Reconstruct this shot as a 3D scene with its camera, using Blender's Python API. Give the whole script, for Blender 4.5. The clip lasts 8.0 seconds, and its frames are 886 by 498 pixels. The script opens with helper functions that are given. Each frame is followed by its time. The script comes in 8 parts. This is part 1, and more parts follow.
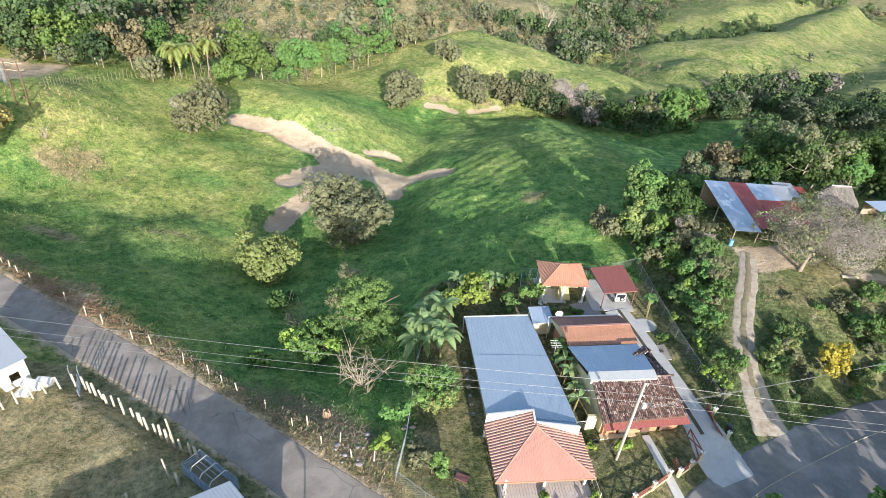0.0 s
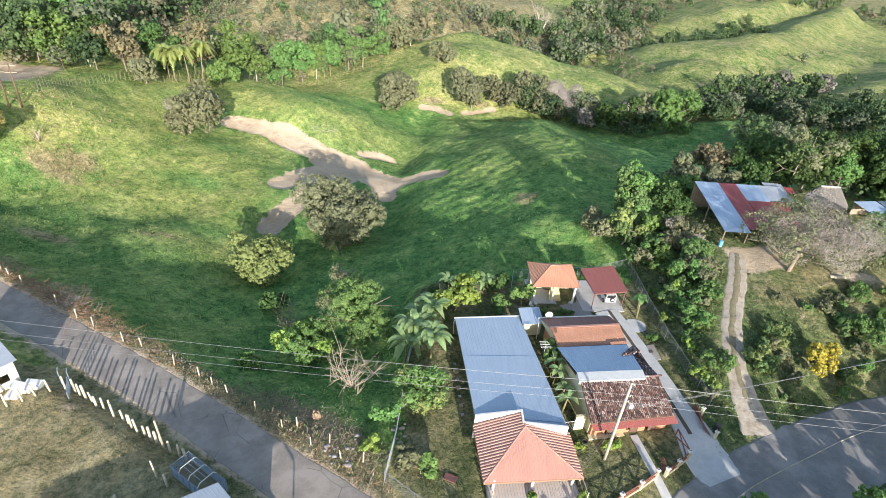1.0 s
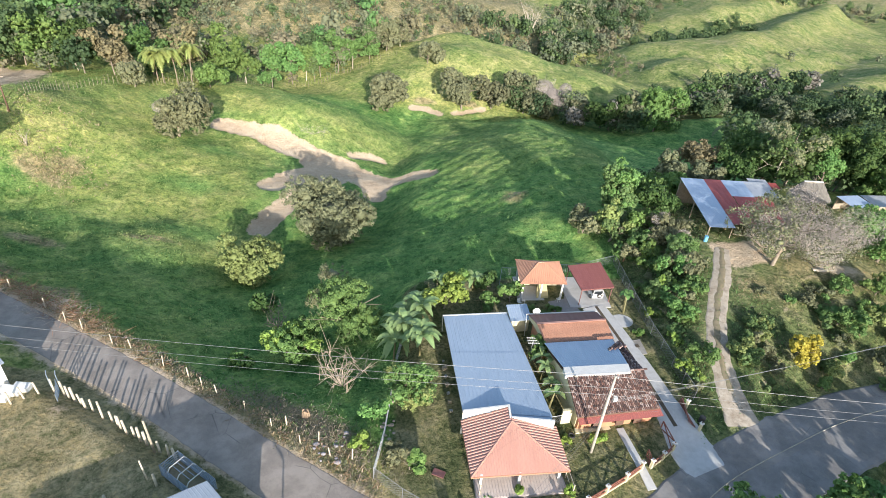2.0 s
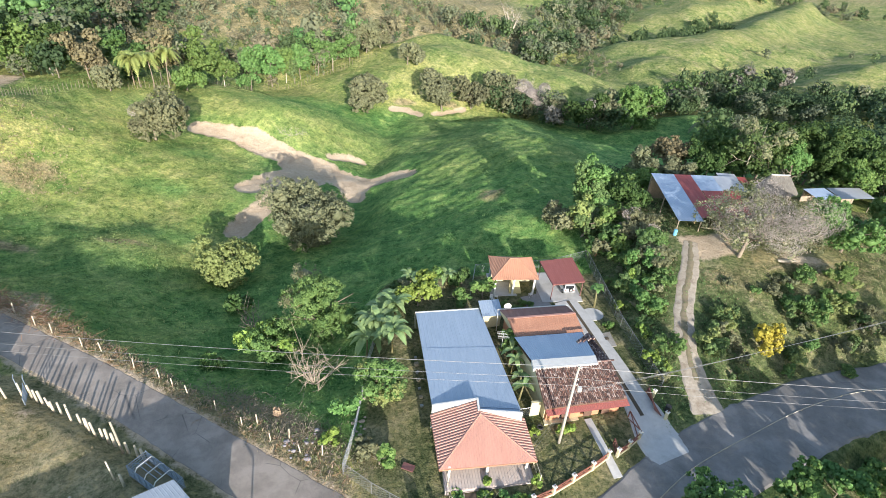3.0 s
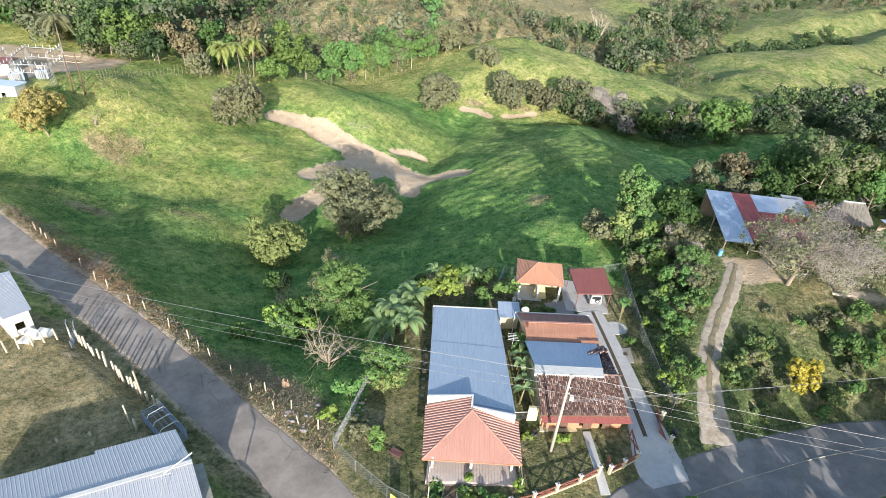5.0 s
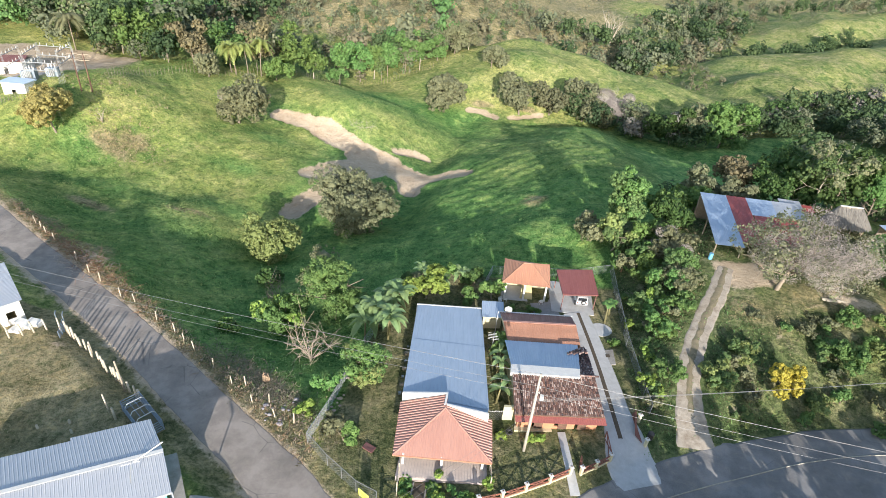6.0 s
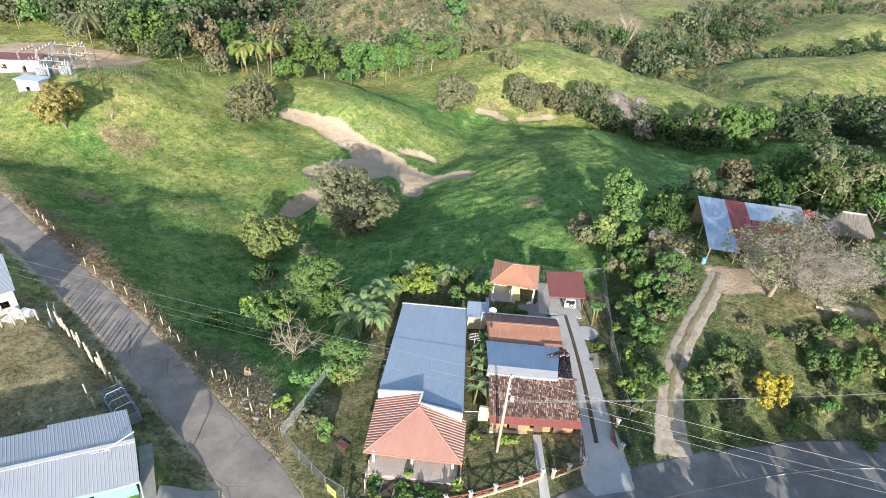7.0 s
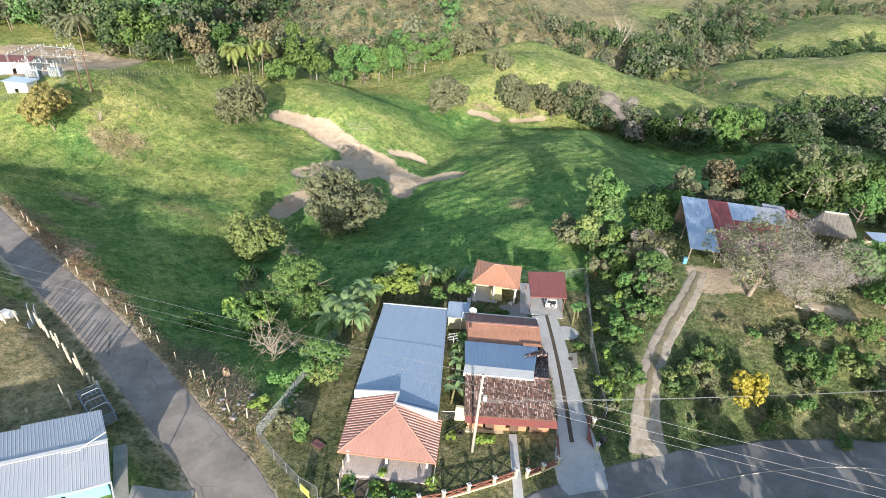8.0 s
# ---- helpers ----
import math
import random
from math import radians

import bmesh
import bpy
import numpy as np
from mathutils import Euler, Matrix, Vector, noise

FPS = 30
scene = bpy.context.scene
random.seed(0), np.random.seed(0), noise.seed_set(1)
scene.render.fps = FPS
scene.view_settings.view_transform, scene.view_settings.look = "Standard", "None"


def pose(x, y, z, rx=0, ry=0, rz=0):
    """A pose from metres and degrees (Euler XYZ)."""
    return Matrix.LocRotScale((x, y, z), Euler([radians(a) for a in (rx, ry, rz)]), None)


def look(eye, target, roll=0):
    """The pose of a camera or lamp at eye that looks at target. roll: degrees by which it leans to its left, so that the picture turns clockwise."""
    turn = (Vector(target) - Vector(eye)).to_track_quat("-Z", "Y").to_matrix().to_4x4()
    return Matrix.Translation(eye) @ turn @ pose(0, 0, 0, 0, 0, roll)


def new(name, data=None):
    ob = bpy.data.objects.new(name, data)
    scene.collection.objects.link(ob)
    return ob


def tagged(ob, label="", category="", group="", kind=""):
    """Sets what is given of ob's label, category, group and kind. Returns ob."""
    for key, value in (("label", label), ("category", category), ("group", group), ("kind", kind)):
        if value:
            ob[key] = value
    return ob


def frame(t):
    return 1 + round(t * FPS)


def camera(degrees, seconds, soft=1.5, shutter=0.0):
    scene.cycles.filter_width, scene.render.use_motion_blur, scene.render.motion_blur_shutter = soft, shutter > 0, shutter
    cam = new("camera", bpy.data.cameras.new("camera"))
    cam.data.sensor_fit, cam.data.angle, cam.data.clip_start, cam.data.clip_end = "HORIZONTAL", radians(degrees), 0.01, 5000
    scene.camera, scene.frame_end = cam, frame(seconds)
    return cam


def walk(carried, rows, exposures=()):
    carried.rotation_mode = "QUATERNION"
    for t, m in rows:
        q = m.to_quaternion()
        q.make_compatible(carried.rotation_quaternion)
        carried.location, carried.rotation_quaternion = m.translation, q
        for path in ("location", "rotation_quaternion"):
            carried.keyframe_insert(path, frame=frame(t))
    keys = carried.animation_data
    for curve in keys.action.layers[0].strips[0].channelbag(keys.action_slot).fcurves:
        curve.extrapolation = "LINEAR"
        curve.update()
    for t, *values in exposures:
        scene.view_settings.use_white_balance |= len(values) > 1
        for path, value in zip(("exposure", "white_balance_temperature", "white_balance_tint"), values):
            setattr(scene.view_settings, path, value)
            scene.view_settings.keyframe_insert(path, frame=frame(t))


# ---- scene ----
cam = camera(79.0, 8.0, soft=0.6)
PATH = [
    (0, (0.091, -0.088, 45.852), (0.172, 1.611, 44.799), 5.2),
    (0.5, (0.828, -0.124, 46.024), (0.911, 1.576, 44.973), 5.2),
    (1, (0.996, -0.297, 46.115), (1.086, 1.404, 45.066), 5.2),
    (1.5, (1.192, -0.554, 46.181), (1.285, 1.147, 45.133), 5.1),
    (3, (4.199, -1.91, 46.25), (4.35, -0.207, 45.213), 4.5),
    (3.5, (5.683, -2.275, 46.267), (5.797, -0.569, 45.23), 4.5),
    (4, (7.46, -2.596, 46.313), (7.457, -0.89, 45.269), 4.8),
    (4.5, (9.373, -2.81, 46.363), (9.287, -1.109, 45.315), 4.9),
    (6, (15.413, -2.664, 46.548), (15.223, -0.971, 45.5), 4.8),
    (6.5, (17.563, -2.366, 46.572), (17.341, -0.677, 45.524), 4.7),
    (7, (19.751, -1.998, 46.585), (19.491, -0.314, 45.537), 4.6),
    (7.5, (21.521, -1.696, 46.686), (21.239, -0.016, 45.639), 4.7),
    (8, (22.274, -1.723, 46.712), (22.015, -0.036, 45.669), 4.5),
]
EXPOSURE = [(0, 1.02), (3, 1.02), (4.5, 0.97), (6, 0.91), (8, 0.89)]
walk(cam, [(t, look(eye, target, roll)) for t, eye, target, roll in PATH], exposures=EXPOSURE)

# ---- daylight: a low sun behind the camera ----
SUN_UP, SUN_ROUND = 15.3, 168.0
world = bpy.data.worlds.new("sky")
scene.world = world
world.use_nodes = True
sky = world.node_tree.nodes.new("ShaderNodeTexSky")
sky.sky_type, sky.sun_disc = "NISHITA", False
sky.sun_elevation, sky.sun_rotation = radians(SUN_UP), radians(SUN_ROUND)
world.node_tree.nodes["Background"].inputs["Strength"].default_value = 0.176
world.node_tree.links.new(sky.outputs[0], world.node_tree.nodes["Background"].inputs[0])
lamp = bpy.data.lights.new("sun", "SUN")
lamp.energy, lamp.angle, lamp.color = 4.5, radians(0.6), (1.0, 0.94, 0.88)
sun = new("sun", lamp)
toward = Vector((math.sin(radians(SUN_ROUND)) * math.cos(radians(SUN_UP)), math.cos(radians(SUN_ROUND)) * math.cos(radians(SUN_UP)), math.sin(radians(SUN_UP))))
sun.matrix_world = look(toward * 200, (0, 0, 0))

# ---- materials ----
def material(name, rough=0.8, metal=0.0):
    m = bpy.data.materials.new(name)
    m.use_nodes = True
    b = m.node_tree.nodes["Principled BSDF"]
    b.inputs["Roughness"].default_value, b.inputs["Metallic"].default_value = rough, metal
    return m, m.node_tree, b


def node(tree, kind, **sets):
    n = tree.nodes.new(kind)
    for key, value in sets.items():
        if key in n.inputs:
            n.inputs[key].default_value = value
    return n


def noise_of(tree, scale, detail=4.0, rough=0.6, vector=None, distortion=0.0):
    n = node(tree, "ShaderNodeTexNoise", Scale=scale, Detail=detail, Roughness=rough, Distortion=distortion)
    if vector is not None:
        tree.links.new(vector, n.inputs["Vector"])
    return n.outputs["Fac"]


def ramp(tree, fac, *stops):
    r = tree.nodes.new("ShaderNodeValToRGB")
    els = r.color_ramp.elements
    while len(els) < len(stops):
        els.new(0.5)
    for e, (at, c) in zip(els, stops):
        e.position, e.color = at, (*c, 1)
    tree.links.new(fac, r.inputs[0])
    return r.outputs[0]


def mix(tree, fac, a, b, mode="MIX"):
    m = tree.nodes.new("ShaderNodeMix")
    m.data_type, m.blend_type = "RGBA", mode
    for value, slot in ((fac, m.inputs[0]), (a, m.inputs[6]), (b, m.inputs[7])):
        if isinstance(value, (int, float)):
            slot.default_value = value
        elif isinstance(value, tuple):
            slot.default_value = (*value, 1)
        else:
            tree.links.new(value, slot)
    return m.outputs[2]


def maths(tree, op, a, b=0.0, c=0.0):
    m = tree.nodes.new("ShaderNodeMath")
    m.operation = op
    for value, slot in zip((a, b, c), m.inputs):
        if isinstance(value, (int, float)):
            slot.default_value = value
        else:
            tree.links.new(value, slot)
    return m.outputs[0]


def bump(tree, bsdf, fac, strength, distance):
    n = node(tree, "ShaderNodeBump", Strength=strength, Distance=distance)
    tree.links.new(fac, n.inputs["Height"])
    tree.links.new(n.outputs[0], bsdf.inputs["Normal"])


def place(tree):
    return tree.nodes.new("ShaderNodeTexCoord").outputs["Object"]


def world_place(tree):
    return tree.nodes.new("ShaderNodeNewGeometry").outputs["Position"]


def surface(name, light, dark, scale=3.0, rough=0.8, metal=0.0, fine=40.0, relief=0.3, depth=0.01, stain=None, stain_scale=0.6, stain_amount=0.5):
    """A surface of two tones in grain and, over it, stains with a shape of their own."""
    m, tree, b = material(name, rough, metal)
    at = world_place(tree)
    coarse, grain = noise_of(tree, scale, 5, 0.65, at), noise_of(tree, fine, 3, 0.6, at)
    c = ramp(tree, coarse, (0.3, dark), (0.7, light))
    c = mix(tree, 0.25, c, ramp(tree, grain, (0.3, tuple(v * 0.75 for v in dark)), (0.75, tuple(min(1, v * 1.12) for v in light))))
    if stain:
        f = ramp(tree, noise_of(tree, stain_scale, 6, 0.7, at), (0.5, (0, 0, 0)), (0.68, (1, 1, 1)))
        c = mix(tree, maths(tree, "MULTIPLY", f, stain_amount), c, stain)
    tree.links.new(c, b.inputs["Base Color"])
    bump(tree, b, grain, relief, depth)
    return m


def leafy(name, tones, rough=0.55, through_light=0.3, blue=1.6, patch=0.3, spread=0.15, scale=0.45, calm=0.45, by_plant=False):
    """Leaves: each island takes one of the tones; some light comes through. by_plant: the tone goes with the plant it grows on."""
    tones = [(t[0] * 1.15, t[1] * 1.15, t[2] * blue * 1.12) for t in tones]
    m, tree, b = material(name, rough)
    b.inputs["Specular IOR Level"].default_value = 0.15
    geo = tree.nodes.new("ShaderNodeNewGeometry")
    c = ramp(tree, geo.outputs["Random Per Island"], *[(i / max(1, len(tones) - 1), t) for i, t in enumerate(tones)])
    c = mix(tree, patch, c, ramp(tree, noise_of(tree, scale, 6, 0.68, geo.outputs["Position"], 0.4), (0.5 - spread, tones[0]), (0.5 + spread, tones[-1])))
    c = mix(tree, calm, c, tuple(sum(t[k] for t in tones) / len(tones) for k in range(3)))
    if by_plant:
        tone = tree.nodes.new("ShaderNodeAttribute")
        tone.attribute_name = "tone"
        c = mix(tree, 0.72, c, ramp(tree, tone.outputs["Fac"], *[(i / max(1, len(tones) - 1), t) for i, t in enumerate(tones)]))
    info = tree.nodes.new("ShaderNodeObjectInfo")
    hue = tree.nodes.new("ShaderNodeHueSaturation")
    tree.links.new(maths(tree, "MULTIPLY_ADD", info.outputs["Random"], 0.02, 0.49), hue.inputs["Hue"])
    tree.links.new(maths(tree, "MULTIPLY_ADD", info.outputs["Random"], 0.3, 0.83), hue.inputs["Value"])
    tree.links.new(c, hue.inputs["Color"])
    c = hue.outputs[0]
    tree.links.new(c, b.inputs["Base Color"])
    t = tree.nodes.new("ShaderNodeBsdfTranslucent")
    tree.links.new(c, t.inputs["Color"])
    both = tree.nodes.new("ShaderNodeMixShader")
    both.inputs[0].default_value = through_light
    tree.links.new(b.outputs[0], both.inputs[1])
    tree.links.new(t.outputs[0], both.inputs[2])
    tree.links.new(both.outputs[0], tree.nodes["Material Output"].inputs["Surface"])
    return m


def pieces(name, tones, rough=0.8):
    """Many small pieces in one mesh, each of its own tone."""
    m, tree, b = material(name, rough)
    geo = tree.nodes.new("ShaderNodeNewGeometry")
    c = ramp(tree, geo.outputs["Random Per Island"], *[(i / max(1, len(tones) - 1), t) for i, t in enumerate(tones)])
    c = mix(tree, 0.2, c, ramp(tree, noise_of(tree, 9, 4, 0.6, geo.outputs["Position"]), (0.35, tones[0]), (0.65, tones[-1])))
    tree.links.new(c, b.inputs["Base Color"])
    return m


def land_material():
    """Pasture, dry grass, trodden turf and bare soil, by the cover attribute (red: dry, green: bare, blue: lush, alpha: turf)."""
    m, tree, b = material("pasture", 0.9)
    at = world_place(tree)
    cover = tree.nodes.new("ShaderNodeAttribute")
    cover.attribute_name = "cover"
    parts = tree.nodes.new("ShaderNodeSeparateColor")
    tree.links.new(cover.outputs["Color"], parts.inputs[0])
    dry, bare, lush = parts.outputs
    turf = cover.outputs["Alpha"]
    big, mid, small = noise_of(tree, 0.04, 7, 0.66, at, 0.6), noise_of(tree, 0.22, 8, 0.72, at, 0.4), noise_of(tree, 2.6, 6, 0.75, at)
    grass = ramp(tree, big, (0.40, (0.16, 0.265, 0.08)), (0.5, (0.325, 0.37, 0.118)), (0.59, (0.50, 0.47, 0.19)))
    grass = mix(tree, 0.55, grass, ramp(tree, mid, (0.38, (0.115, 0.21, 0.06)), (0.5, (0.315, 0.36, 0.113)), (0.61, (0.54, 0.50, 0.22))))
    deep = ramp(tree, mid, (0.38, (0.10, 0.22, 0.068)), (0.5, (0.175, 0.32, 0.097)), (0.62, (0.32, 0.43, 0.145)))
    grass = mix(tree, lush, grass, deep)
    straw = ramp(tree, mid, (0.34, (0.22, 0.19, 0.10)), (0.5, (0.355, 0.295, 0.17)), (0.64, (0.46, 0.385, 0.235)))
    worn_turf = ramp(tree, mid, (0.36, (0.085, 0.115, 0.05)), (0.5, (0.15, 0.17, 0.08)), (0.62, (0.26, 0.245, 0.145)))
    rough_edge = maths(tree, "ADD", maths(tree, "MULTIPLY", maths(tree, "SUBTRACT", mid, 0.5), 1.2), maths(tree, "MULTIPLY", maths(tree, "SUBTRACT", small, 0.5), 0.8))
    worn = ramp(tree, maths(tree, "ADD", dry, maths(tree, "MULTIPLY", rough_edge, 0.8)), (0.3, (0, 0, 0)), (0.7, (1, 1, 1)))
    c = mix(tree, turf, mix(tree, worn, grass, straw), mix(tree, maths(tree, "MULTIPLY", worn, 0.6), worn_turf, straw))
    soil = ramp(tree, small, (0.3, (0.45, 0.34, 0.23)), (0.5, (0.56, 0.44, 0.31)), (0.72, (0.64, 0.525, 0.39)))
    soil = mix(tree, 0.45, soil, ramp(tree, mid, (0.36, (0.36, 0.24, 0.15)), (0.62, (0.64, 0.53, 0.39))))
    open_soil = ramp(tree, maths(tree, "ADD", bare, maths(tree, "MULTIPLY", rough_edge, 0.42)), (0.43, (0, 0, 0)), (0.54, (1, 1, 1)))
    clump = noise_of(tree, 0.85, 5, 0.75, at, 0.5)
    c = mix(tree, 0.75, c, ramp(tree, small, (0.36, (0.34, 0.40, 0.34)), (0.54, (1, 1, 1))), "MULTIPLY")
    c = mix(tree, 0.9, c, ramp(tree, clump, (0.37, (0.45, 0.55, 0.42)), (0.51, (1.03, 1.03, 1.0)), (0.63, (1.4, 1.3, 1.12))), "MULTIPLY")
    c = mix(tree, open_soil, c, soil)
    tree.links.new(c, b.inputs["Base Color"])
    b.inputs["Specular IOR Level"].default_value = 0.1
    bump(tree, b, maths(tree, "ADD", small, maths(tree, "MULTIPLY", mid, 3.0)), 1.0, 0.35)
    return m


def asphalt_material(name, gain, warm, cracks):
    m, tree, b = material(name, 0.9)
    tint = lambda v: (v * gain * warm, v * gain, v * gain / warm)
    at = world_place(tree)
    grain, patch = noise_of(tree, 14, 5, 0.7, at), noise_of(tree, 0.35, 6, 0.62, at)
    c = ramp(tree, patch, (0.36, tint(0.15)), (0.5, tint(0.205)), (0.62, tint(0.28)))
    c = mix(tree, 0.3, c, ramp(tree, grain, (0.34, tint(0.09)), (0.62, tint(0.27))))
    dust = ramp(tree, noise_of(tree, 0.9, 7, 0.75, at, 0.6), (0.5, (0, 0, 0)), (0.68, (1, 1, 1)))
    c = mix(tree, maths(tree, "MULTIPLY", dust, 0.4), c, (0.33, 0.29, 0.23))
    crack = tree.nodes.new("ShaderNodeTexVoronoi")
    crack.feature = "DISTANCE_TO_EDGE"
    crack.inputs["Scale"].default_value = 0.22
    warp = mix(tree, 0.12, at, tree.nodes.new("ShaderNodeTexNoise").outputs["Color"], "ADD")
    tree.links.new(warp, crack.inputs["Vector"])
    line = ramp(tree, crack.outputs["Distance"], (0.0, (1, 1, 1)), (0.009, (0, 0, 0)))
    keep = ramp(tree, noise_of(tree, 0.16, 2, 0.5, at), (0.5, (0, 0, 0)), (0.56, (1, 1, 1)))
    c = mix(tree, maths(tree, "MULTIPLY", maths(tree, "MULTIPLY", line, keep), cracks), c, (0.06, 0.06, 0.06))
    tree.links.new(c, b.inputs["Base Color"])
    bump(tree, b, grain, 0.4, 0.02)
    return m


def sheet_material(name, light, dark, rust, rust_amount, rough=0.45, metal=0.35):
    """Painted or bare roofing sheet, faded in long streaks and rusted in spots."""
    m, tree, b = material(name, rough, metal)
    at = world_place(tree)
    stretch = tree.nodes.new("ShaderNodeMapping")
    stretch.inputs["Scale"].default_value = (1.6, 0.22, 0.22)
    tree.links.new(at, stretch.inputs["Vector"])
    streak = noise_of(tree, 1.4, 6, 0.7, stretch.outputs[0])
    c = ramp(tree, streak, (0.3, dark), (0.7, light))
    c = mix(tree, 0.3, c, ramp(tree, noise_of(tree, 0.5, 5, 0.6, at), (0.35, dark), (0.65, light)))
    info = tree.nodes.new("ShaderNodeObjectInfo")
    c = mix(tree, maths(tree, "MULTIPLY", info.outputs["Random"], 0.18), c, dark)
    spot = ramp(tree, noise_of(tree, 2.2, 6, 0.75, at), (0.60, (0, 0, 0)), (0.74, (1, 1, 1)))
    c = mix(tree, maths(tree, "MULTIPLY", spot, rust_amount), c, rust)
    tree.links.new(c, b.inputs["Base Color"])
    tree.links.new(ramp(tree, streak, (0.3, (rough + 0.15,) * 3), (0.7, (rough - 0.08,) * 3)), b.inputs["Roughness"])
    return m


M_LAND = land_material()
M_ASPHALT = asphalt_material("asphalt", 0.92, 1.05, 0.4)
M_LANE = asphalt_material("old lane asphalt", 1.04, 1.17, 0.8)
M_CONCRETE = surface("concrete", (0.52, 0.515, 0.50), (0.41, 0.405, 0.39), 1.2, 0.85, 0, 25, 0.3, 0.01, (0.29, 0.275, 0.25), 0.5, 0.5)
M_OLDCONCRETE = surface("worn concrete", (0.37, 0.345, 0.31), (0.25, 0.23, 0.20), 1.5, 0.9, 0, 25, 0.4, 0.015, (0.148, 0.126, 0.0912), 0.6, 0.6)
M_TRACK = surface("worn dirty concrete", (0.42, 0.37, 0.30), (0.26, 0.22, 0.17), 1.3, 0.95, 0, 22, 0.5, 0.02, (0.19, 0.145, 0.10), 0.9, 0.8)
M_TRACKSOIL = surface("weedy grey-brown soil", (0.25, 0.205, 0.13), (0.14, 0.12, 0.075), 1.6, 0.95, 0, 18, 0.6, 0.03, (0.09, 0.12, 0.05), 1.2, 0.6)
M_SOIL = surface("dark soil", (0.12, 0.09, 0.06), (0.06, 0.05, 0.035), 2.0, 0.95, 0, 18, 0.6, 0.03)
M_BLUE = sheet_material("grey-blue roofing sheet", (0.36, 0.43, 0.52), (0.30, 0.37, 0.455), (0.18, 0.19, 0.2), 0.25, 0.5, 0.15)
M_BLUE2 = sheet_material("blue roofing sheet", (0.39, 0.47, 0.58), (0.33, 0.41, 0.52), (0.2, 0.2, 0.21), 0.3, 0.5, 0.1)
M_ZINC = sheet_material("zinc roofing sheet", (0.45, 0.468, 0.50), (0.38, 0.398, 0.43), (0.26, 0.2, 0.15), 0.25, 0.45, 0.2)
M_SALMON = sheet_material("salmon roofing sheet", (0.45, 0.25, 0.195), (0.37, 0.19, 0.15), (0.24, 0.13, 0.11), 0.3, 0.55, 0.05)
M_ORANGE = sheet_material("orange roofing sheet", (0.40, 0.21, 0.135), (0.33, 0.16, 0.10), (0.21, 0.09, 0.065), 0.3, 0.55, 0.05)
M_BROWNRED = sheet_material("brown-red roofing sheet", (0.21, 0.095, 0.082), (0.16, 0.068, 0.062), (0.10, 0.05, 0.048), 0.3, 0.55, 0.05)
M_RED = sheet_material("red roofing sheet", (0.30, 0.098, 0.08), (0.24, 0.076, 0.066), (0.15, 0.068, 0.056), 0.25, 0.5, 0.05)
M_WHITE = surface("white paint", (0.68, 0.671, 0.637), (0.561, 0.552, 0.518), 1.0, 0.6, 0, 20, 0.1, 0.005, (0.383, 0.357, 0.306), 0.8, 0.3)
M_CREAM = surface("cream wall", (0.578, 0.535, 0.357), (0.493, 0.442, 0.281), 1.0, 0.85, 0, 20, 0.15, 0.005, (0.306, 0.281, 0.187), 0.7, 0.4)
M_YELLOW = surface("yellow paint", (0.56, 0.48, 0.24), (0.46, 0.39, 0.19), 1.0, 0.7, 0, 20, 0.1, 0.005)
M_ORANGEWALL = surface("orange wall", (0.50, 0.24, 0.13), (0.40, 0.19, 0.105), 1.0, 0.85, 0, 20, 0.15, 0.005, (0.3, 0.16, 0.09), 0.7, 0.4)
M_CLAY = pieces("clay roof tile", [(0.04, 0.03, 0.032), (0.16, 0.075, 0.06), (0.05, 0.035, 0.036), (0.42, 0.31, 0.27), (0.06, 0.04, 0.04), (0.24, 0.125, 0.10), (0.045, 0.033, 0.034), (0.50, 0.40, 0.36), (0.11, 0.06, 0.05), (0.035, 0.028, 0.03), (0.34, 0.21, 0.17), (0.07, 0.045, 0.042)], 0.9)
M_WOOD = surface("weathered wood", (0.42, 0.36, 0.27), (0.25, 0.2, 0.145), 3.0, 0.9, 0, 30, 0.4, 0.01)
M_DARKWOOD = surface("dark wood", (0.16, 0.09, 0.06), (0.09, 0.05, 0.035), 3.0, 0.8, 0, 30, 0.3, 0.01)
M_BARK = surface("bark", (0.30, 0.25, 0.19), (0.17, 0.135, 0.10), 2.5, 0.95, 0, 14, 0.8, 0.03)
M_PALEBARK = surface("pale bark", (0.50, 0.44, 0.35), (0.33, 0.28, 0.22), 2.5, 0.9, 0, 14, 0.5, 0.02)
M_GREYMETAL = surface("galvanised metal", (0.45, 0.46, 0.47), (0.33, 0.34, 0.35), 3, 0.5, 0.7, 30, 0.1, 0.003)
M_CABLE = surface("cable", (0.24, 0.24, 0.24), (0.17, 0.17, 0.17), 3, 0.5, 0.3, 30, 0.0, 0.001)
M_DARK = surface("dark rubber", (0.03, 0.03, 0.03), (0.018, 0.018, 0.018), 4, 0.7, 0, 30, 0.1, 0.003)
L_OLIVE = leafy("olive leaves", [(0.105, 0.125, 0.055), (0.165, 0.178, 0.082), (0.235, 0.238, 0.115), (0.19, 0.19, 0.098)], blue=1.2, calm=0.55)
L_MID = leafy("mid green leaves", [(0.07, 0.14, 0.035), (0.13, 0.215, 0.058), (0.20, 0.28, 0.09)], blue=1.05)
L_BRIGHT = leafy("bright green leaves", [(0.07, 0.155, 0.038), (0.12, 0.225, 0.056), (0.185, 0.30, 0.09)], blue=1.2)
L_LIME = leafy("lime leaves", [(0.125, 0.21, 0.035), (0.215, 0.305, 0.055), (0.31, 0.385, 0.09)], blue=1.2)
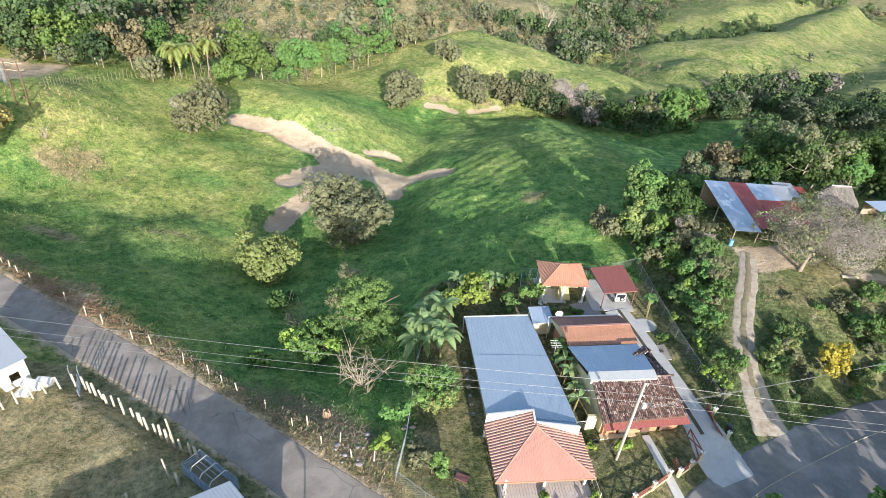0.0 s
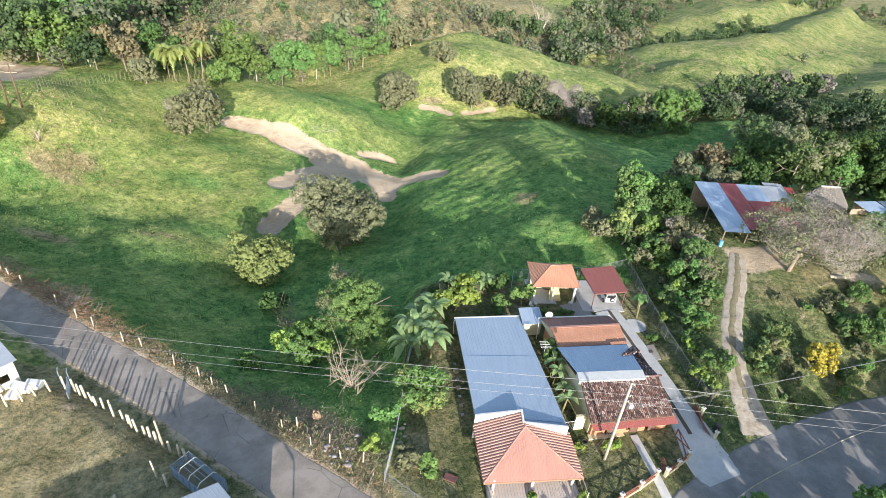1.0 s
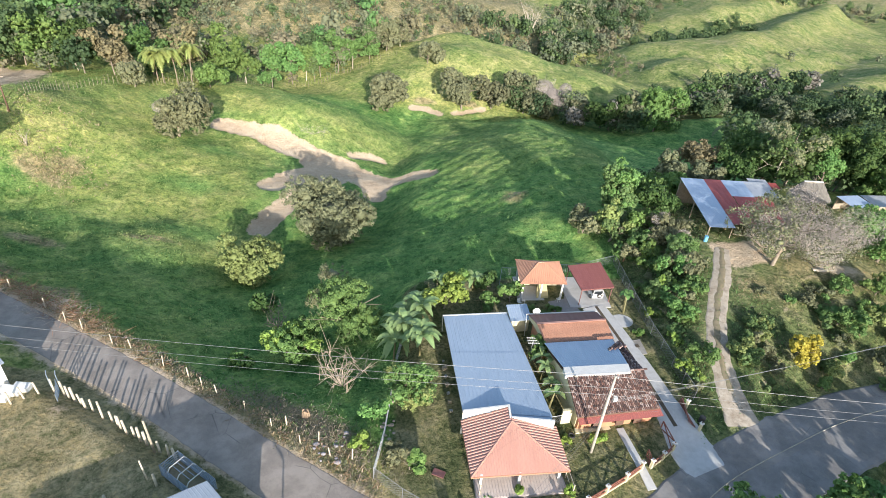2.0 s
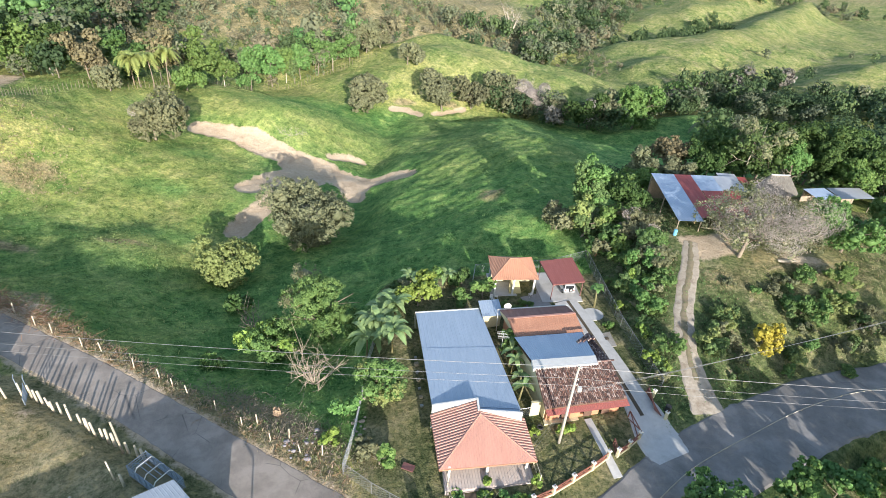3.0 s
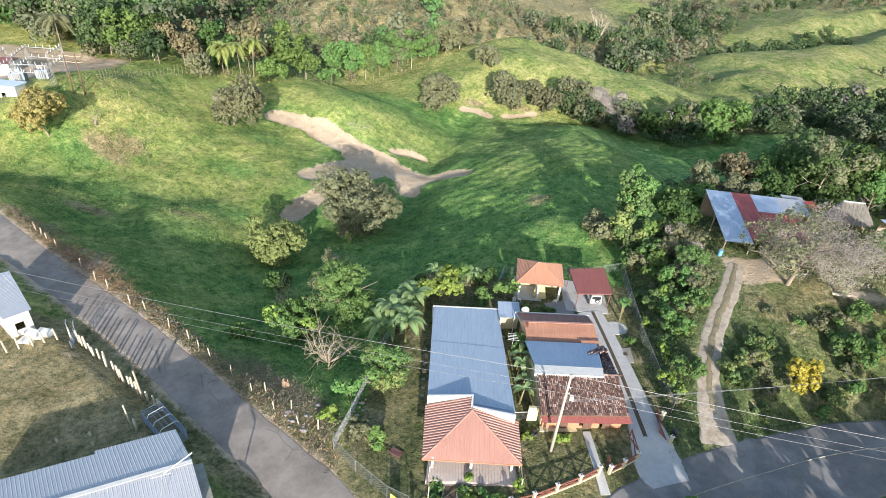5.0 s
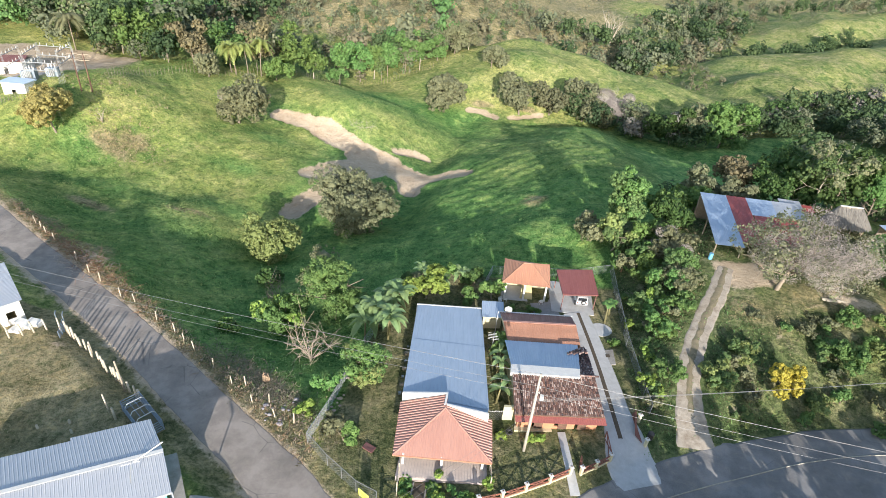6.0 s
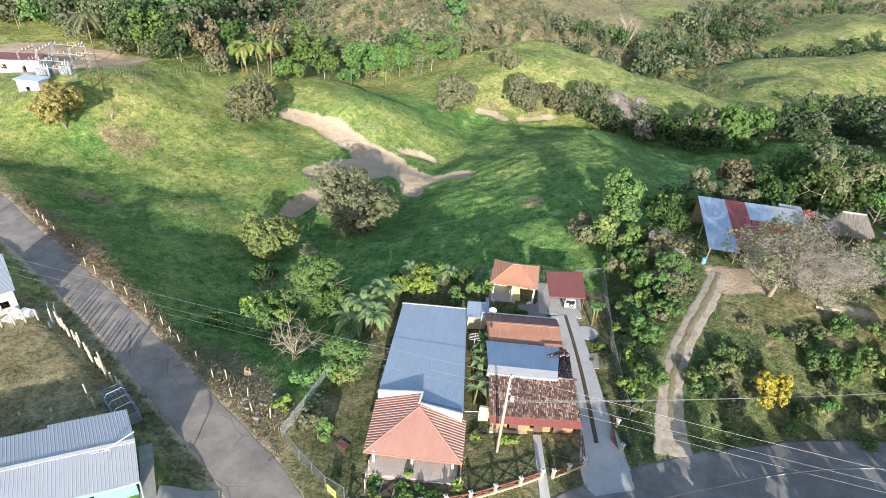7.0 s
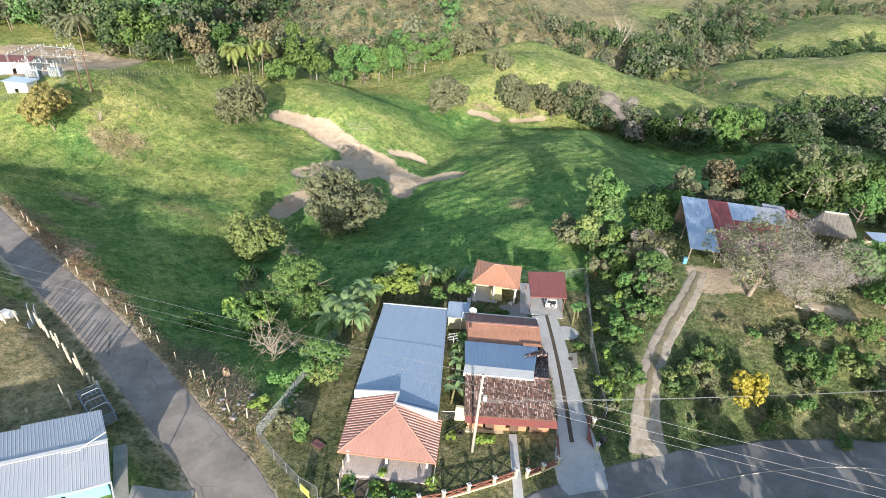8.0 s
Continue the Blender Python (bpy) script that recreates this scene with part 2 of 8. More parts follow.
L_DARK = leafy("dark green leaves", [(0.035, 0.075, 0.022), (0.065, 0.12, 0.035), (0.11, 0.17, 0.055)], blue=1.05)
L_GREY = leafy("grey dry twigs and leaves", [(0.31, 0.27, 0.25), (0.44, 0.39, 0.365), (0.56, 0.505, 0.475)], 0.8, 0.1, 1.0)
L_BROWN = leafy("brown dry leaves", [(0.10, 0.09, 0.045), (0.17, 0.15, 0.075), (0.25, 0.215, 0.115)], 0.8, 0.25, 1.15)
L_BRUSH = leafy("dead reddish brush", [(0.19, 0.135, 0.10), (0.32, 0.235, 0.175), (0.46, 0.36, 0.275), (0.24, 0.21, 0.11)], 0.9, 0.1, 1.15)
L_FLOWER = leafy("yellow blossom", [(0.26, 0.25, 0.04), (0.46, 0.39, 0.06), (0.58, 0.50, 0.11)], 0.6, 0.3, 1.0)
L_BANANA = leafy("banana leaves", [(0.12, 0.20, 0.07), (0.20, 0.29, 0.105), (0.30, 0.39, 0.17)], 0.4, 0.35, 1.15)
L_PALM = leafy("palm leaves", [(0.13, 0.19, 0.055), (0.24, 0.29, 0.09), (0.35, 0.37, 0.14)], 0.45, 0.3, 1.0)
L_GRASS = leafy("grass blades", [(0.11, 0.21, 0.05), (0.25, 0.33, 0.09), (0.41, 0.42, 0.15)], 0.8, 0.4, 1.15, 0.7, 0.09, 0.13, 0.0)
L_LUSH = leafy("lush grass blades", [(0.065, 0.16, 0.045), (0.14, 0.275, 0.075), (0.28, 0.39, 0.125)], 0.8, 0.4, 1.2, 0.65, 0.1, 0.2, 0.0)
L_STRAW = leafy("dry grass blades", [(0.24, 0.19, 0.10), (0.34, 0.28, 0.155), (0.43, 0.365, 0.21)], 0.85, 0.2, 1.1)
L_BANK = leafy("rough dark bank grass", [(0.07, 0.095, 0.04), (0.12, 0.13, 0.06), (0.19, 0.175, 0.092)], 0.85, 0.3, 1.1)
L_FRESHDARK = leafy("dense mid green leaves", [(0.065, 0.12, 0.042), (0.115, 0.18, 0.062), (0.18, 0.25, 0.098)], blue=1.05)
L_FRESH = leafy("fresh green leaves", [(0.07, 0.145, 0.042), (0.12, 0.215, 0.064), (0.19, 0.285, 0.098)], blue=1.05)
L_LAWN = leafy("short lawn grass", [(0.09, 0.11, 0.045), (0.155, 0.165, 0.075), (0.25, 0.235, 0.125)], 0.85, 0.3, 1.1)
M_PORCH = surface("pinkish porch tiles", (0.46, 0.39, 0.36), (0.37, 0.31, 0.285), 1.5, 0.6, 0, 25, 0.15, 0.004)
L_KHAKI = leafy("yellow-green leaves", [(0.12, 0.165, 0.045), (0.215, 0.26, 0.075), (0.32, 0.355, 0.12)], blue=1.2)
L_GOLD = leafy("dry golden leaves", [(0.21, 0.195, 0.07), (0.32, 0.285, 0.105), (0.42, 0.365, 0.155)], 0.7, 0.3, 1.0)
M_POLE = surface("pale concrete pole", (0.46, 0.43, 0.37), (0.34, 0.31, 0.26), 1.5, 0.85, 0, 20, 0.2, 0.008)
M_POST = surface("pale round post", (0.57, 0.49, 0.37), (0.40, 0.335, 0.24), 3.0, 0.9, 0, 30, 0.3, 0.01)
M_REDWOOD = surface("red-brown paint", (0.26, 0.10, 0.065), (0.17, 0.07, 0.05), 2.0, 0.7, 0, 30, 0.2, 0.005)
M_SIGN = surface("yellow-green board", (0.80, 0.82, 0.16), (0.70, 0.72, 0.14), 1.0, 0.5, 0, 20, 0.05, 0.002)
M_CARPAINT = surface("white car paint", (0.80, 0.80, 0.80), (0.74, 0.74, 0.74), 1.0, 0.25, 0, 20, 0.0, 0.001)
M_GLASSDARK = surface("dark car window", (0.03, 0.035, 0.04), (0.02, 0.025, 0.03), 1.0, 0.08, 0, 20, 0.0, 0.001)
M_REDRUST = sheet_material("rust-red roofing sheet", (0.38, 0.085, 0.075), (0.27, 0.06, 0.055), (0.2, 0.1, 0.07), 0.4, 0.6, 0.1)
M_YELLOWWOOD = surface("yellowish planks", (0.55, 0.42, 0.22), (0.38, 0.28, 0.14), 2.0, 0.85, 0, 30, 0.2, 0.005)
M_DRUM = surface("light blue plastic", (0.16, 0.42, 0.60), (0.13, 0.36, 0.52), 1.0, 0.4, 0, 20, 0.0, 0.001)
M_THATCH = surface("thatch", (0.36, 0.31, 0.25), (0.22, 0.19, 0.15), 4.0, 0.95, 0, 30, 0.6, 0.02)
M_THATCHLEAF = leafy("thatch fronds", [(0.10, 0.09, 0.08), (0.165, 0.15, 0.135), (0.23, 0.215, 0.195)], 0.9, 0.05, 1.0)
M_BROWNBARK = surface("reddish bark", (0.34, 0.18, 0.10), (0.22, 0.12, 0.07), 3.0, 0.95, 0, 20, 0.4, 0.01)
M_TURQUOISE = surface("turquoise paint", (0.22, 0.62, 0.56), (0.17, 0.52, 0.47), 1.0, 0.6, 0, 20, 0.1, 0.003)
M_STEELBLUE = surface("blue-grey painted steel", (0.26, 0.32, 0.38), (0.19, 0.24, 0.29), 2.0, 0.5, 0.3, 25, 0.1, 0.003, (0.25, 0.15, 0.09), 2.0, 0.4)
M_PALESTEEL = surface("pale galvanised steel", (0.62, 0.62, 0.60), (0.5, 0.5, 0.48), 2.0, 0.5, 0.3, 25, 0.1, 0.003)
M_GRAVEL = surface("grey gravel", (0.34, 0.32, 0.30), (0.22, 0.21, 0.2), 1.5, 0.95, 0, 12, 0.6, 0.03)
M_PALEBLUE = surface("pale blue roof", (0.52, 0.62, 0.74), (0.44, 0.54, 0.66), 1.0, 0.5, 0.1, 20, 0.05, 0.003)
M_LINE = surface("faded road paint", (0.47, 0.43, 0.34), (0.27, 0.25, 0.20), 1.5, 0.8, 0, 8, 0.1, 0.002)

M_STUMP = surface("orange-brown rotten wood", (0.36, 0.26, 0.17), (0.20, 0.14, 0.09), 3.0, 0.95, 0, 25, 0.6, 0.03)
M_ASH = surface("pale ash", (0.34, 0.32, 0.33), (0.2, 0.185, 0.19), 3.0, 0.95, 0, 25, 0.4, 0.02)
M_ROCK = surface("pale brown stone", (0.46, 0.38, 0.31), (0.30, 0.25, 0.20), 3.0, 0.9, 0, 25, 0.4, 0.02)
W_OLIVE = leafy("olive woods leaves", [(0.09, 0.11, 0.058), (0.14, 0.157, 0.08), (0.19, 0.20, 0.105)], blue=1.2, by_plant=True)
W_MID = leafy("mid green woods leaves", [(0.06, 0.10, 0.045), (0.10, 0.148, 0.065), (0.145, 0.19, 0.085)], blue=0.95, by_plant=True)
W_BRIGHT = leafy("bright green woods leaves", [(0.075, 0.15, 0.045), (0.115, 0.20, 0.06), (0.165, 0.255, 0.085)], blue=1.2, by_plant=True)
W_DARK = leafy("dark green woods leaves", [(0.038, 0.066, 0.034), (0.06, 0.095, 0.045), (0.09, 0.13, 0.06)], blue=0.95, by_plant=True)
W_GREY = leafy("grey dry twigs", [(0.15, 0.14, 0.12), (0.20, 0.19, 0.165), (0.25, 0.24, 0.21)], 0.8, 0.1, 1.0, by_plant=True)
W_BROWN = leafy("brown dry scrub leaves", [(0.10, 0.095, 0.055), (0.14, 0.128, 0.075), (0.18, 0.158, 0.10)], 0.8, 0.2, 1.1, by_plant=True)
L_LITTER = leafy("dark dead leaf litter", [(0.10, 0.08, 0.065), (0.20, 0.16, 0.125), (0.36, 0.29, 0.23), (0.16, 0.16, 0.08)], 0.95, 0.05, 1.0)

HILLS_NEAR = [
    (50, 70, 18, 7.2), (-6, 60, 12, -3.1), (-60, 50, 18, 5), (180, 46, 45, 5.4),
    (58, 36, 12, -6.3), (90, 70, 18, 4.4), (34, 44, 12, 2.8), (-30, 68, 12, -2.4),
    (10, 28, 12, -0.7), (26, 68, 12, -3.3), (-150, 24, 45, 2.5), (-62, 44, 12, -4.4),
    (-22, 52, 12, -2.9), (-38, 44, 12, 2.7), (-46, 20, 12, -1.6), (-6, 36, 12, 0.2),
    (-50, 71, 9, -2.2), (-63, 79, 9, -1.7), (66, 52, 12, 2.4), (50, 20, 12, 3.5), (34, 28, 12, -1.7),
]
HILLS_PASTURE = [
    (-30, 90, 18, -10.5), (-90, 120, 18, 3.5), (-14, 124, 12, 0.9), (-62, 100, 12, -6.6),
    (50, 110, 18, 3), (2, 92, 12, -1.9), (26, 124, 12, 5.1), (26, 92, 12, 4.2),
    (-86, 108, 12, 5), (-86, 84, 12, -2.5), (74, 92, 12, 4.5), (98, 100, 12, 2.2),
    (-30, 132, 12, -6.6), (10, 108, 12, -3.8), (-6, 108, 12, -5.4), (-30, 108, 12, 1.4),
    (10, 124, 12, 3.2),
]
HILLS_GULLY = [
    (4, 178, 45, -14.3), (20, 230, 18, 8.4), (114, 178, 45, -8.3), (-52, 232, 28, -8.1),
    (-50, 170, 18, 3.4), (34, 156, 12, 4.9), (-54, 140, 12, -5.8), (-22, 156, 12, 3.4),
    (70, 230, 18, 3.7), (0, 210, 18, 6), (202, 178, 45, -2.5), (-78, 148, 12, 2.1),
    (2, 140, 12, -8.6), (-110, 230, 18, -5.9), (-150, 220, 75, 6.8), (-50, 200, 18, -4.7),
    (110, 220, 18, -2.5), (40, 230, 18, 3.3), (-94, 190, 28, -2.7), (58, 148, 12, 0.6),
    (-38, 148, 12, 4.9), (10, 190, 18, -4.2), (60, 190, 18, -2.8),
]
HILLS_FAR = [
    (130, 380, 75, -5.2), (-70, 380, 75, 19.3), (74, 274, 28, -11.7), (136, 508, 45, -12.3),
    (158, 400, 28, -3.1), (26, 332, 45, -1.3), (246, 464, 45, 21.7), (116, 512, 28, 20.2),
    (-150, 344, 28, 5.2), (102, 442, 28, 6.6), (158, 316, 28, 11.1), (130, 250, 18, 6.9),
    (172, 260, 28, -5.7), (32, 274, 28, -7.5), (116, 344, 28, -8.1), (4, 498, 28, 6.5),
    (74, 498, 28, -5), (-106, 288, 45, -6.5), (200, 470, 130, -12.5), (256, 498, 28, 4.5),
    (242, 400, 28, 3.1), (60, 372, 28, -3.7), (242, 456, 28, -8.6), (242, 330, 28, 3.6),
    (32, 428, 28, 2.3),
]


def smooth(e0, e1, v):
    u = np.clip((v - e0) / (e1 - e0), 0, 1)
    return u * u * (3 - 2 * u)


def along(x, y, line):
    """Distance to a polyline and the line's own height at the nearest place."""
    best, level = np.full(np.shape(x), 1e9), np.zeros(np.shape(x))
    for (x0, y0, z0), (x1, y1, z1) in zip(line, line[1:]):
        u = np.clip(((x - x0) * (x1 - x0) + (y - y0) * (y1 - y0)) / ((x1 - x0) ** 2 + (y1 - y0) ** 2), 0, 1)
        d = np.hypot(x - x0 - u * (x1 - x0), y - y0 - u * (y1 - y0))
        nearer = d < best
        best, level = np.where(nearer, d, best), np.where(nearer, z0 + u * (z1 - z0), level)
    return best, level


LANE = [(10, 16, -0.9), (0.8, 25.1, -0.9), (-5.2, 29.4, -0.8), (-13.9, 34.4, -0.6), (-27.4, 42.5, -0.6), (-41.4, 49.9, -0.45), (-55.9, 57.1, -0.2), (-69.7, 64.5, 0.2), (-91.8, 75.4, 0.8), (-150, 100, 3)]
HIGHWAY = [(-25, 0, -1.0), (10, 16, -0.9), (18, 20.5, -0.5), (26.5, 25.5, 0.0), (34.3, 31, 0.4), (42.6, 35, 0.6), (50, 38.3, 0.8), (57.5, 40.8, 0.9), (64, 42, 1.0), (80, 44, 1.2), (160, 48, 3)]
TRACK = [(39.2, 38.4, 1.0), (39.2, 42.4, 2.2), (39.7, 46.6, 3.2), (40.9, 51.0, 4.0), (43.0, 55.9, 5.0), (45.6, 61.0, 6.1), (48.3, 67.2, 6.9), (50.5, 73, 7.3)]


TRIMS = [
    (-7, 117.5, 5, -2.0), (-28, 129.5, 6, 1.5), (9.5, 186, 8, 1.6),
    (-48, 61, 7, -2.0), (-60, 66, 7, -1.8), (-36, 55, 6, -1.2), (-43, 86, 8, 2.2), (-58, 99.5, 5, 2.2), (-74, 90, 6, -2.0), (-41, 67, 5, 1.4),
]
RIDGES = [  # crest and valley lines with their heights and a width
    ([(-12, 236, -1.5), (12, 250, 3.6), (30, 246, 2.2), (47, 241, 0.2), (76, 238, -5.6), (92, 230, -8.6)], 9),
    ([(20, 278, -12), (60, 284, -16), (90, 300, -17)], 14),
    ([(112, 288, -9), (132, 303, -4.6), (156, 301, -0.4), (184, 318, 1.5), (215, 345, 2.5), (268, 403, 5.5), (330, 470, 10)], 17),
    ([(125, 345, -16), (165, 372, -16), (200, 382, -13), (245, 425, -9), (300, 480, -4)], 14),
    ([(150, 445, -12), (183, 428, -8), (214, 440, 1), (245, 452, 4), (310, 500, 12)], 18),
    ([(71, 168, -14), (107, 205, -14), (130, 217, -13.5), (150, 228, -13), (174, 250, -12.5), (207, 277, -10), (262, 324, -7)], 9),
    ([(160, 216, -6.5), (190, 236, -4), (235, 262, -1), (300, 300, 3)], 11),
    ([(80, 168, -10), (100, 183, -8.6), (128, 186, -8)], 9),
]


def height(x, y):
    """The land's height in metres."""
    x, y = np.asarray(x, float), np.asarray(y, float)
    z = np.zeros(np.shape(x))
    for cx, cy, s, h in HILLS_NEAR + HILLS_PASTURE + HILLS_GULLY + HILLS_FAR:
        z = z + h * np.exp(-((x - cx) ** 2 + (y - cy) ** 2) / (2 * s * s))
    # the green hill: its crown falls gently away to the north, its flank to the west
    crown = np.interp(y, [80, 100, 125, 135, 175, 195], [2.4, 0.9, -0.7, -1.7, -9.4, -13])
    foot = -9.0 - 0.075 * (y - 80)
    hill = foot + (crown - foot) * np.clip((x + 8 - 6 * smooth(135, 180, y)) / 38, 0, 1)
    w = smooth(80, 92, y) * (1 - smooth(176, 192, y)) * smooth(-9, 4, x) * (1 - smooth(40, 56, x))
    z = z * (1 - w) + hill * w
    for cx, cy, wide, h in TRIMS:
        z = z + h * np.exp(-((x - cx) ** 2 + (y - cy) ** 2) / (2 * wide * wide))
    for line, wide in RIDGES:
        d, level = along(x, y, line)
        w = np.exp(-(d / wide) ** 2)
        z = z * (1 - w) + level * w
    z = z + 34 * smooth(620, 1200, np.hypot(x, y)) * (0.7 + 0.3 * np.sin(x / 130) * np.cos(y / 170))
    lot = -0.9 + 0.055 * x + 0.012 * (y - 35)
    out = np.hypot(np.maximum(np.maximum(5 - x, x - 32.5 - 3.0 * (1 - smooth(40, 50, y))), 0), np.maximum(np.maximum(22 - y, y - 66), 0))
    w = 1 - smooth(0, 7, out)
    z = z * (1 - w) + lot * w
    out = np.hypot(np.maximum(np.maximum(-70 - x, x + 25 + 1.45 * (y - 40)), 0), np.maximum(np.maximum(-10 - y, y - 44), 0))
    w = 1 - smooth(0, 6, out)
    z = z * (1 - w) + 0.9 * w
    for line, half in ((LANE, 3.5), (HIGHWAY, 4.6), (TRACK, 1.5)):
        d, level = along(x, y, line)
        w = 1 - smooth(half, half + 3.5, d)
        z = z * (1 - w) + level * w
    return z


# ---- building helpers ----
class Shape:
    """Gathers points and faces of one mesh."""

    def __init__(self):
        self.v, self.f = [], []

    def weld(self):
        """Join corners that lie on one another."""
        seen, order, new_v = {}, [], []
        for p in self.v:
            key = tuple(round(c, 3) for c in p)
            if key not in seen:
                seen[key] = len(new_v)
                new_v.append(p)
            order.append(seen[key])
        self.v = new_v
        self.f = [tuple(order[k] for k in f) for f in self.f]

    def poly(self, *points):
        n = len(self.v)
        self.v += [tuple(p) for p in points]
        self.f.append(tuple(range(n, n + len(points))))

    def prism(self, base, low, high):
        """base: corners (x, y) anticlockwise; low and high: a height, or one height a corner."""
        k = len(base)
        low = [low] * k if isinstance(low, (int, float)) else low
        high = [high] * k if isinstance(high, (int, float)) else high
        n = len(self.v)
        self.v += [(x, y, z) for (x, y), z in zip(base, low)] + [(x, y, z) for (x, y), z in zip(base, high)]
        self.f += [tuple(range(n + k - 1, n - 1, -1)), tuple(range(n + k, n + 2 * k))]
        self.f += [(n + i, n + (i + 1) % k, n + k + (i + 1) % k, n + k + i) for i in range(k)]

    def box(self, c, size, turn=0.0):
        a, b, h = size[0] / 2, size[1] / 2, size[2] / 2
        co, si = math.cos(radians(turn)), math.sin(radians(turn))
        self.prism([(c[0] + x * co - y * si, c[1] + x * si + y * co) for x, y in ((-a, -b), (a, -b), (a, b), (-a, b))], c[2] - h, c[2] + h)

    def tube(self, path, radii, sides=6):
        path = [Vector(p) for p in path]
        radii = [radii] * len(path) if isinstance(radii, (int, float)) else radii
        n, k = len(self.v), sides
        for i, p in enumerate(path):
            d = (path[min(i + 1, len(path) - 1)] - path[max(i - 1, 0)]).normalized()
            a = d.cross(Vector((0, 0, 1)) if abs(d.z) < 0.9 else Vector((1, 0, 0))).normalized()
            b = d.cross(a)
            self.v += [tuple(p + (a * math.cos(t) + b * math.sin(t)) * radii[i]) for t in (2 * math.pi * j / k for j in range(k))]
        for i in range(len(path) - 1):
            o = n + i * k
            self.f += [(o + j, o + (j + 1) % k, o + k + (j + 1) % k, o + k + j) for j in range(k)]
        self.f += [tuple(range(n + k - 1, n - 1, -1)), tuple(range(n + (len(path) - 1) * k, n + len(path) * k))]

    def bar(self, a, b, r, sides=5):
        self.tube([a, b], r, sides)

    def beam(self, a, b, w, h):
        """A straight beam of a rectangular section."""
        a, b = Vector(a), Vector(b)
        d = (b - a).normalized()
        s = d.cross(Vector((0, 0, 1)))
        s = s.normalized() * w / 2 if s.length > 1e-4 else Vector((w / 2, 0, 0))
        u = s.cross(d).normalized() * h / 2
        n = len(self.v)
        self.v += [tuple(p + i * s + j * u) for p in (a, b) for i, j in ((-1, -1), (1, -1), (1, 1), (-1, 1))]
        self.f += [(n + 3, n + 2, n + 1, n), (n + 4, n + 5, n + 6, n + 7)] + [(n + i, n + (i + 1) % 4, n + 4 + (i + 1) % 4, n + 4 + i) for i in range(4)]

    def mesh(self, name, mat, smooth_faces=False):
        me = bpy.data.meshes.new(name)
        me.from_pydata(self.v, [], self.f)
        me.materials.append(mat)
        if smooth_faces:
            me.polygons.foreach_set("use_smooth", [True] * len(me.polygons))
        me.update()
        return me


def part(name, shape, mat, parent=None, label="", smooth_faces=False):
    ob = new(name, shape.mesh(name, mat, smooth_faces) if isinstance(shape, Shape) else shape)
    ob.parent = parent
    return tagged(ob, label)


def thing(name, label, category, group="", at=(0, 0, 0)):
    ob = new(name)
    ob.location = at
    ob.empty_display_size = 0.2
    return tagged(ob, label, category, group)


def hz(x, y):
    return float(height(x, y))


def fold_mesh(name, leaves, mat):
    """Leaves as pairs of triangles folded along the middle; leaves: (n, 4, 3) corners base, left, tip, right."""
    n = len(leaves)
    me = bpy.data.meshes.new(name)
    pts = np.asarray(leaves, np.float32).reshape(-1, 3)
    me.vertices.add(4 * n)
    me.vertices.foreach_set("co", pts.ravel())
    o = 4 * np.arange(n)[:, None]
    tri = np.concatenate([o + [0, 1, 2], o + [0, 2, 3]], 1).reshape(-1).astype(np.int32)
    me.loops.add(6 * n)
    me.loops.foreach_set("vertex_index", tri)
    me.polygons.add(2 * n)
    me.polygons.foreach_set("loop_start", np.arange(0, 6 * n, 3, dtype=np.int32))
    me.materials.append(mat)
    me.update(calc_edges=True)
    return me


def unit(v):
    return v / np.maximum(np.linalg.norm(v, axis=-1, keepdims=True), 1e-6)


def ball_mesh(level):
    bm = bmesh.new()
    bmesh.ops.create_icosphere(bm, subdivisions=level, radius=1.0)
    v = np.array([tuple(q.co) for q in bm.verts])
    f = np.array([[q.index for q in t.verts] for t in bm.faces])
    bm.free()
    return v, f


BALL, ROUGH_BALL = ball_mesh(2), ball_mesh(1)


def clump_spots(rng, lobes, radii, small, cover=1.0, flat=0.85):
    """Small clumps over the outside of large lobes: centres, radii and the way out of the lobe."""
    spots, sizes, ways = [], [], []
    for i, (c, r) in enumerate(zip(lobes, radii)):
        n = max(4, int(3.4 * cover * (r / small) ** 2))
        way = unit(rng.normal(size=(n, 3)) + np.array([0, 0, 0.35]))
        q = c + way * r * np.array([1, 1, flat]) * rng.uniform(0.72, 1.1, (n, 1))
        gap = np.linalg.norm((q[:, None] - lobes[None]) / np.array([1, 1, flat]), axis=-1) / radii[None]
        gap[:, i] = 9
        keep = gap.min(1) > 0.7
        spots.append(q[keep]), ways.append(way[keep])
        sizes.append(small * rng.uniform(0.65, 1.3, int(keep.sum())))
    return np.concatenate(spots), np.concatenate(sizes), np.concatenate(ways)


def crown_leaves(rng, lobes, radii, small, count, size, jitter=0.35, aspect=0.5):
    """Leaves in tight clumps over the lobes of a crown."""
    c, r, out = clump_spots(rng, lobes, radii, small)
    pick = rng.choice(len(c), count, p=r ** 2 / (r ** 2).sum())
    way = unit(rng.normal(size=(count, 3)) * 0.8 + out[pick])
    base = c[pick] + way * (r[pick] * rng.uniform(0.35, 1.15, count))[:, None]
    normal = unit(way + rng.normal(size=(count, 3)) * jitter + np.array([0, 0, 0.25]))
    side = unit(np.cross(normal, rng.normal(size=(count, 3))))
    ahead = np.cross(side, normal)
    s = size * (0.65 + 0.7 * rng.random(count))[:, None]
    lift = normal * s * 0.16
    return np.stack([base - ahead * s * 0.5, base + side * s * aspect + lift, base + ahead * s * 0.6, base - side * s * aspect + lift], 1)


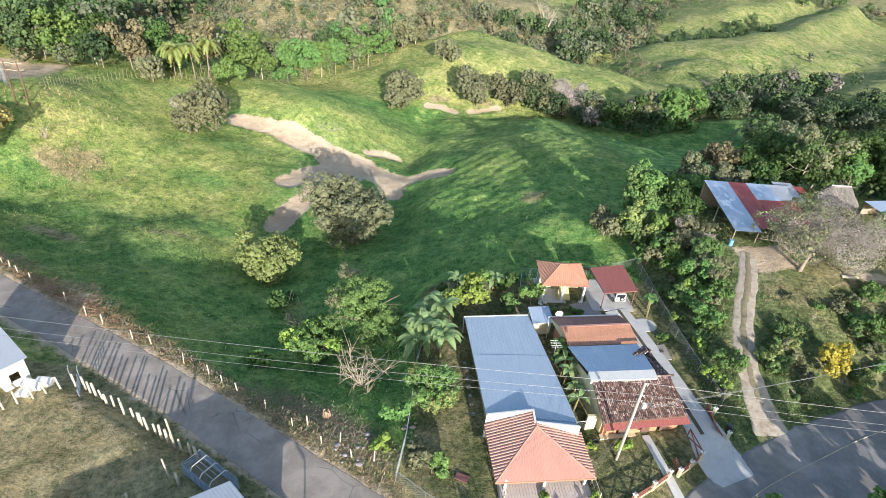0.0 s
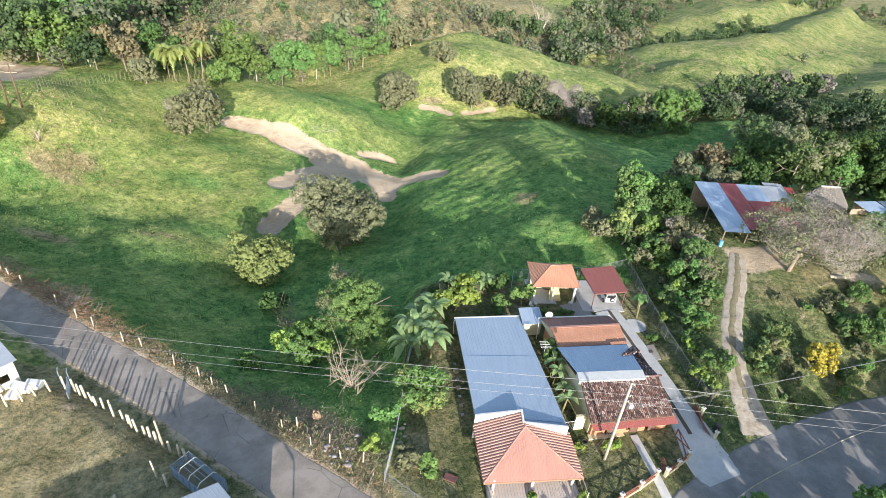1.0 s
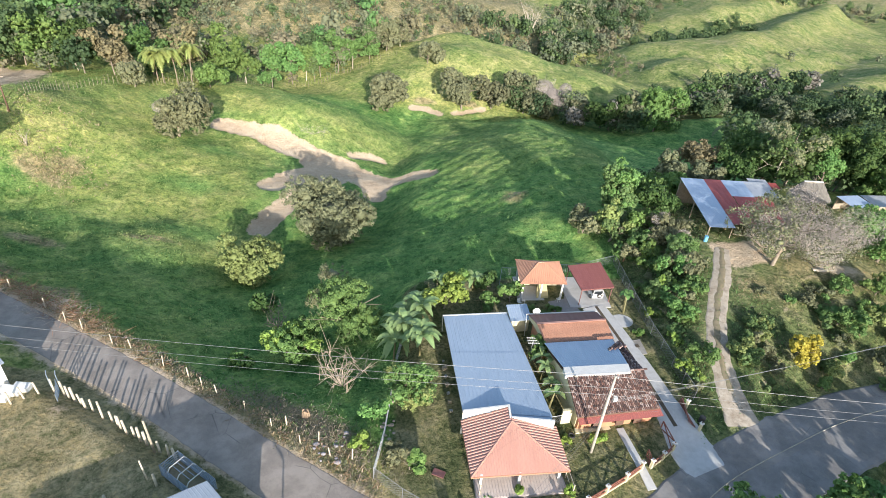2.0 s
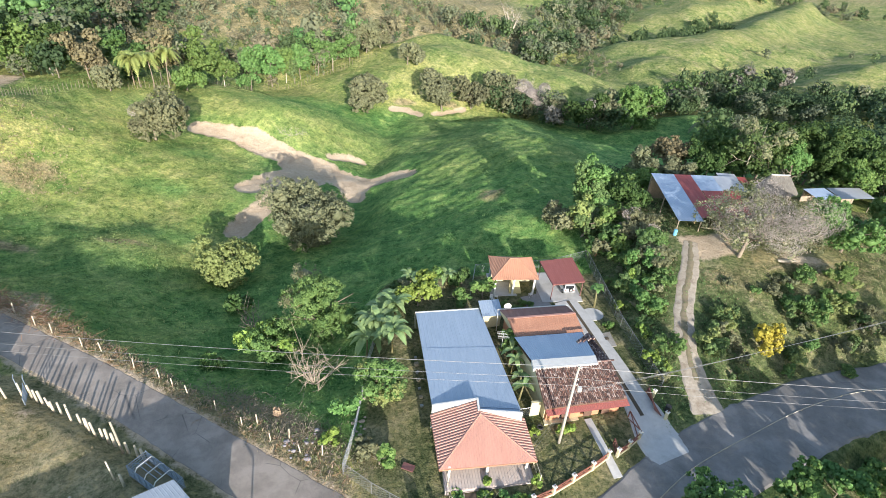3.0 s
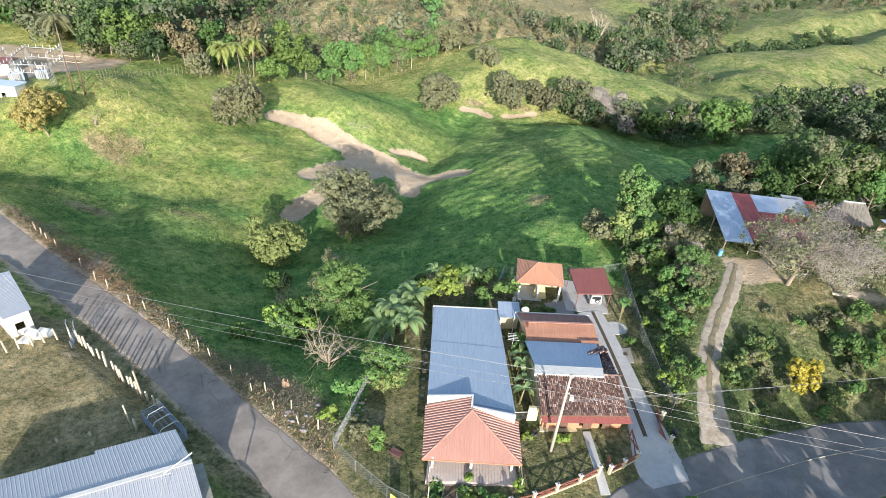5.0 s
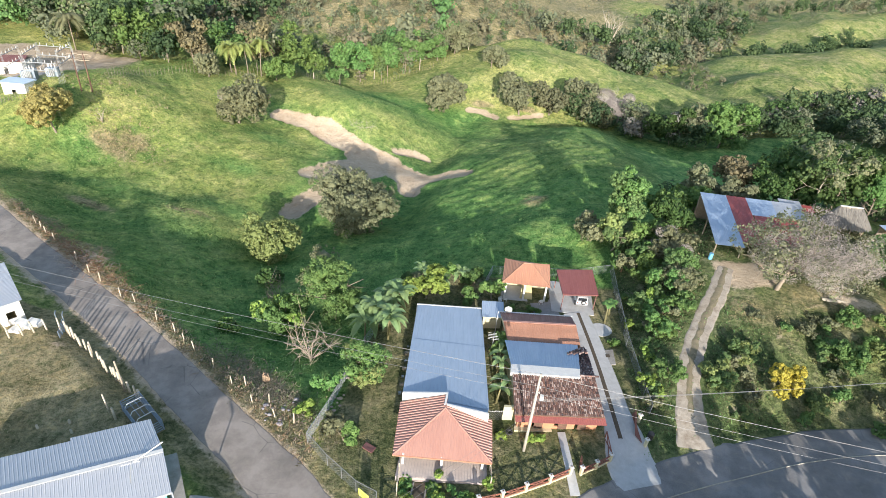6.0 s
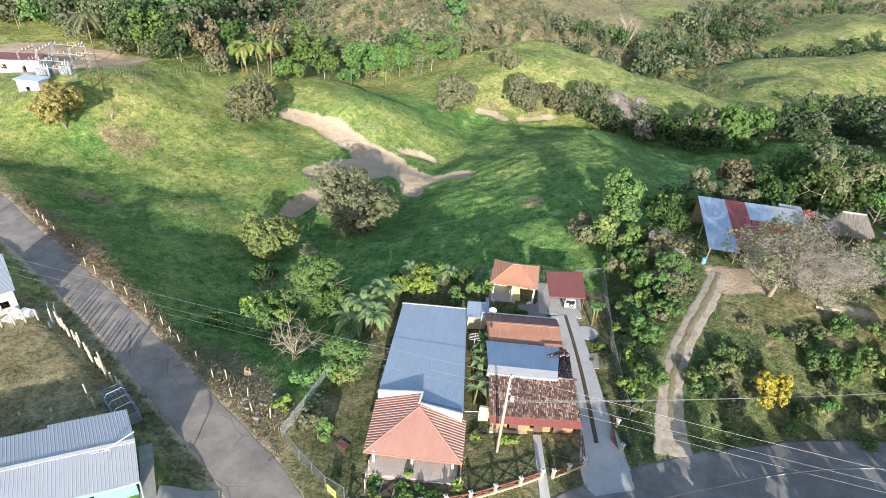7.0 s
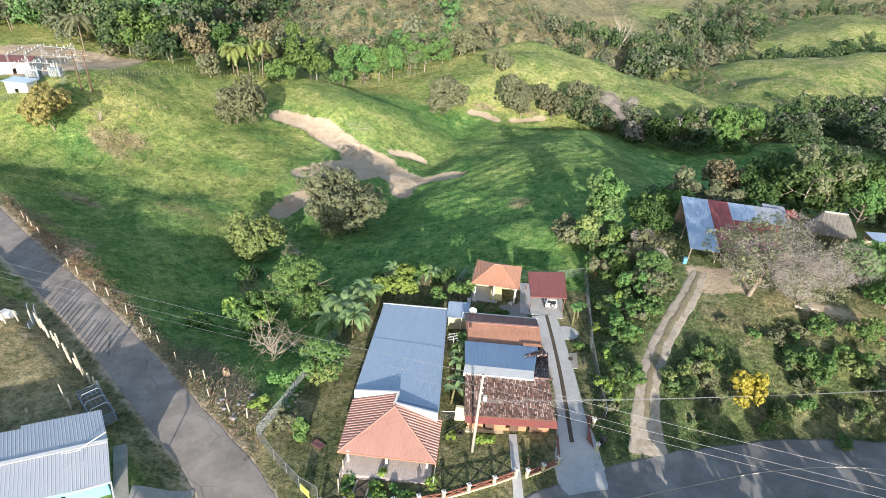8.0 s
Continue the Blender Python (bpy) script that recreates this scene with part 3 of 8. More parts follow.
def cores(rng, lobes, radii, ball, share=0.5, flat=0.8):
    """The dense inside of each lobe, an uneven ball: points (lobes, n, 3) and the ball's faces."""
    v, f = ball
    k = len(lobes)
    bumps = 1 + 0.2 * rng.normal(size=(k, len(v)))
    return lobes[:, None] + v[None] * (radii[:, None] * share * bumps)[..., None] * np.array([1, 1, flat]), f


def foliage_mesh(name, leaves, core, mat, tones=None):
    """One mesh of folded leaves and of the crown's dense insides; tones: one number a leaf and one a core."""
    pts, f = core
    n, k, m = len(leaves), len(pts), pts.shape[1] if len(pts) else 0
    co = np.concatenate([np.asarray(leaves).reshape(-1, 3), pts.reshape(-1, 3)]).astype(np.float32)
    o = 4 * np.arange(n)[:, None]
    tri = np.concatenate([o + [0, 1, 2], o + [0, 2, 3]], 1).reshape(-1)
    tri = np.concatenate([tri, (4 * n + m * np.arange(k)[:, None, None] + f[None]).reshape(-1)]).astype(np.int32)
    me = bpy.data.meshes.new(name)
    me.vertices.add(len(co))
    me.vertices.foreach_set("co", co.ravel())
    me.loops.add(len(tri))
    me.loops.foreach_set("vertex_index", tri)
    me.polygons.add(len(tri) // 3)
    me.polygons.foreach_set("loop_start", np.arange(0, len(tri), 3, dtype=np.int32))
    me.materials.append(mat)
    me.update(calc_edges=True)
    if tones is not None:
        tone = me.attributes.new("tone", "FLOAT", "POINT")
        tone.data.foreach_set("value", np.concatenate([np.repeat(tones[0], 4), np.repeat(tones[1], m)]).astype(np.float32))
    return me


def leaf_cloud(rng, centres, radii, count, size, flat=0.7, shell=0.72, droop=0.0, aspect=0.38):
    """Leaves spread over clumps: (count, 4, 3) corners. Most sit in the outer shell of their clump and face outwards and up."""
    weight = radii ** 2
    pick = rng.choice(len(centres), count, p=weight / weight.sum())
    way = unit(rng.normal(size=(count, 3)))
    r = radii[pick] * (shell + (1 - shell) * rng.random(count) ** 0.6) * (1 + 0.16 * np.abs(rng.normal(size=count)))
    base = centres[pick] + way * r[:, None] * np.array([1, 1, flat])
    normal = unit(way + rng.normal(size=(count, 3)) * 0.42 + np.array([0, 0, 0.3]))
    side = unit(np.cross(normal, rng.normal(size=(count, 3))))
    ahead = np.cross(side, normal)
    ahead[:, 2] -= droop
    s = size * (0.6 + 0.8 * rng.random(count))[:, None]
    lift = normal * s * 0.18
    return np.stack([base - ahead * s * 0.5, base + side * s * aspect + lift, base + ahead * s * 0.6, base - side * s * aspect + lift], 1)


def branches(shape, rng, base, top, r0, limbs, reach, up=0.5, twigs=2):
    """A tapered, slightly bent trunk with limbs; returns the limb ends."""
    base, top = np.array(base, float), np.array(top, float)
    bend = rng.normal(size=3) * np.linalg.norm(top - base) * 0.05
    pts = [base + (top - base) * u + bend * math.sin(math.pi * u) for u in (0, 0.25, 0.5, 0.75, 1)]
    shape.tube([base - [0, 0, 0.3]] + pts, [r0 * 1.5, r0 * 1.2, r0 * 0.95, r0 * 0.8, r0 * 0.65, r0 * 0.35], 7)
    ends = []
    for i in range(limbs):
        u = 0.35 + 0.6 * (i + rng.random()) / limbs
        start = base + (top - base) * u + bend * math.sin(math.pi * u)
        a = 2.4 * i + rng.random()
        d = np.array([math.cos(a), math.sin(a), up * (0.6 + rng.random())])
        end = start + d * reach * (0.55 + 0.45 * rng.random())
        mid = start + (end - start) * 0.5 + rng.normal(size=3) * reach * 0.07
        shape.tube([start, mid, end], [r0 * 0.45, r0 * 0.28, r0 * 0.1], 5)
        ends.append(end)
        for _ in range(twigs):
            tip = mid + (end - start) * 0.35 + rng.normal(size=3) * reach * 0.3
            shape.tube([mid, tip], [r0 * 0.18, r0 * 0.05], 4)
            ends.append(tip)
    return np.array(ends)


# ---- the land ----
def steps(fine_low, fine_high, step, low, high, grow=1.03):
    """Grid lines: even in the fine stretch, wider and wider outside it."""
    line = list(np.arange(fine_low, fine_high + 1e-6, step))
    gap = step
    while line[-1] < high:
        gap = min(gap * (grow if gap < 11 else 1.2), 70)
        line.append(line[-1] + gap)
    gap, first = step, fine_low
    while first > low:
        gap = min(gap * (grow if gap < 11 and first > -260 else 1.2), 70)
        first -= gap
        line.insert(0, first)
    return np.array(line)


DIRT = [  # graded earth: strokes with a half width
    ([(-52.5, 143.9, 0), (-44, 141.6, 0), (-36, 139.2, 0)], 2.7), ([(-38, 139.8, 0), (-31, 137.0, 0), (-24, 134.6, 0), (-17, 133.5, 0)], 3.8),
    ([(-24, 132.5, 0), (-18, 130, 0)], 5.2), ([(-18, 130.5, 0), (-9, 126, 0)], 5.6), ([(-9.5, 124, 0), (-8.2, 119.5, 0)], 2.8),
    ([(-8, 126.5, 0), (0, 126.4, 0), (4.6, 124.2, 0)], 2.8), ([(-16, 140.2, 0), (-12, 143.2, 0), (-8.5, 144.8, 0)], 1.6),
    ([(-31.5, 113.4, 0), (-28, 118.4, 0)], 3.2), ([(-28, 118.4, 0), (-20, 128.5, 0)], 4.6), ([(-30.2, 96.5, 0), (-28.6, 101.5, 0), (-26.6, 107, 0), (-24.5, 113, 0), (-18, 122, 0)], 2.4),
    ([(-1, 191.5, 0), (4, 191.8, 0), (9, 189.6, 0)], 1.5), ([(14, 191, 0), (25, 195.5, 0)], 1.2),
]
BROWN = [(-73, 100, 5, 3), (-70, 104, 4, 3), (-62, 78, 5, 2), (-50, 62, 6, 2.6), (-46, 84, 5, 1.2), (22, 98, 3, 3), (-60, 66, 5, 2.5), (3, 196, 5, 2), (20, 197, 5, 2), (120, 232, 5, 3), (60, 62, 8, 4), (66, 60, 7, 4)]


def stroke_distance(x, y):
    best = np.full(np.shape(x), 1e9)
    for line, half in DIRT:
        best = np.minimum(best, along(x, y, line)[0] - half)
    return best


def fine_height(x, y):
    """The land with its cuts: graded earth sunk between low banks, and small hummocks in the pasture."""
    z = height(x, y)
    d = stroke_distance(x, y)
    z = z - 0.7 * (1 - smooth(-0.6, 0.1, d))
    near = np.minimum(np.minimum(along(x, y, LANE)[0] - 3.2, along(x, y, HIGHWAY)[0] - 5), along(x, y, TRACK)[0] - 2)
    open_field = smooth(0, 8, near) * smooth(-2, 3, d)
    lot = np.hypot(np.maximum(np.maximum(3 - x, x - 34), 0), np.maximum(np.maximum(22 - y, y - 68), 0))
    open_field = open_field * smooth(0, 6, lot) * smooth(1, 6, np.hypot(np.maximum(np.maximum(-70 - x, x + 24 + 1.45 * (y - 40)), 0), np.maximum(np.maximum(-10 - y, y - 44), 0)))
    ripple = 0.22 * np.sin(x * 0.55 + 1.6 * np.sin(y * 0.13)) * np.sin(y * 0.42 + 1.3 * np.sin(x * 0.17)) + 0.5 * np.sin(x * 0.16 + y * 0.07) * np.sin(y * 0.19 - x * 0.05)
    ripple = ripple + 0.17 * np.sin(1.15 * x + 0.5 * y + 2 * np.sin(0.31 * y)) * np.sin(0.95 * y - 0.4 * x + 1.7 * np.sin(0.27 * x))
    # cattle paths across the green hill, and folds on the far slopes
    on_hill = smooth(-2, 10, x) * (1 - smooth(36, 50, x)) * smooth(80, 90, y) * (1 - smooth(150, 175, y))
    ripple = ripple + 0.18 * on_hill * np.sin(1.5 * (y - 0.62 * x) + 1.4 * np.sin(0.21 * x + 0.1 * y) + 0.8 * np.sin(0.6 * x))
    far = smooth(205, 250, y) + smooth(90, 130, x) * smooth(120, 170, y)
    fold = np.sin(0.085 * x + 0.03 * y + 1.2 * np.sin(0.021 * y)) * np.sin(0.062 * y - 0.035 * x + 1.1 * np.sin(0.04 * x))
    ripple = ripple + np.minimum(far, 1) * (1.5 * fold + 0.7 * np.sin(0.21 * x + 1.5 * np.sin(0.06 * y)) * np.sin(0.17 * y + 0.05 * x))
    return z + ripple * open_field


def build_land():
    xs, ys = steps(-92, 76, 0.95, -2600, 2600), steps(18, 172, 0.95, -1500, 3200)
    gx, gy = np.meshgrid(xs, ys)
    gz = fine_height(gx, gy)
    rows, cols = gx.shape
    me = bpy.data.meshes.new("ground")
    me.vertices.add(rows * cols)
    me.vertices.foreach_set("co", np.stack([gx, gy, gz], -1).astype(np.float32).ravel())
    i = (np.arange(rows - 1)[:, None] * cols + np.arange(cols - 1)).ravel()
    me.loops.add(4 * len(i))
    me.loops.foreach_set("vertex_index", np.stack([i, i + 1, i + cols + 1, i + cols], 1).ravel().astype(np.int32))
    me.polygons.add(len(i))
    me.polygons.foreach_set("loop_start", np.arange(0, 4 * len(i), 4, dtype=np.int32))
    me.polygons.foreach_set("use_smooth", np.ones(len(i), bool))
    me.update(calc_edges=True)
    dry = np.zeros(gx.shape)
    for cx, cy, rx, ry in BROWN:
        dry = np.maximum(dry, 0.95 * np.exp(-((gx - cx) / rx) ** 2 - ((gy - cy) / ry) ** 2))
    lane, road = along(gx, gy, LANE)[0], along(gx, gy, HIGHWAY)[0]
    north = gy > np.interp(gx, [-150, -90, -54.5, -27, -6, 10], [100, 74, 55.8, 42, 28.8, 16])
    dry = np.maximum(dry, 0.8 * (1 - smooth(3, 7.0, lane)) * np.where(north, 1, 0.6))
    dry = np.maximum(dry, 0.24 * ((gx > 34) & (gy > 42) & (gy < 80) & (gx < 90)))
    dry = np.maximum(dry, 0.85 * ((gx < -16) & (gy < 44) & (~north)))
    turf = 1.0 * ((gx > 1) & (gx < 33.6) & (gy > 24) & (gy < 66))
    turf = np.maximum(turf, 0.85 * ((gx > 33.5) & (gy > 30) & (gy < 84) & (gx < 100)))
    yard_edge = (1 - smooth(3, 9, lane)) * ~north * (gx > -30) * (gx < 4)
    turf = np.maximum(turf, yard_edge)
    dry = np.maximum(dry, 0.7 * yard_edge)
    turf = np.maximum(turf, np.maximum(0.4 * smooth(150, 200, gy) * smooth(80, 120, gx), 0.28 * smooth(195, 215, gy)))
    turf = np.maximum(turf, 0.12 * ((gx < -12) & (gy < 46) & ~north))
    dry = np.maximum(dry, 0.5 * turf * (gx < 34) + 0.12 * turf * (gx >= 34))
    dry = np.maximum(dry, 0.75 * np.exp(-((gx - 50) / 5) ** 2 - ((gy - 58.5) / 3) ** 2))
    dry = np.maximum(dry, 0.34 * (smooth(150, 200, gy) * smooth(95, 130, gx)))
    dry = np.maximum(dry, 0.22 * smooth(205, 225, gy))
    hillside = smooth(238, 258, gy - 0.75 * np.maximum(gx, 0)) * (1 - smooth(60, 130, gx)) + 0.8 * smooth(520, 600, gy)
    dry = np.maximum(dry, 0.75 * np.clip(hillside, 0, 1))
    bare = np.clip(0.5 - stroke_distance(gx, gy) * 0.28, 0, 1)
    bare = np.maximum(bare, 0.62 * np.exp(-((gx + 47) / 7) ** 2 - ((gy - 59.5) / 2.6) ** 2))
    bare = np.maximum(bare, 0.52 * (1 - smooth(2.6, 5.2, lane)) * np.where(north, 1, 0.96))
    bare = np.maximum(bare, 0.66 * np.exp(-((gx - 50.5) / 5) ** 4 - ((gy - 66) / 4.2) ** 4))
    bare = np.maximum(bare, 0.56 * np.exp(-((gx + 33.5) / 3) ** 2 - ((gy - 38) / 2) ** 2))
    bare = np.maximum(bare, 0.57 * np.exp(-((gx - 62) / 8) ** 2 - ((gy - 61.5) / 2.6) ** 2))
    bare = np.maximum(bare, 0.85 * np.exp(-((gx + 120) / 28) ** 4 - ((gy - 136) / 19) ** 4) * (gx < -86))
    lush = smooth(-38, -22, gx + 0.12 * (gy - 80)) * smooth(33, 38, gy) * north * (1 - smooth(186, 196, gy)) * (1 - smooth(130, 150, gx) * 1.0) * (1 - smooth(44, 60, gx) * (gy < 100))
    lush = np.maximum(lush, 0.9 * np.exp(-((gx + 30) / 26) ** 2 - ((gy - 66) / 12) ** 2))
    lush = lush * (1 - 0.8 * np.exp(-((gx + 18) / 30) ** 2 - ((gy - 150) / 14) ** 2))
    for cx, cy, rx, ry in ((-48, 75, 20, 9), (-78, 97, 7, 5), (-50, 127, 10, 4), (-64, 87, 16, 6), (-40, 90, 16, 4), (-60, 146, 14, 5), (-47, 108, 6, 3)):
        lush = np.maximum(lush, 0.85 * np.exp(-((gx - cx) / rx) ** 2 - ((gy - cy) / ry) ** 2))
    for cx, cy, rx, ry in ((52, 55, 3, 1.6), (57, 59.5, 4, 1.6), (44.5, 44.5, 1.6, 1.5), (36.2, 57, 1.2, 3), (70, 61, 6, 3), (64, 59, 4, 2)):
        bare = np.maximum(bare, 0.47 * np.exp(-((gx - cx) / rx) ** 2 - ((gy - cy) / ry) ** 2))
    # upper green hill: less lush, its brighter yellow-green colour stands in for grazing sunlight
    lush = lush * (1 - 0.5 * smooth(104, 122, gy) * smooth(2, 14, gx) * (1 - smooth(46, 56, gx)))
    # road shoulder: greener than straw, and darkened by turf colour in place of shade
    shoulder = 1.0 * ((gx > 30) & (gy < np.interp(gx, [26, 34, 50, 64, 160], [22, 27, 34.5, 38.5, 44])) & (gx < 160))
    lush, turf = np.maximum(lush, 0.7 * shoulder), np.maximum(turf, 0.75 * shoulder)
    litter = north * np.exp(-((lane - 6.6) / 2.2) ** 2) * np.exp(-((gx + 9) / 9) ** 4)
    dry, lush = np.maximum(dry, 0.8 * litter), lush * (1 - 0.7 * litter)
    bare = np.maximum(bare, 0.6 * (1 - smooth(2.5, 3.7, lane)))
    wheel = along(gx, gy, TRACK)[0]
    bare = np.maximum(bare, 0.4 * (1 - smooth(1.3, 2.2, wheel)))
    cover = me.attributes.new("cover", "FLOAT_COLOR", "POINT")
    cover.data.foreach_set("color", np.stack([dry, bare, lush, turf], -1).astype(np.float32).ravel())
    me.materials.append(M_LAND)
    return tagged(new("ground", me), "rolling green pasture with dry patches and graded earth", "ground", kind="structure")


build_land()


def ribbon(name, line, half, mat, label, lift=0.05, spacing=1.5, thick=0.12, wobble=0.0):
    """A road laid along a line; half: half width, one number or one a point."""
    pts = [Vector(p) for p in line]
    halves = [half] * len(pts) if isinstance(half, (int, float)) else half
    way, wide = [], []
    for i in range(len(pts) - 1):
        p0, p1, p2, p3 = pts[max(i - 1, 0)], pts[i], pts[i + 1], pts[min(i + 2, len(pts) - 1)]
        n = max(2, int((p2 - p1).length / spacing))
        for k in range(n):
            u = k / n
            way.append(0.5 * ((2 * p1) + (p2 - p0) * u + (2 * p0 - 5 * p1 + 4 * p2 - p3) * u * u + (3 * p1 - p0 - 3 * p2 + p3) * u ** 3))
            wide.append(halves[i] + (halves[i + 1] - halves[i]) * u)
    way.append(pts[-1]), wide.append(halves[-1])
    s = Shape()
    across = 8
    rng = random.Random(5)
    for i, p in enumerate(way):
        d = (way[min(i + 1, len(way) - 1)] - way[max(i - 1, 0)])
        d.z = 0
        side = Vector((-d.y, d.x, 0)).normalized()
        left, right = wide[i] + rng.uniform(-wobble, wobble), wide[i] + rng.uniform(-wobble, wobble)
        for j in range(across + 1):
            q = p + side * (-right + (left + right) * j / across)
            crown = 0.05 * (1 - (2 * j / across - 1) ** 2)
            s.v.append((q.x, q.y, hz(q.x, q.y) + lift + crown))
        skirt = 0.5 if wide[i] > 1 else 0.1 if wide[i] > 0.2 else 0.01
        a, b = p + side * (left + skirt), p - side * (right + skirt)
        s.v.append((a.x, a.y, hz(a.x, a.y) - thick))
        s.v.append((b.x, b.y, hz(b.x, b.y) - thick))
        k = across + 3
        if i:
            o = (i - 1) * k
            for j in range(across):
                s.f.append((o + j, o + k + j, o + k + j + 1, o + j + 1)[::-1])
            s.f.append((o + across, o + across + 1, o + k + across + 1, o + k + across)[::-1])
            s.f.append((o, o + k, o + k + across + 2, o + across + 2))
    ob = part(name, s, mat)
    return tagged(ob, label, "road", kind="structure")


ribbon("road_lane", LANE, [4.2, 2.8, 2.5, 2.45, 2.3, 2.3, 2.3, 2.3, 2.3, 2.3], M_LANE, "narrow worn grey asphalt lane along the pasture", lift=0.03, spacing=0.9, wobble=0.07)
ribbon("road_main", HIGHWAY, [4.2] * len(HIGHWAY), M_ASPHALT, "curving two-lane grey asphalt road", lift=0.09, wobble=0.12)
ribbon("centre_line", [(p[0], p[1] + 0.75, p[2]) for p in HIGHWAY[3:]], 0.055, M_LINE, "faded pale yellow centre line on the road", lift=0.16, thick=0.0)


# ---- roofs and walls ----
def slope_roof(name, parent, eave_a, eave_b, top, mat, spacing=0.3, rib=0.05, rib_width=0.08, thick=0.04, sheet_width=0.0, label=""):
    """A plane of ribbed roofing. eave_a, eave_b: ends of the low edge; top: points of the high edge, from a's side to b's side.
    Ribs run up the slope; with sheet_width it is laid in single sheets, each a part of its own."""
    a, b = Vector(eave_a), Vector(eave_b)
    top = [Vector(p) for p in top]
    e = b - a
    length = e.length
    e.normalize()
    n = e.cross(top[0] - a if abs((top[0] - a).dot(e)) < abs((top[-1] - a).dot(e)) or len(top) == 1 else top[-1] - a).normalized()
    if n.z < 0:
        n = -n
    u = n.cross(e).normalized()
    if u.z < 0 and abs(u.z) > 1e-3:
        u = -u
    prof = sorted([((p - a).dot(e), (p - a).dot(u)) for p in top])

    def reach(s):
        if s <= prof[0][0]:
            return prof[0][1] * max(s, 0) / prof[0][0] if prof[0][0] > 1e-3 else prof[0][1]
        if s >= prof[-1][0]:
            return prof[-1][1] * max(length - s, 0) / (length - prof[-1][0]) if length - prof[-1][0] > 1e-3 else prof[-1][1]
        for (s0, v0), (s1, v1) in zip(prof, prof[1:]):
            if s0 <= s <= s1:
                return v0 + (v1 - v0) * (s - s0) / max(s1 - s0, 1e-6)

    even = len(top) == 2 and abs((top[1] - top[0]).length - length) < 0.25 * length

    def at(s, v, h):
        if even:  # a skewed sheet: ribs run from the low edge to the high edge
            f = s / length
            low, high = a.lerp(b, f), top[0].lerp(top[1], f)
            return tuple((high if v > 0 else low) + n * h)
        return tuple(a + e * s + u * v + n * h)

    count = max(1, round(length / spacing))
    per_sheet = max(1, round(sheet_width / spacing)) if sheet_width else count
    made = []
    for first in range(0, count, per_sheet):
        sh = Shape()
        last = min(first + per_sheet, count)
        stations = []
        w = rib_width / 2
        for i in range(first, last):
            s0, s1 = length * i / count, length * (i + 1) / count
            m = (s0 + s1) / 2
            stations += [(s0, 0.0), (m - w * 1.5, 0.0), (m - w * 0.7, rib), (m + w * 0.7, rib), (m + w * 1.5, 0.0)]
        stations.append((length * last / count, 0.0))
        stations += [(p[0], 0.0) for p in ([] if even else prof) if stations[0][0] + 0.02 < p[0] < stations[-1][0] - 0.02 and all(abs(p[0] - q[0]) > 0.02 for q in stations)]
        stations.sort()
        for c, h in stations:
            v = 1.0 if even else max(reach(c), 0.002)
            h = h if v > 0.25 else 0.0
            sh.v += [at(c, 0, h), at(c, v, h), at(c, 0, -thick), at(c, v, -thick)]
        for i in range(len(stations) - 1):
            k = 4 * i
            sh.f += [(k, k + 4, k + 5, k + 1), (k + 3, k + 7, k + 6, k + 2), (k, k + 2, k + 6, k + 4), (k + 5, k + 7, k + 3, k + 1)]
        k = 4 * (len(stations) - 1)
        sh.f += [(0, 1, 3, 2), (k, k + 2, k + 3, k + 1)]
        made.append(part(name, sh, mat, parent, label))
    return made


def ridge_cap(parent, a, b, mat, r=0.11):
    s = Shape()
    s.tube([a, b], r, 8)
    return part("ridge_cap", s, mat, parent)


def wall_ring(parent, corners, low, high, mat, thick=0.15, openings=(), name="wall", label=""):
    """Walls round a footprint, one part a side. openings: (side, from, to, sill, head) along that side, in metres."""
    n = len(corners)
    for i in range(n):
        a, b = Vector(corners[i]), Vector(corners[(i + 1) % n])
        d = (b - a)
        length = d.length
        d.normalize()
        inward = Vector((-d.y, d.x))
        z1 = high if isinstance(high, (int, float)) else None
        s = Shape()

        def piece(u0, u1, z_low, z_high0, z_high1):
            p, q = a + d * u0, a + d * u1
            s.prism([tuple(p), tuple(q), tuple(q + inward * thick), tuple(p + inward * thick)], z_low, [z_high0, z_high1, z_high1, z_high0])

        h0, h1 = (z1, z1) if z1 is not None else (high[i], high[(i + 1) % n])
        top = lambda u: h0 + (h1 - h0) * u / length
        at = 0.0
        for side, u0, u1, sill, head in sorted(o for o in openings if o[0] == i):
            piece(at, u0, low, top(at), top(u0))
            if sill > 0:
                piece(u0, u1, low, low + sill, low + sill)
            piece(u0, u1, low + head, top(u0), top(u1))
            at = u1
        piece(at, length, low, top(at), top(length))
        s.weld()
        part(name, s, mat, parent, label)


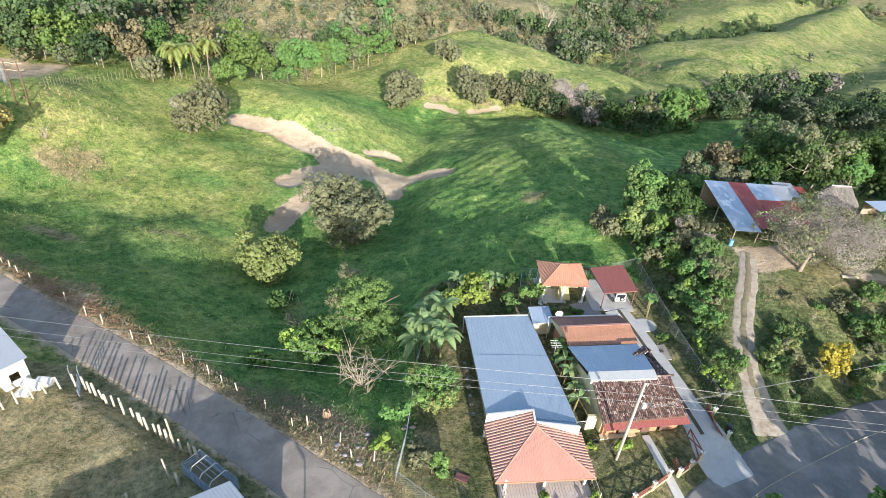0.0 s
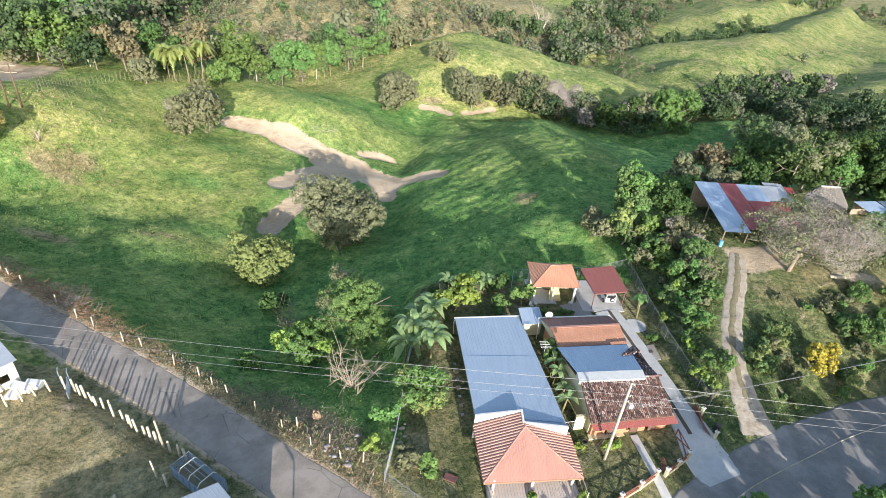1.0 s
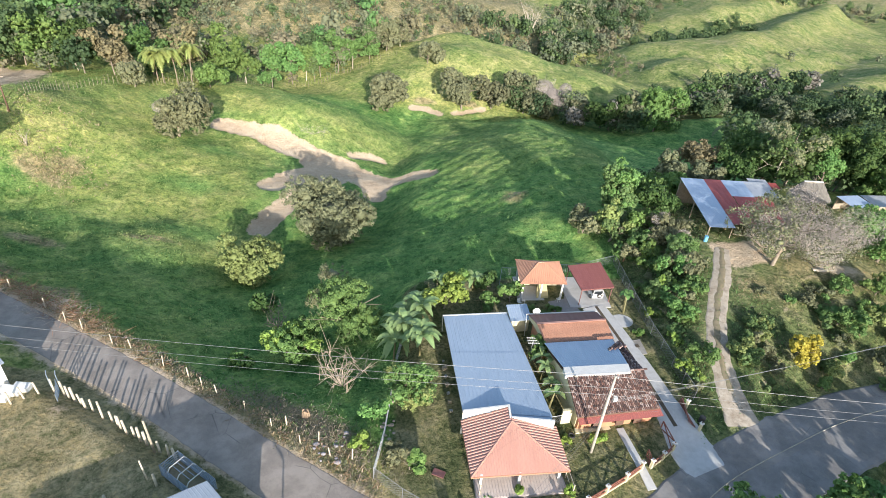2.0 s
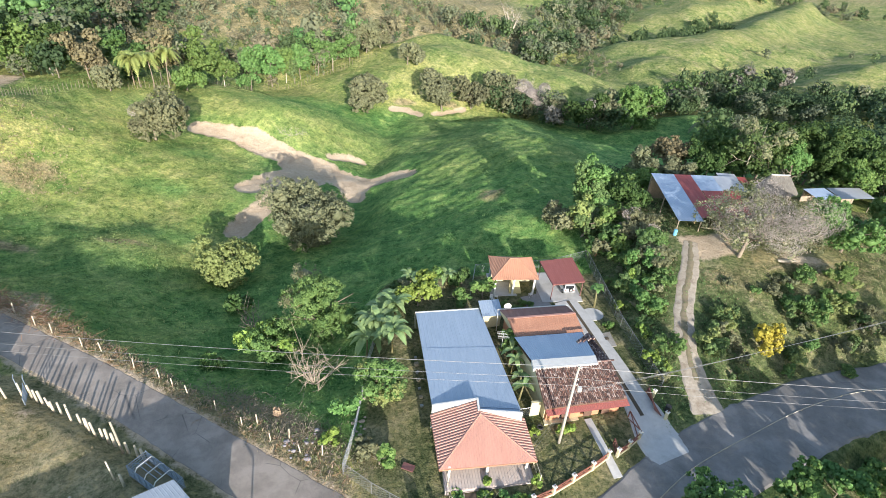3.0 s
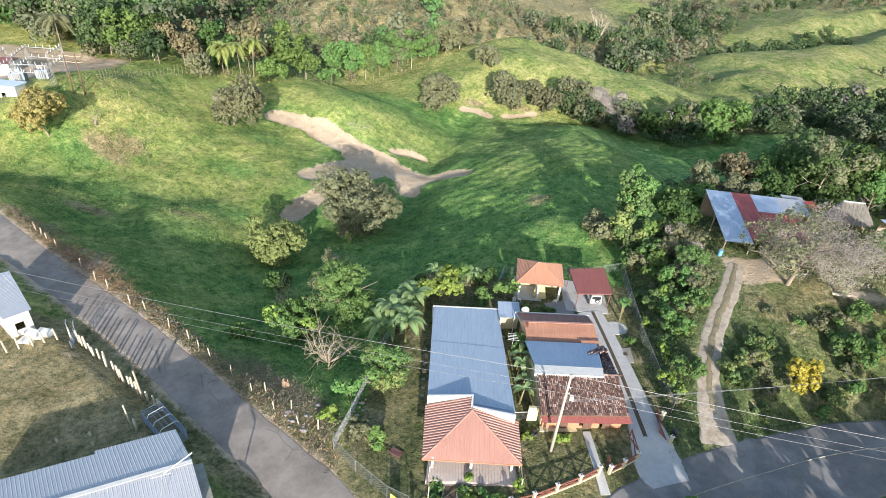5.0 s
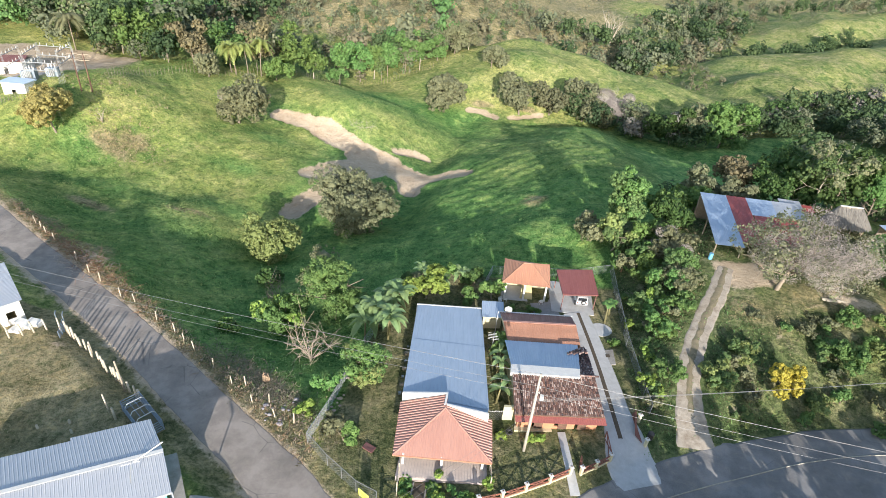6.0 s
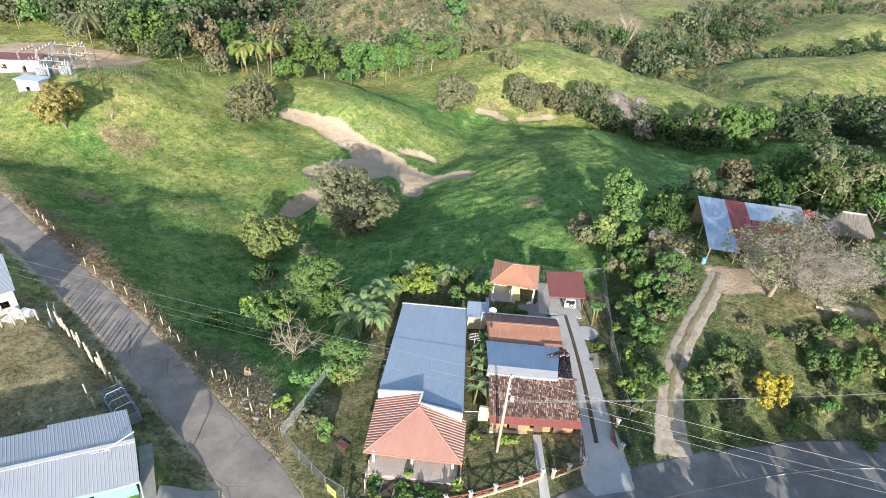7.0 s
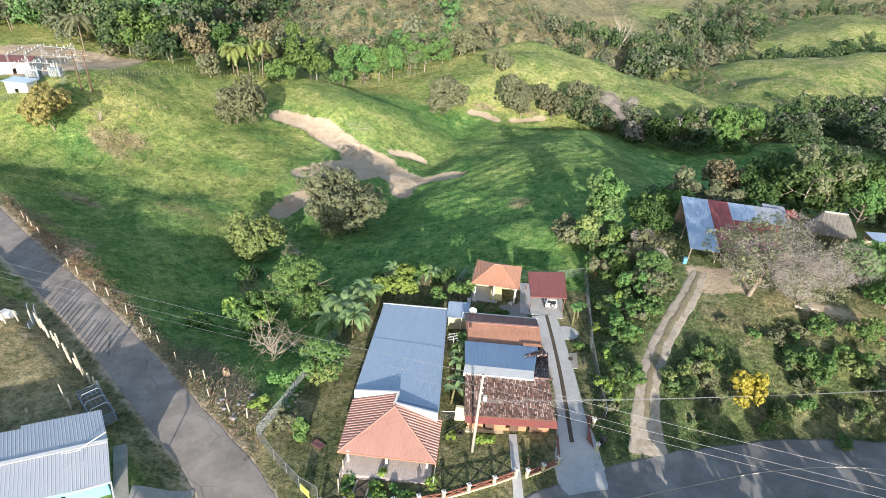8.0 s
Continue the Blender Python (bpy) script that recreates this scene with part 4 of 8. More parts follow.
def blue_house():
    g = -0.55
    house = thing("house", "long low house under a faded grey-blue sheet-metal roof", "house", at=(12, 45, g))
    house.location = (0, 0, 0)
    # walls under the long roof
    wall_ring(house, [(8.5, 38.2), (16.7, 37.9), (14.5, 54.9), (6.9, 53.9)], g - 0.3, [2.75, 2.75, 2.0, 2.0], M_CREAM, 0.15, [(0, 1.2, 2.2, 0, 2.0), (0, 3.4, 4.8, 0.9, 2.0), (0, 6.0, 7.3, 0.9, 2.0), (3, 3, 4.2, 0.9, 1.9), (3, 8, 9.2, 0.9, 1.9), (1, 5, 6.2, 0.9, 1.9)])
    # two courses of long sheets, falling to the back
    f_l, f_r, b_l, b_r = Vector((7.85, 37.7, 2.86)), Vector((17.2, 37.25, 2.94)), Vector((6.26, 54.2, 2.1)), Vector((14.77, 55.4, 2.1))
    m_l, m_r = f_l.lerp(b_l, 0.56), f_r.lerp(b_r, 0.56)
    slope_roof("roof_sheet", house, b_l, b_r, [m_l + Vector((0, -0.2, 0.0)), m_r + Vector((0, -0.2, 0.0))], M_BLUE, 0.42, 0.02, 0.05, 0.02, 1.05)
    up = Vector((0, 0, 0.03))
    slope_roof("roof_sheet", house, m_l + up, m_r + up, [f_l + up, f_r + up], M_BLUE, 0.42, 0.02, 0.05, 0.02, 1.05)
    s = Shape()
    s.beam(b_l + Vector((-0.1, 0.08, -0.02)), b_r + Vector((0.1, 0.08, -0.02)), 0.16, 0.14)
    gutter = part("gutter", s, M_WHITE, house, "white rain gutter")
    s = Shape()
    s.tube([b_l + Vector((-0.06, 0.05, 0)), b_l + Vector((-0.1, -0.1, -0.6)), (6.25, 54.0, g + 0.1)], 0.05, 8)
    part("downpipe", s, M_WHITE, house, "white downpipe")
    s = Shape()
    for a, b in ((f_l, b_l), (f_r, b_r)):
        s.beam(a + Vector((0, 0, -0.05)), b + Vector((0, 0, -0.05)), 0.05, 0.12)
    part("fascia", s, M_GREYMETAL, house)
    # parapet: a stepped white gable between the long roof and the porch roof
    s = Shape()
    s.prism([(7.85, 37.5), (12.62, 37.85), (12.62, 38.05), (7.85, 37.7)], g, [3.06, 3.72, 3.72, 3.06])
    part("parapet", s, M_WHITE, house, "white painted parapet")
    s = Shape()
    s.prism([(12.62, 36.4), (17.25, 36.35), (17.25, 36.55), (12.62, 36.6)], 1.9, [3.62, 3.3, 3.3, 3.62])
    s.prism([(12.52, 36.4), (12.72, 36.4), (12.72, 38.05), (12.52, 38.05)], 1.9, [3.62, 3.62, 3.72, 3.72])
    part("parapet", s, M_WHITE, house, "white painted parapet")
    s = Shape()
    s.prism([(12.7, 36.5), (17.1, 36.45), (17.15, 37.4), (12.75, 37.9)], 2.6, [2.9, 2.92, 2.9, 2.88])
    part("flashing", s, M_BLUE, house)
    # porch roof with hips
    fl, fr, bl, br = (8.41, 30.8, 1.62), (18.1, 31.75, 1.72), (7.72, 37.35, 1.84), (17.66, 36.9, 1.98)
    apex, back = (12.74, 36.05, 3.52), (12.6, 37.9, 3.6)
    slope_roof("roof_slope", house, fl, fr, [apex], M_SALMON, 0.25, 0.018, 0.06, 0.03)
    slope_roof("roof_slope", house, bl, fl, [back, apex], M_SALMON, 0.33, 0.07, 0.15, 0.03)
    slope_roof("roof_slope", house, fr, br, [apex, (12.7, 36.4, 3.55)], M_SALMON, 0.33, 0.07, 0.15, 0.03)
    for a, b in ((fl, apex), (fr, apex), (apex, back)):
        ridge_cap(house, a, b, M_SALMON, 0.09)
    s = Shape()
    for a, b in ((fl, fr), (bl, fl), (fr, br)):
        s.beam(Vector(a) + Vector((0, 0, -0.1)), Vector(b) + Vector((0, 0, -0.1)), 0.08, 0.16)
    part("fascia", s, M_ORANGE, house, "orange fascia board")
    # porch floor of planks, posts and low walls
    s = Shape()
    s.prism([(9.0, 29.5), (17.9, 30.5), (17.1, 37.6), (8.6, 37.6)], g - 0.3, 0.2)
    floor_part = part("porch_floor", s, M_PORCH, house, "grey-brown porch floor")
    for i in range(29):
        s = Shape()
        x0 = 9.22 + i * 0.294
        y0 = 29.56 + (x0 - 9.0) * 0.112
        s.prism([(x0, y0), (x0 + 0.26, y0 + 0.03), (x0 - 0.05, 34.5), (x0 - 0.31, 34.5)], 0.2, 0.23)
        part("plank", s, M_WOODFLOOR, floor_part)
    for x, y in ((9.4, 31.1), (13.2, 31.5), (17.2, 32.0)):
        s = Shape()
        s.box((x, y, (g + 1.7) / 2), (0.24, 0.24, 1.75 - g), 5)
        s.box((x, y, g + 0.4), (0.34, 0.34, 0.3), 5)
        part("porch_post", s, M_WHITE, house, "white porch post")
    return house


M_WOODFLOOR = surface("pale grey-brown planks", (0.62, 0.53, 0.46), (0.48, 0.40, 0.345), 2.0, 0.85, 0, 20, 0.2, 0.006)
blue_house()


def tile_field(parent, a, b, top_a, top_b, pitch=0.2, course=0.27):
    """Half-round clay tiles in courses; a, b: low edge, top_a, top_b: high edge."""
    a, b, ta, tb = Vector(a), Vector(b), Vector(top_a), Vector(top_b)
    rng = random.Random(7)
    cols, rows = int((b - a).length / pitch), int((ta - a).length / course)
    e = (b - a).normalized()
    n = e.cross(ta - a).normalized()
    s = Shape()
    for j in range(rows):
        for i in range(cols):
            u, v0, v1 = (i + 0.5) / cols, j / rows, (j + 1.12) / rows
            p, q = a.lerp(b, u).lerp(ta.lerp(tb, u), v0), a.lerp(b, u).lerp(ta.lerp(tb, u), min(v1, 1.03))
            p, q = p + e * rng.uniform(-0.03, 0.03) + n * rng.uniform(0.03, 0.07), q + e * rng.uniform(-0.03, 0.03) + n * rng.uniform(0, 0.02)
            k = len(s.v)
            for c, r in ((p, pitch * 0.41), (q, pitch * 0.33)):
                for t in (0, 60, 120, 180):
                    s.v.append(tuple(c + e * (r * math.cos(radians(t))) + n * (r * 0.75 * math.sin(radians(t)))))
            s.f += [(k + m, k + m + 4, k + m + 5, k + m + 1) for m in range(3)] + [(k, k + 1, k + 2, k + 3)]
    ob = part("clay_tiles", s, M_CLAY, parent, "mottled dark clay roof tiles")
    ob["kind"] = "stuff"
    return ob


def tile_house():
    g = 0.35
    house = thing("house", "orange house with clay-tile, blue and brown-red metal roofs", "house")
    wall_ring(house, [(20.4, 37.9), (28.9, 39.1), (27.0, 54.6), (17.9, 53.3)], g - 0.4, 2.75, M_ORANGEWALL, 0.18, [(0, 1.6, 2.6, 0, 2.0), (0, 4.0, 5.2, 0.9, 2.0), (0, 6.2, 7.2, 0, 2.0), (3, 3, 4, 0.9, 1.9), (3, 9, 10, 0.9, 1.9)])
    s = Shape()
    s.prism([(18.7, 47.8), (19.6, 41.6), (20.25, 38.3), (20.4, 38.3), (20.0, 41.7), (19.1, 47.9)], g - 0.3, [2.9, 4.9, 3.0, 3.0, 4.9, 2.9])
    part("wall", s, M_CREAM, house, "pale yellow-green side wall")
    # gable over the front rooms in clay tiles
    r_l, r_r = (19.2, 41.3, 5.0), (28.2, 42.6, 5.0)
    base = Shape()
    for a, b, c, d in (((19.9, 37.3, 2.85), (29.4, 38.95, 2.9), r_r, r_l), ((28.3, 49.4, 2.75), (18.6, 48.1, 2.75), r_l, r_r)):
        pts = [Vector(p) for p in (a, b, c, d)]
        low = Vector((0, 0, -0.12))
        base.poly(*pts), base.poly(*[p + low for p in reversed(pts)])
        for i in range(4):
            base.poly(pts[i], pts[i] + low, pts[(i + 1) % 4] + low, pts[(i + 1) % 4])
    part("roof_deck", base, M_DARKWOOD, house)
    tile_field(house, (19.9, 37.3, 2.9), (29.4, 38.95, 2.95), (19.2, 41.25, 5.03), (28.2, 42.55, 5.03))
    tile_field(house, (28.3, 49.4, 2.8), (25.6, 49.0, 2.8), (28.2, 42.65, 5.03), (25.9, 42.3, 5.03))
    s = Shape()
    rng = random.Random(3)
    for i in range(24):
        p = Vector((19.2, 41.3, 5.06)).lerp(Vector((28.2, 42.6, 5.06)), i / 23)
        s.tube([p, p + Vector((0.42, 0.06, rng.uniform(-0.01, 0.02)))], [0.13, 0.1], 6)
    part("ridge_tiles", s, M_CLAY, house)
    # blue sheets over the back slope, with a white upstand along their upper edge
    slope_roof("roof_sheet", house, (26.95, 49.15, 3.65), (18.18, 47.92, 3.65), [(26.55, 43.05, 5.24), (19.0, 42.1, 5.24)], M_BLUE2, 0.3, 0.025, 0.06, 0.02, 0.9)
    s = Shape()
    s.prism([(18.98, 41.0), (26.55, 42.0), (26.55, 43.15), (18.98, 42.2)], 4.7, [5.16, 5.16, 5.3, 5.3])
    part("upstand", s, M_PALESTEEL, house, "white sheet-metal upstand")
    s = Shape()
    for i in range(11):
        p = Vector((25.55, 46.35, 4.44)).lerp(Vector((27.55, 48.4, 3.95)), i / 10)
        for k in range(1 + i // 3):
            q = p + Vector((0.1 * k, -0.34 * k, 0.1 * k + rng.uniform(-0.03, 0.03)))
            s.tube([q + Vector((rng.uniform(-0.05, 0.05), 0.2, -0.05)), q + Vector((0, -0.2, 0.06))], [0.13, 0.1], 6)
    part("edge_tiles", s, M_CLAY, house, "row of dark clay edge tiles")
    # brown-red gable behind
    bl, br, rl, rr, fl, fr = (17.25, 54.0, 3.05), (26.6, 55.2, 3.15), (17.75, 51.0, 4.05), (26.85, 52.3, 4.15), (18.5, 48.5, 3.2), (27.4, 49.75, 3.25)
    slope_roof("roof_slope", house, br, bl, [rr, rl], M_BROWNRED, 0.3, 0.03, 0.07, 0.03)
    slope_roof("roof_slope", house, fl, fr, [rl, rr], M_ORANGE, 0.3, 0.03, 0.07, 0.03)
    s = Shape()
    s.beam(Vector(rl) + Vector((0, 0, 0.05)), Vector(rr) + Vector((0, 0, 0.05)), 0.3, 0.06)
    part("ridge_cap", s, M_SALMON, house, "pale ridge cap")
    s = Shape()
    s.beam(Vector(bl) + Vector((-0.2, 0.1, 0)), Vector(br) + Vector((0.1, 0.1, 0)), 0.14, 0.14)
    s.tube([Vector(bl) + Vector((-0.2, 0.1, 0)), Vector(bl) + Vector((-0.25, -0.6, -0.3)), (17.0, 53.0, g)], 0.05, 8)
    part("gutter", s, M_WHITE, house, "white rain gutter")
    for e0, r0, e1, x in ((bl, rl, fl, 0.15), (br, rr, fr, -0.15)):
        s = Shape()
        s.poly((e0[0] + x, e0[1], 2.6), (e0[0] + x, e0[1], e0[2] - 0.05), (r0[0] + x, r0[1], r0[2] - 0.05), (e1[0] + x, e1[1], e1[2] - 0.05), (e1[0] + x, e1[1], 2.6))
        part("gable", s, M_CREAM, house)
    # red awning over the street front
    slope_roof("awning", house, (20.1, 36.75, 2.42), (29.65, 38.3, 2.46), [(19.95, 37.5, 2.74), (29.45, 39.05, 2.78)], M_RED, 0.26, 0.025, 0.07, 0.03, label="red sheet-metal awning")
    s = Shape()
    s.prism([(20.2, 37.35), (29.2, 38.8), (29.1, 39.3), (20.2, 38.0)], g - 0.3, g + 0.12)
    part("front_step", s, M_CREAM, house, "pale step along the front wall")
    for u in (2.3, 4.9, 7.0):
        s = Shape()
        p = Vector((20.4, 37.9)).lerp(Vector((28.9, 39.1)), u / 8.6)
        s.box((p.x, p.y - 0.03, g + 1.0), (0.95, 0.08, 2.0), 8)
        part("door", s, M_DARKWOOD, house, "dark wooden door")
    s = Shape()
    s.prism([(18.8, 38.7), (19.9, 38.85), (19.9, 39.15), (18.8, 39.0)], g - 0.3, g + 1.9)
    part("gate_wall", s, M_CREAM, house, "cream-yellow wall by the side gate")
    return house


tile_house()


def pavilion():
    g = 0.45
    p = thing("pavilion", "open pavilion with an orange hipped metal roof", "pavilion")
    fl, fr, bl, br = (17.1, 60.4, 3.45), (23.85, 60.7, 3.5), (17.15, 66.3, 3.75), (23.8, 66.2, 3.8)
    a, b = (19.9, 63.3, 5.35), (20.9, 63.4, 5.35)
    slope_roof("roof_slope", p, fl, fr, [a, b], M_ORANGE, 0.28, 0.03, 0.08, 0.03)
    slope_roof("roof_slope", p, br, bl, [b, a], M_ORANGE, 0.28, 0.03, 0.08, 0.03)
    slope_roof("roof_slope", p, bl, fl, [a], M_ORANGE, 0.28, 0.05, 0.12, 0.03)
    slope_roof("roof_slope", p, fr, br, [b], M_ORANGE, 0.28, 0.05, 0.12, 0.03)
    for q, r in ((fl, a), (fr, b), (bl, a), (br, b), (a, b)):
        ridge_cap(p, q, r, M_ORANGE, 0.08)
    s = Shape()
    s.prism([(17.2, 60.6), (23.9, 60.8), (23.9, 66.4), (17.2, 66.4)], g - 0.3, g + 0.12)
    part("floor_slab", s, M_CONCRETE, p)
    for x, y in ((17.7, 61.0), (20.4, 61.1), (23.4, 61.2), (17.7, 65.9), (20.4, 65.9), (23.4, 65.8)):
        s = Shape()
        s.box((x, y, (g + 3.5) / 2 + 0.05), (0.25, 0.25, 3.45 - g), 2)
        part("post", s, M_WHITE, p, "white square post")
    s = Shape()
    s.prism([(17.6, 64.2), (23.5, 64.2), (23.5, 64.4), (17.6, 64.4)], g, 3.4)
    part("back_wall", s, M_CREAM, p)
    s = Shape()
    s.prism([(19.9, 61.2), (21.7, 61.25), (21.4, 62.4), (20.1, 62.4)], g + 0.1, [g + 0.5, g + 0.5, g + 1.8, g + 1.8])
    part("awning_cloth", s, M_YELLOW, p, "pale yellow sheet")
    return p


pavilion()


def carport():
    g = 0.75
    c = thing("carport", "carport with a flat dull red metal roof", "carport")
    fl, fr, bl, br = (25.55, 59.2, 3.75), (30.4, 60.1, 3.85), (24.75, 64.9, 4.0), (30.0, 66.2, 4.05)
    slope_roof("roof_slope", c, fl, fr, [bl, br], M_RED, 0.3, 0.02, 0.06, 0.04)
    s = Shape()
    for a, b in ((fl, fr), (bl, br), (fl, bl), (fr, br)):
        s.beam(Vector(a) + Vector((0, 0, -0.09)), Vector(b) + Vector((0, 0, -0.09)), 0.07, 0.14)
    part("roof_frame", s, M_BROWNRED, c)
    for x, y in ((25.7, 59.5), (30.2, 60.3), (24.95, 64.7), (29.85, 65.9)):
        s = Shape()
        s.box((x, y, (g + 3.8) / 2), (0.1, 0.1, 3.8 - g))
        part("post", s, M_BROWNRED, c)
    return c


carport()


def lean_to():
    r = thing("lean_to", "small lean-to with a pale blue metal roof", "lean-to")
    a, b, c, d = (15.0, 53.4, 2.35), (17.9, 53.9, 2.3), (17.6, 57.0, 2.6), (14.7, 56.4, 2.7)
    slope_roof("roof_sheet", r, a, b, [d, c], M_BLUE, 0.3, 0.025, 0.06, 0.02)
    wall_ring(r, [(15.2, 53.7), (17.6, 54.1), (17.3, 56.7), (14.9, 56.2)], -0.3, 2.25, M_CREAM, 0.12)
    return r


lean_to()


# ---- paving of the lot ----
def slab(name, outline, rise, mat, label, category="pavement", drop=0.3):
    s = Shape()
    s.prism(outline, [hz(x, y) - drop for x, y in outline], [hz(x, y) + rise for x, y in outline])
    return tagged(part(name, s, mat), label, category, kind="structure")


ribbon("driveway", [(33.2, 33.1, 0), (32.3, 35.6, 0), (31.9, 38.6, 0), (31.35, 42.0, 0), (30.75, 46.3, 0), (29.8, 51.0, 0), (28.75, 55.6, 0), (27.8, 59.1, 0)], [2.7, 2.5, 2.0, 1.45, 1.35, 1.4, 1.5, 1.6], M_CONCRETE, "pale concrete driveway", lift=0.1, spacing=0.5, thick=0.3)
slab("carport_floor", [(24.5, 59.02), (30.3, 59.02), (30.2, 66.4), (23.95, 66.4)], 0.08, M_CONCRETE, "pale concrete floor under the carport")
ribbon("drain_strip", [(31.4, 38.2, 0), (30.75, 43.4, 0), (30.05, 48.5, 0), (29.1, 54, 0), (28.1, 59.1, 0)], 0.26, M_SOIL, "dark soil strip in the driveway", lift=0.135, spacing=0.5, thick=0.05)
slab("footpath", [(25.95, 30.9), (26.9, 31.1), (26.2, 34.6), (25.6, 38.15), (24.8, 38.0), (25.5, 33.6)], 0.07, M_CONCRETE, "narrow concrete footpath to the door")
slab("septic_cover", [(30.75, 49.3), (32.2, 49.6), (32.1, 52.3), (30.5, 51.9)], 0.1, M_OLDCONCRETE, "concrete cover slab with a dark hatch")
slab("hatch", [(31.1, 50.7), (31.6, 50.8), (31.55, 51.3), (31.05, 51.2)], 0.15, M_SOIL, "dark square hatch in the slab")
slab("washing_slab", [(29.9 + 1.5 * math.cos(a) + 1.0, 56.1 + 1.35 * math.sin(a)) for a in [2 * math.pi * k / 16 for k in range(16)]], 0.06, M_CONCRETE, "round pale concrete slab")
slab("court", [(22.6, 55.8), (26.4, 55.9), (25.4, 59.0), (24.3, 62.5), (23.95, 61.0), (21.5, 60.3)], 0.05, M_GRAVEL, "grey flagstone court")


# ---- farm track ----
def farm_track():
    line = [Vector(p) for p in TRACK]
    ribbon("track_bed", TRACK[:7], [1.9, 1.35, 1.15, 1.1, 1.15, 1.15, 0.95], M_TRACK, "worn pale concrete farm track with a flared mouth", lift=0.05, wobble=0.1, spacing=0.7)
    middle = [tuple(p) for p in line[1:7]]
    ribbon("track_middle", middle, [0.26, 0.34, 0.36, 0.4, 0.42, 0.3], M_TRACKSOIL, "brown weedy soil between the wheel strips", lift=0.1, wobble=0.12, spacing=0.5, thick=0.02)


farm_track()


# ---- poles and cables ----
def sag(a, b, drop, n=14):
    a, b = Vector(a), Vector(b)
    return [a.lerp(b, i / n) - Vector((0, 0, drop * 4 * (i / n) * (1 - i / n))) for i in range(n + 1)]


def utility_pole(x, y, tall, label, mat, arm=True):
    g = hz(x, y)
    p = thing("utility_pole", label, "utility pole", at=(x, y, g))
    s = Shape()
    s.tube([(0, 0, -0.4), (0, 0, tall * 0.5), (0, 0, tall)], [0.17, 0.145, 0.105], 10)
    part("pole", s, mat, p, smooth_faces=True)
    for z in (tall - 0.15, tall - 1.6, tall - 2.3) if arm else ():
        s = Shape()
        s.tube([(0.1, -0.05, z), (0.2, -0.18, z), (0.2, -0.18, z + 0.16)], [0.03, 0.05, 0.07], 7)
        part("insulator", s, M_WHITE, p)
    return p


pole = utility_pole(21.3, 35.1, 10.9, "tall pale concrete utility pole on the lawn", M_POLE)
s = Shape()
s.box((0.5, -0.3, 8.2), (0.35, 0.3, 0.5))
part("meter_box", s, M_WHITE, pole, "small white box")
utility_pole(-60, 40.4, 11.2, "pale concrete utility pole", M_POLE)
utility_pole(75, 30.6, 11.2, "pale concrete utility pole", M_POLE)


def cable(a, b, drop, r=0.013, label="thin grey power cable"):
    s = Shape()
    s.tube(sag(a, b, drop), r, 5)
    return tagged(part("power_cable", s, M_CABLE), label, "cable", "overhead power cables")


for z, dy in ((11.2, 0.0), (10.95, 0.25), (9.6, 0.1), (8.85, -0.1)):
    cable((-60, 40.4 + dy, z + 0.9), (21.3, 35.0 + dy, z), 0.9)
    cable((21.3, 35.0 + dy, z), (75, 30.6 + dy, z + 0.8), 0.6)
for z, y in ((7.9, 41.0), (7.75, 41.3), (7.6, 41.6)):
    cable((21.4, 35.1, z - 0.1), (80, y + 8, z + 4.2), 0.7, 0.011)
cable((21.3, 35.0, 6.2), (8.0, 22.0, 4.6), 0.25, 0.01)
cable((21.3, 35.0, 5.9), (9.0, 22.0, 4.3), 0.25, 0.01)
cable((21.4, 35.1, 6.6), (29.0, 38.6, 2.8), 0.2, 0.01)


# ---- fence posts along the lane ----
def fence_post(x, y, tall, lean_x, lean_y, r, label, group, mat=None):
    s = Shape()
    s.tube([(lean_x * u, lean_y * u, -0.3 + (tall + 0.3) * u) for u in (0, 0.45, 1)], [r * 1.1, r, r * 0.92], 8)
    ob = part("fence_post", s, mat or M_POST, smooth_faces=True)
    ob.location = (x, y, hz(x, y))
    return tagged(ob, label, "fence post", group)


rng0 = random.Random(11)
for i in range(19):
    u = i / 18
    x, y = -34.4 + 14.2 * u, 40.5 - 7.3 * u
    fence_post(x + rng0.uniform(-0.15, 0.15), y + rng0.uniform(-0.15, 0.15), rng0.uniform(1.5, 2.1), rng0.uniform(-0.25, 0.05), rng0.uniform(-0.05, 0.15), rng0.uniform(0.10, 0.14), "pale round wooden fence post along the lane", "yard fence posts")
for i in range(9):
    u = i / 8
    fence_post(-43 + 7.5 * u + rng0.uniform(-0.1, 0.1), 34.5 + 6.2 * u, rng0.uniform(1.5, 1.9), rng0.uniform(-0.35, -0.1), rng0.uniform(0.0, 0.2), 0.1, "leaning pale round wooden fence post", "yard fence posts")
fence_post(-22.3, 33.9, 4.4, -0.3, 0.1, 0.11, "tall grey wooden post beside the lane", "yard fence posts", M_WOOD)
fence_post(-21.2, 30.2, 2.4, -0.35, 0.2, 0.08, "thin pale leaning post", "yard fence posts")
fence_post(-20.1, 29.6, 1.5, -0.15, 0.1, 0.12, "short pale leaning post", "yard fence posts")
for x, y in ((-24.0, 28.2), (-26.5, 27.0), (-23.0, 27.2)):
    fence_post(x, y, 0.5, 0, 0, 0.12, "short cut wooden post in the yard", "yard fence posts")
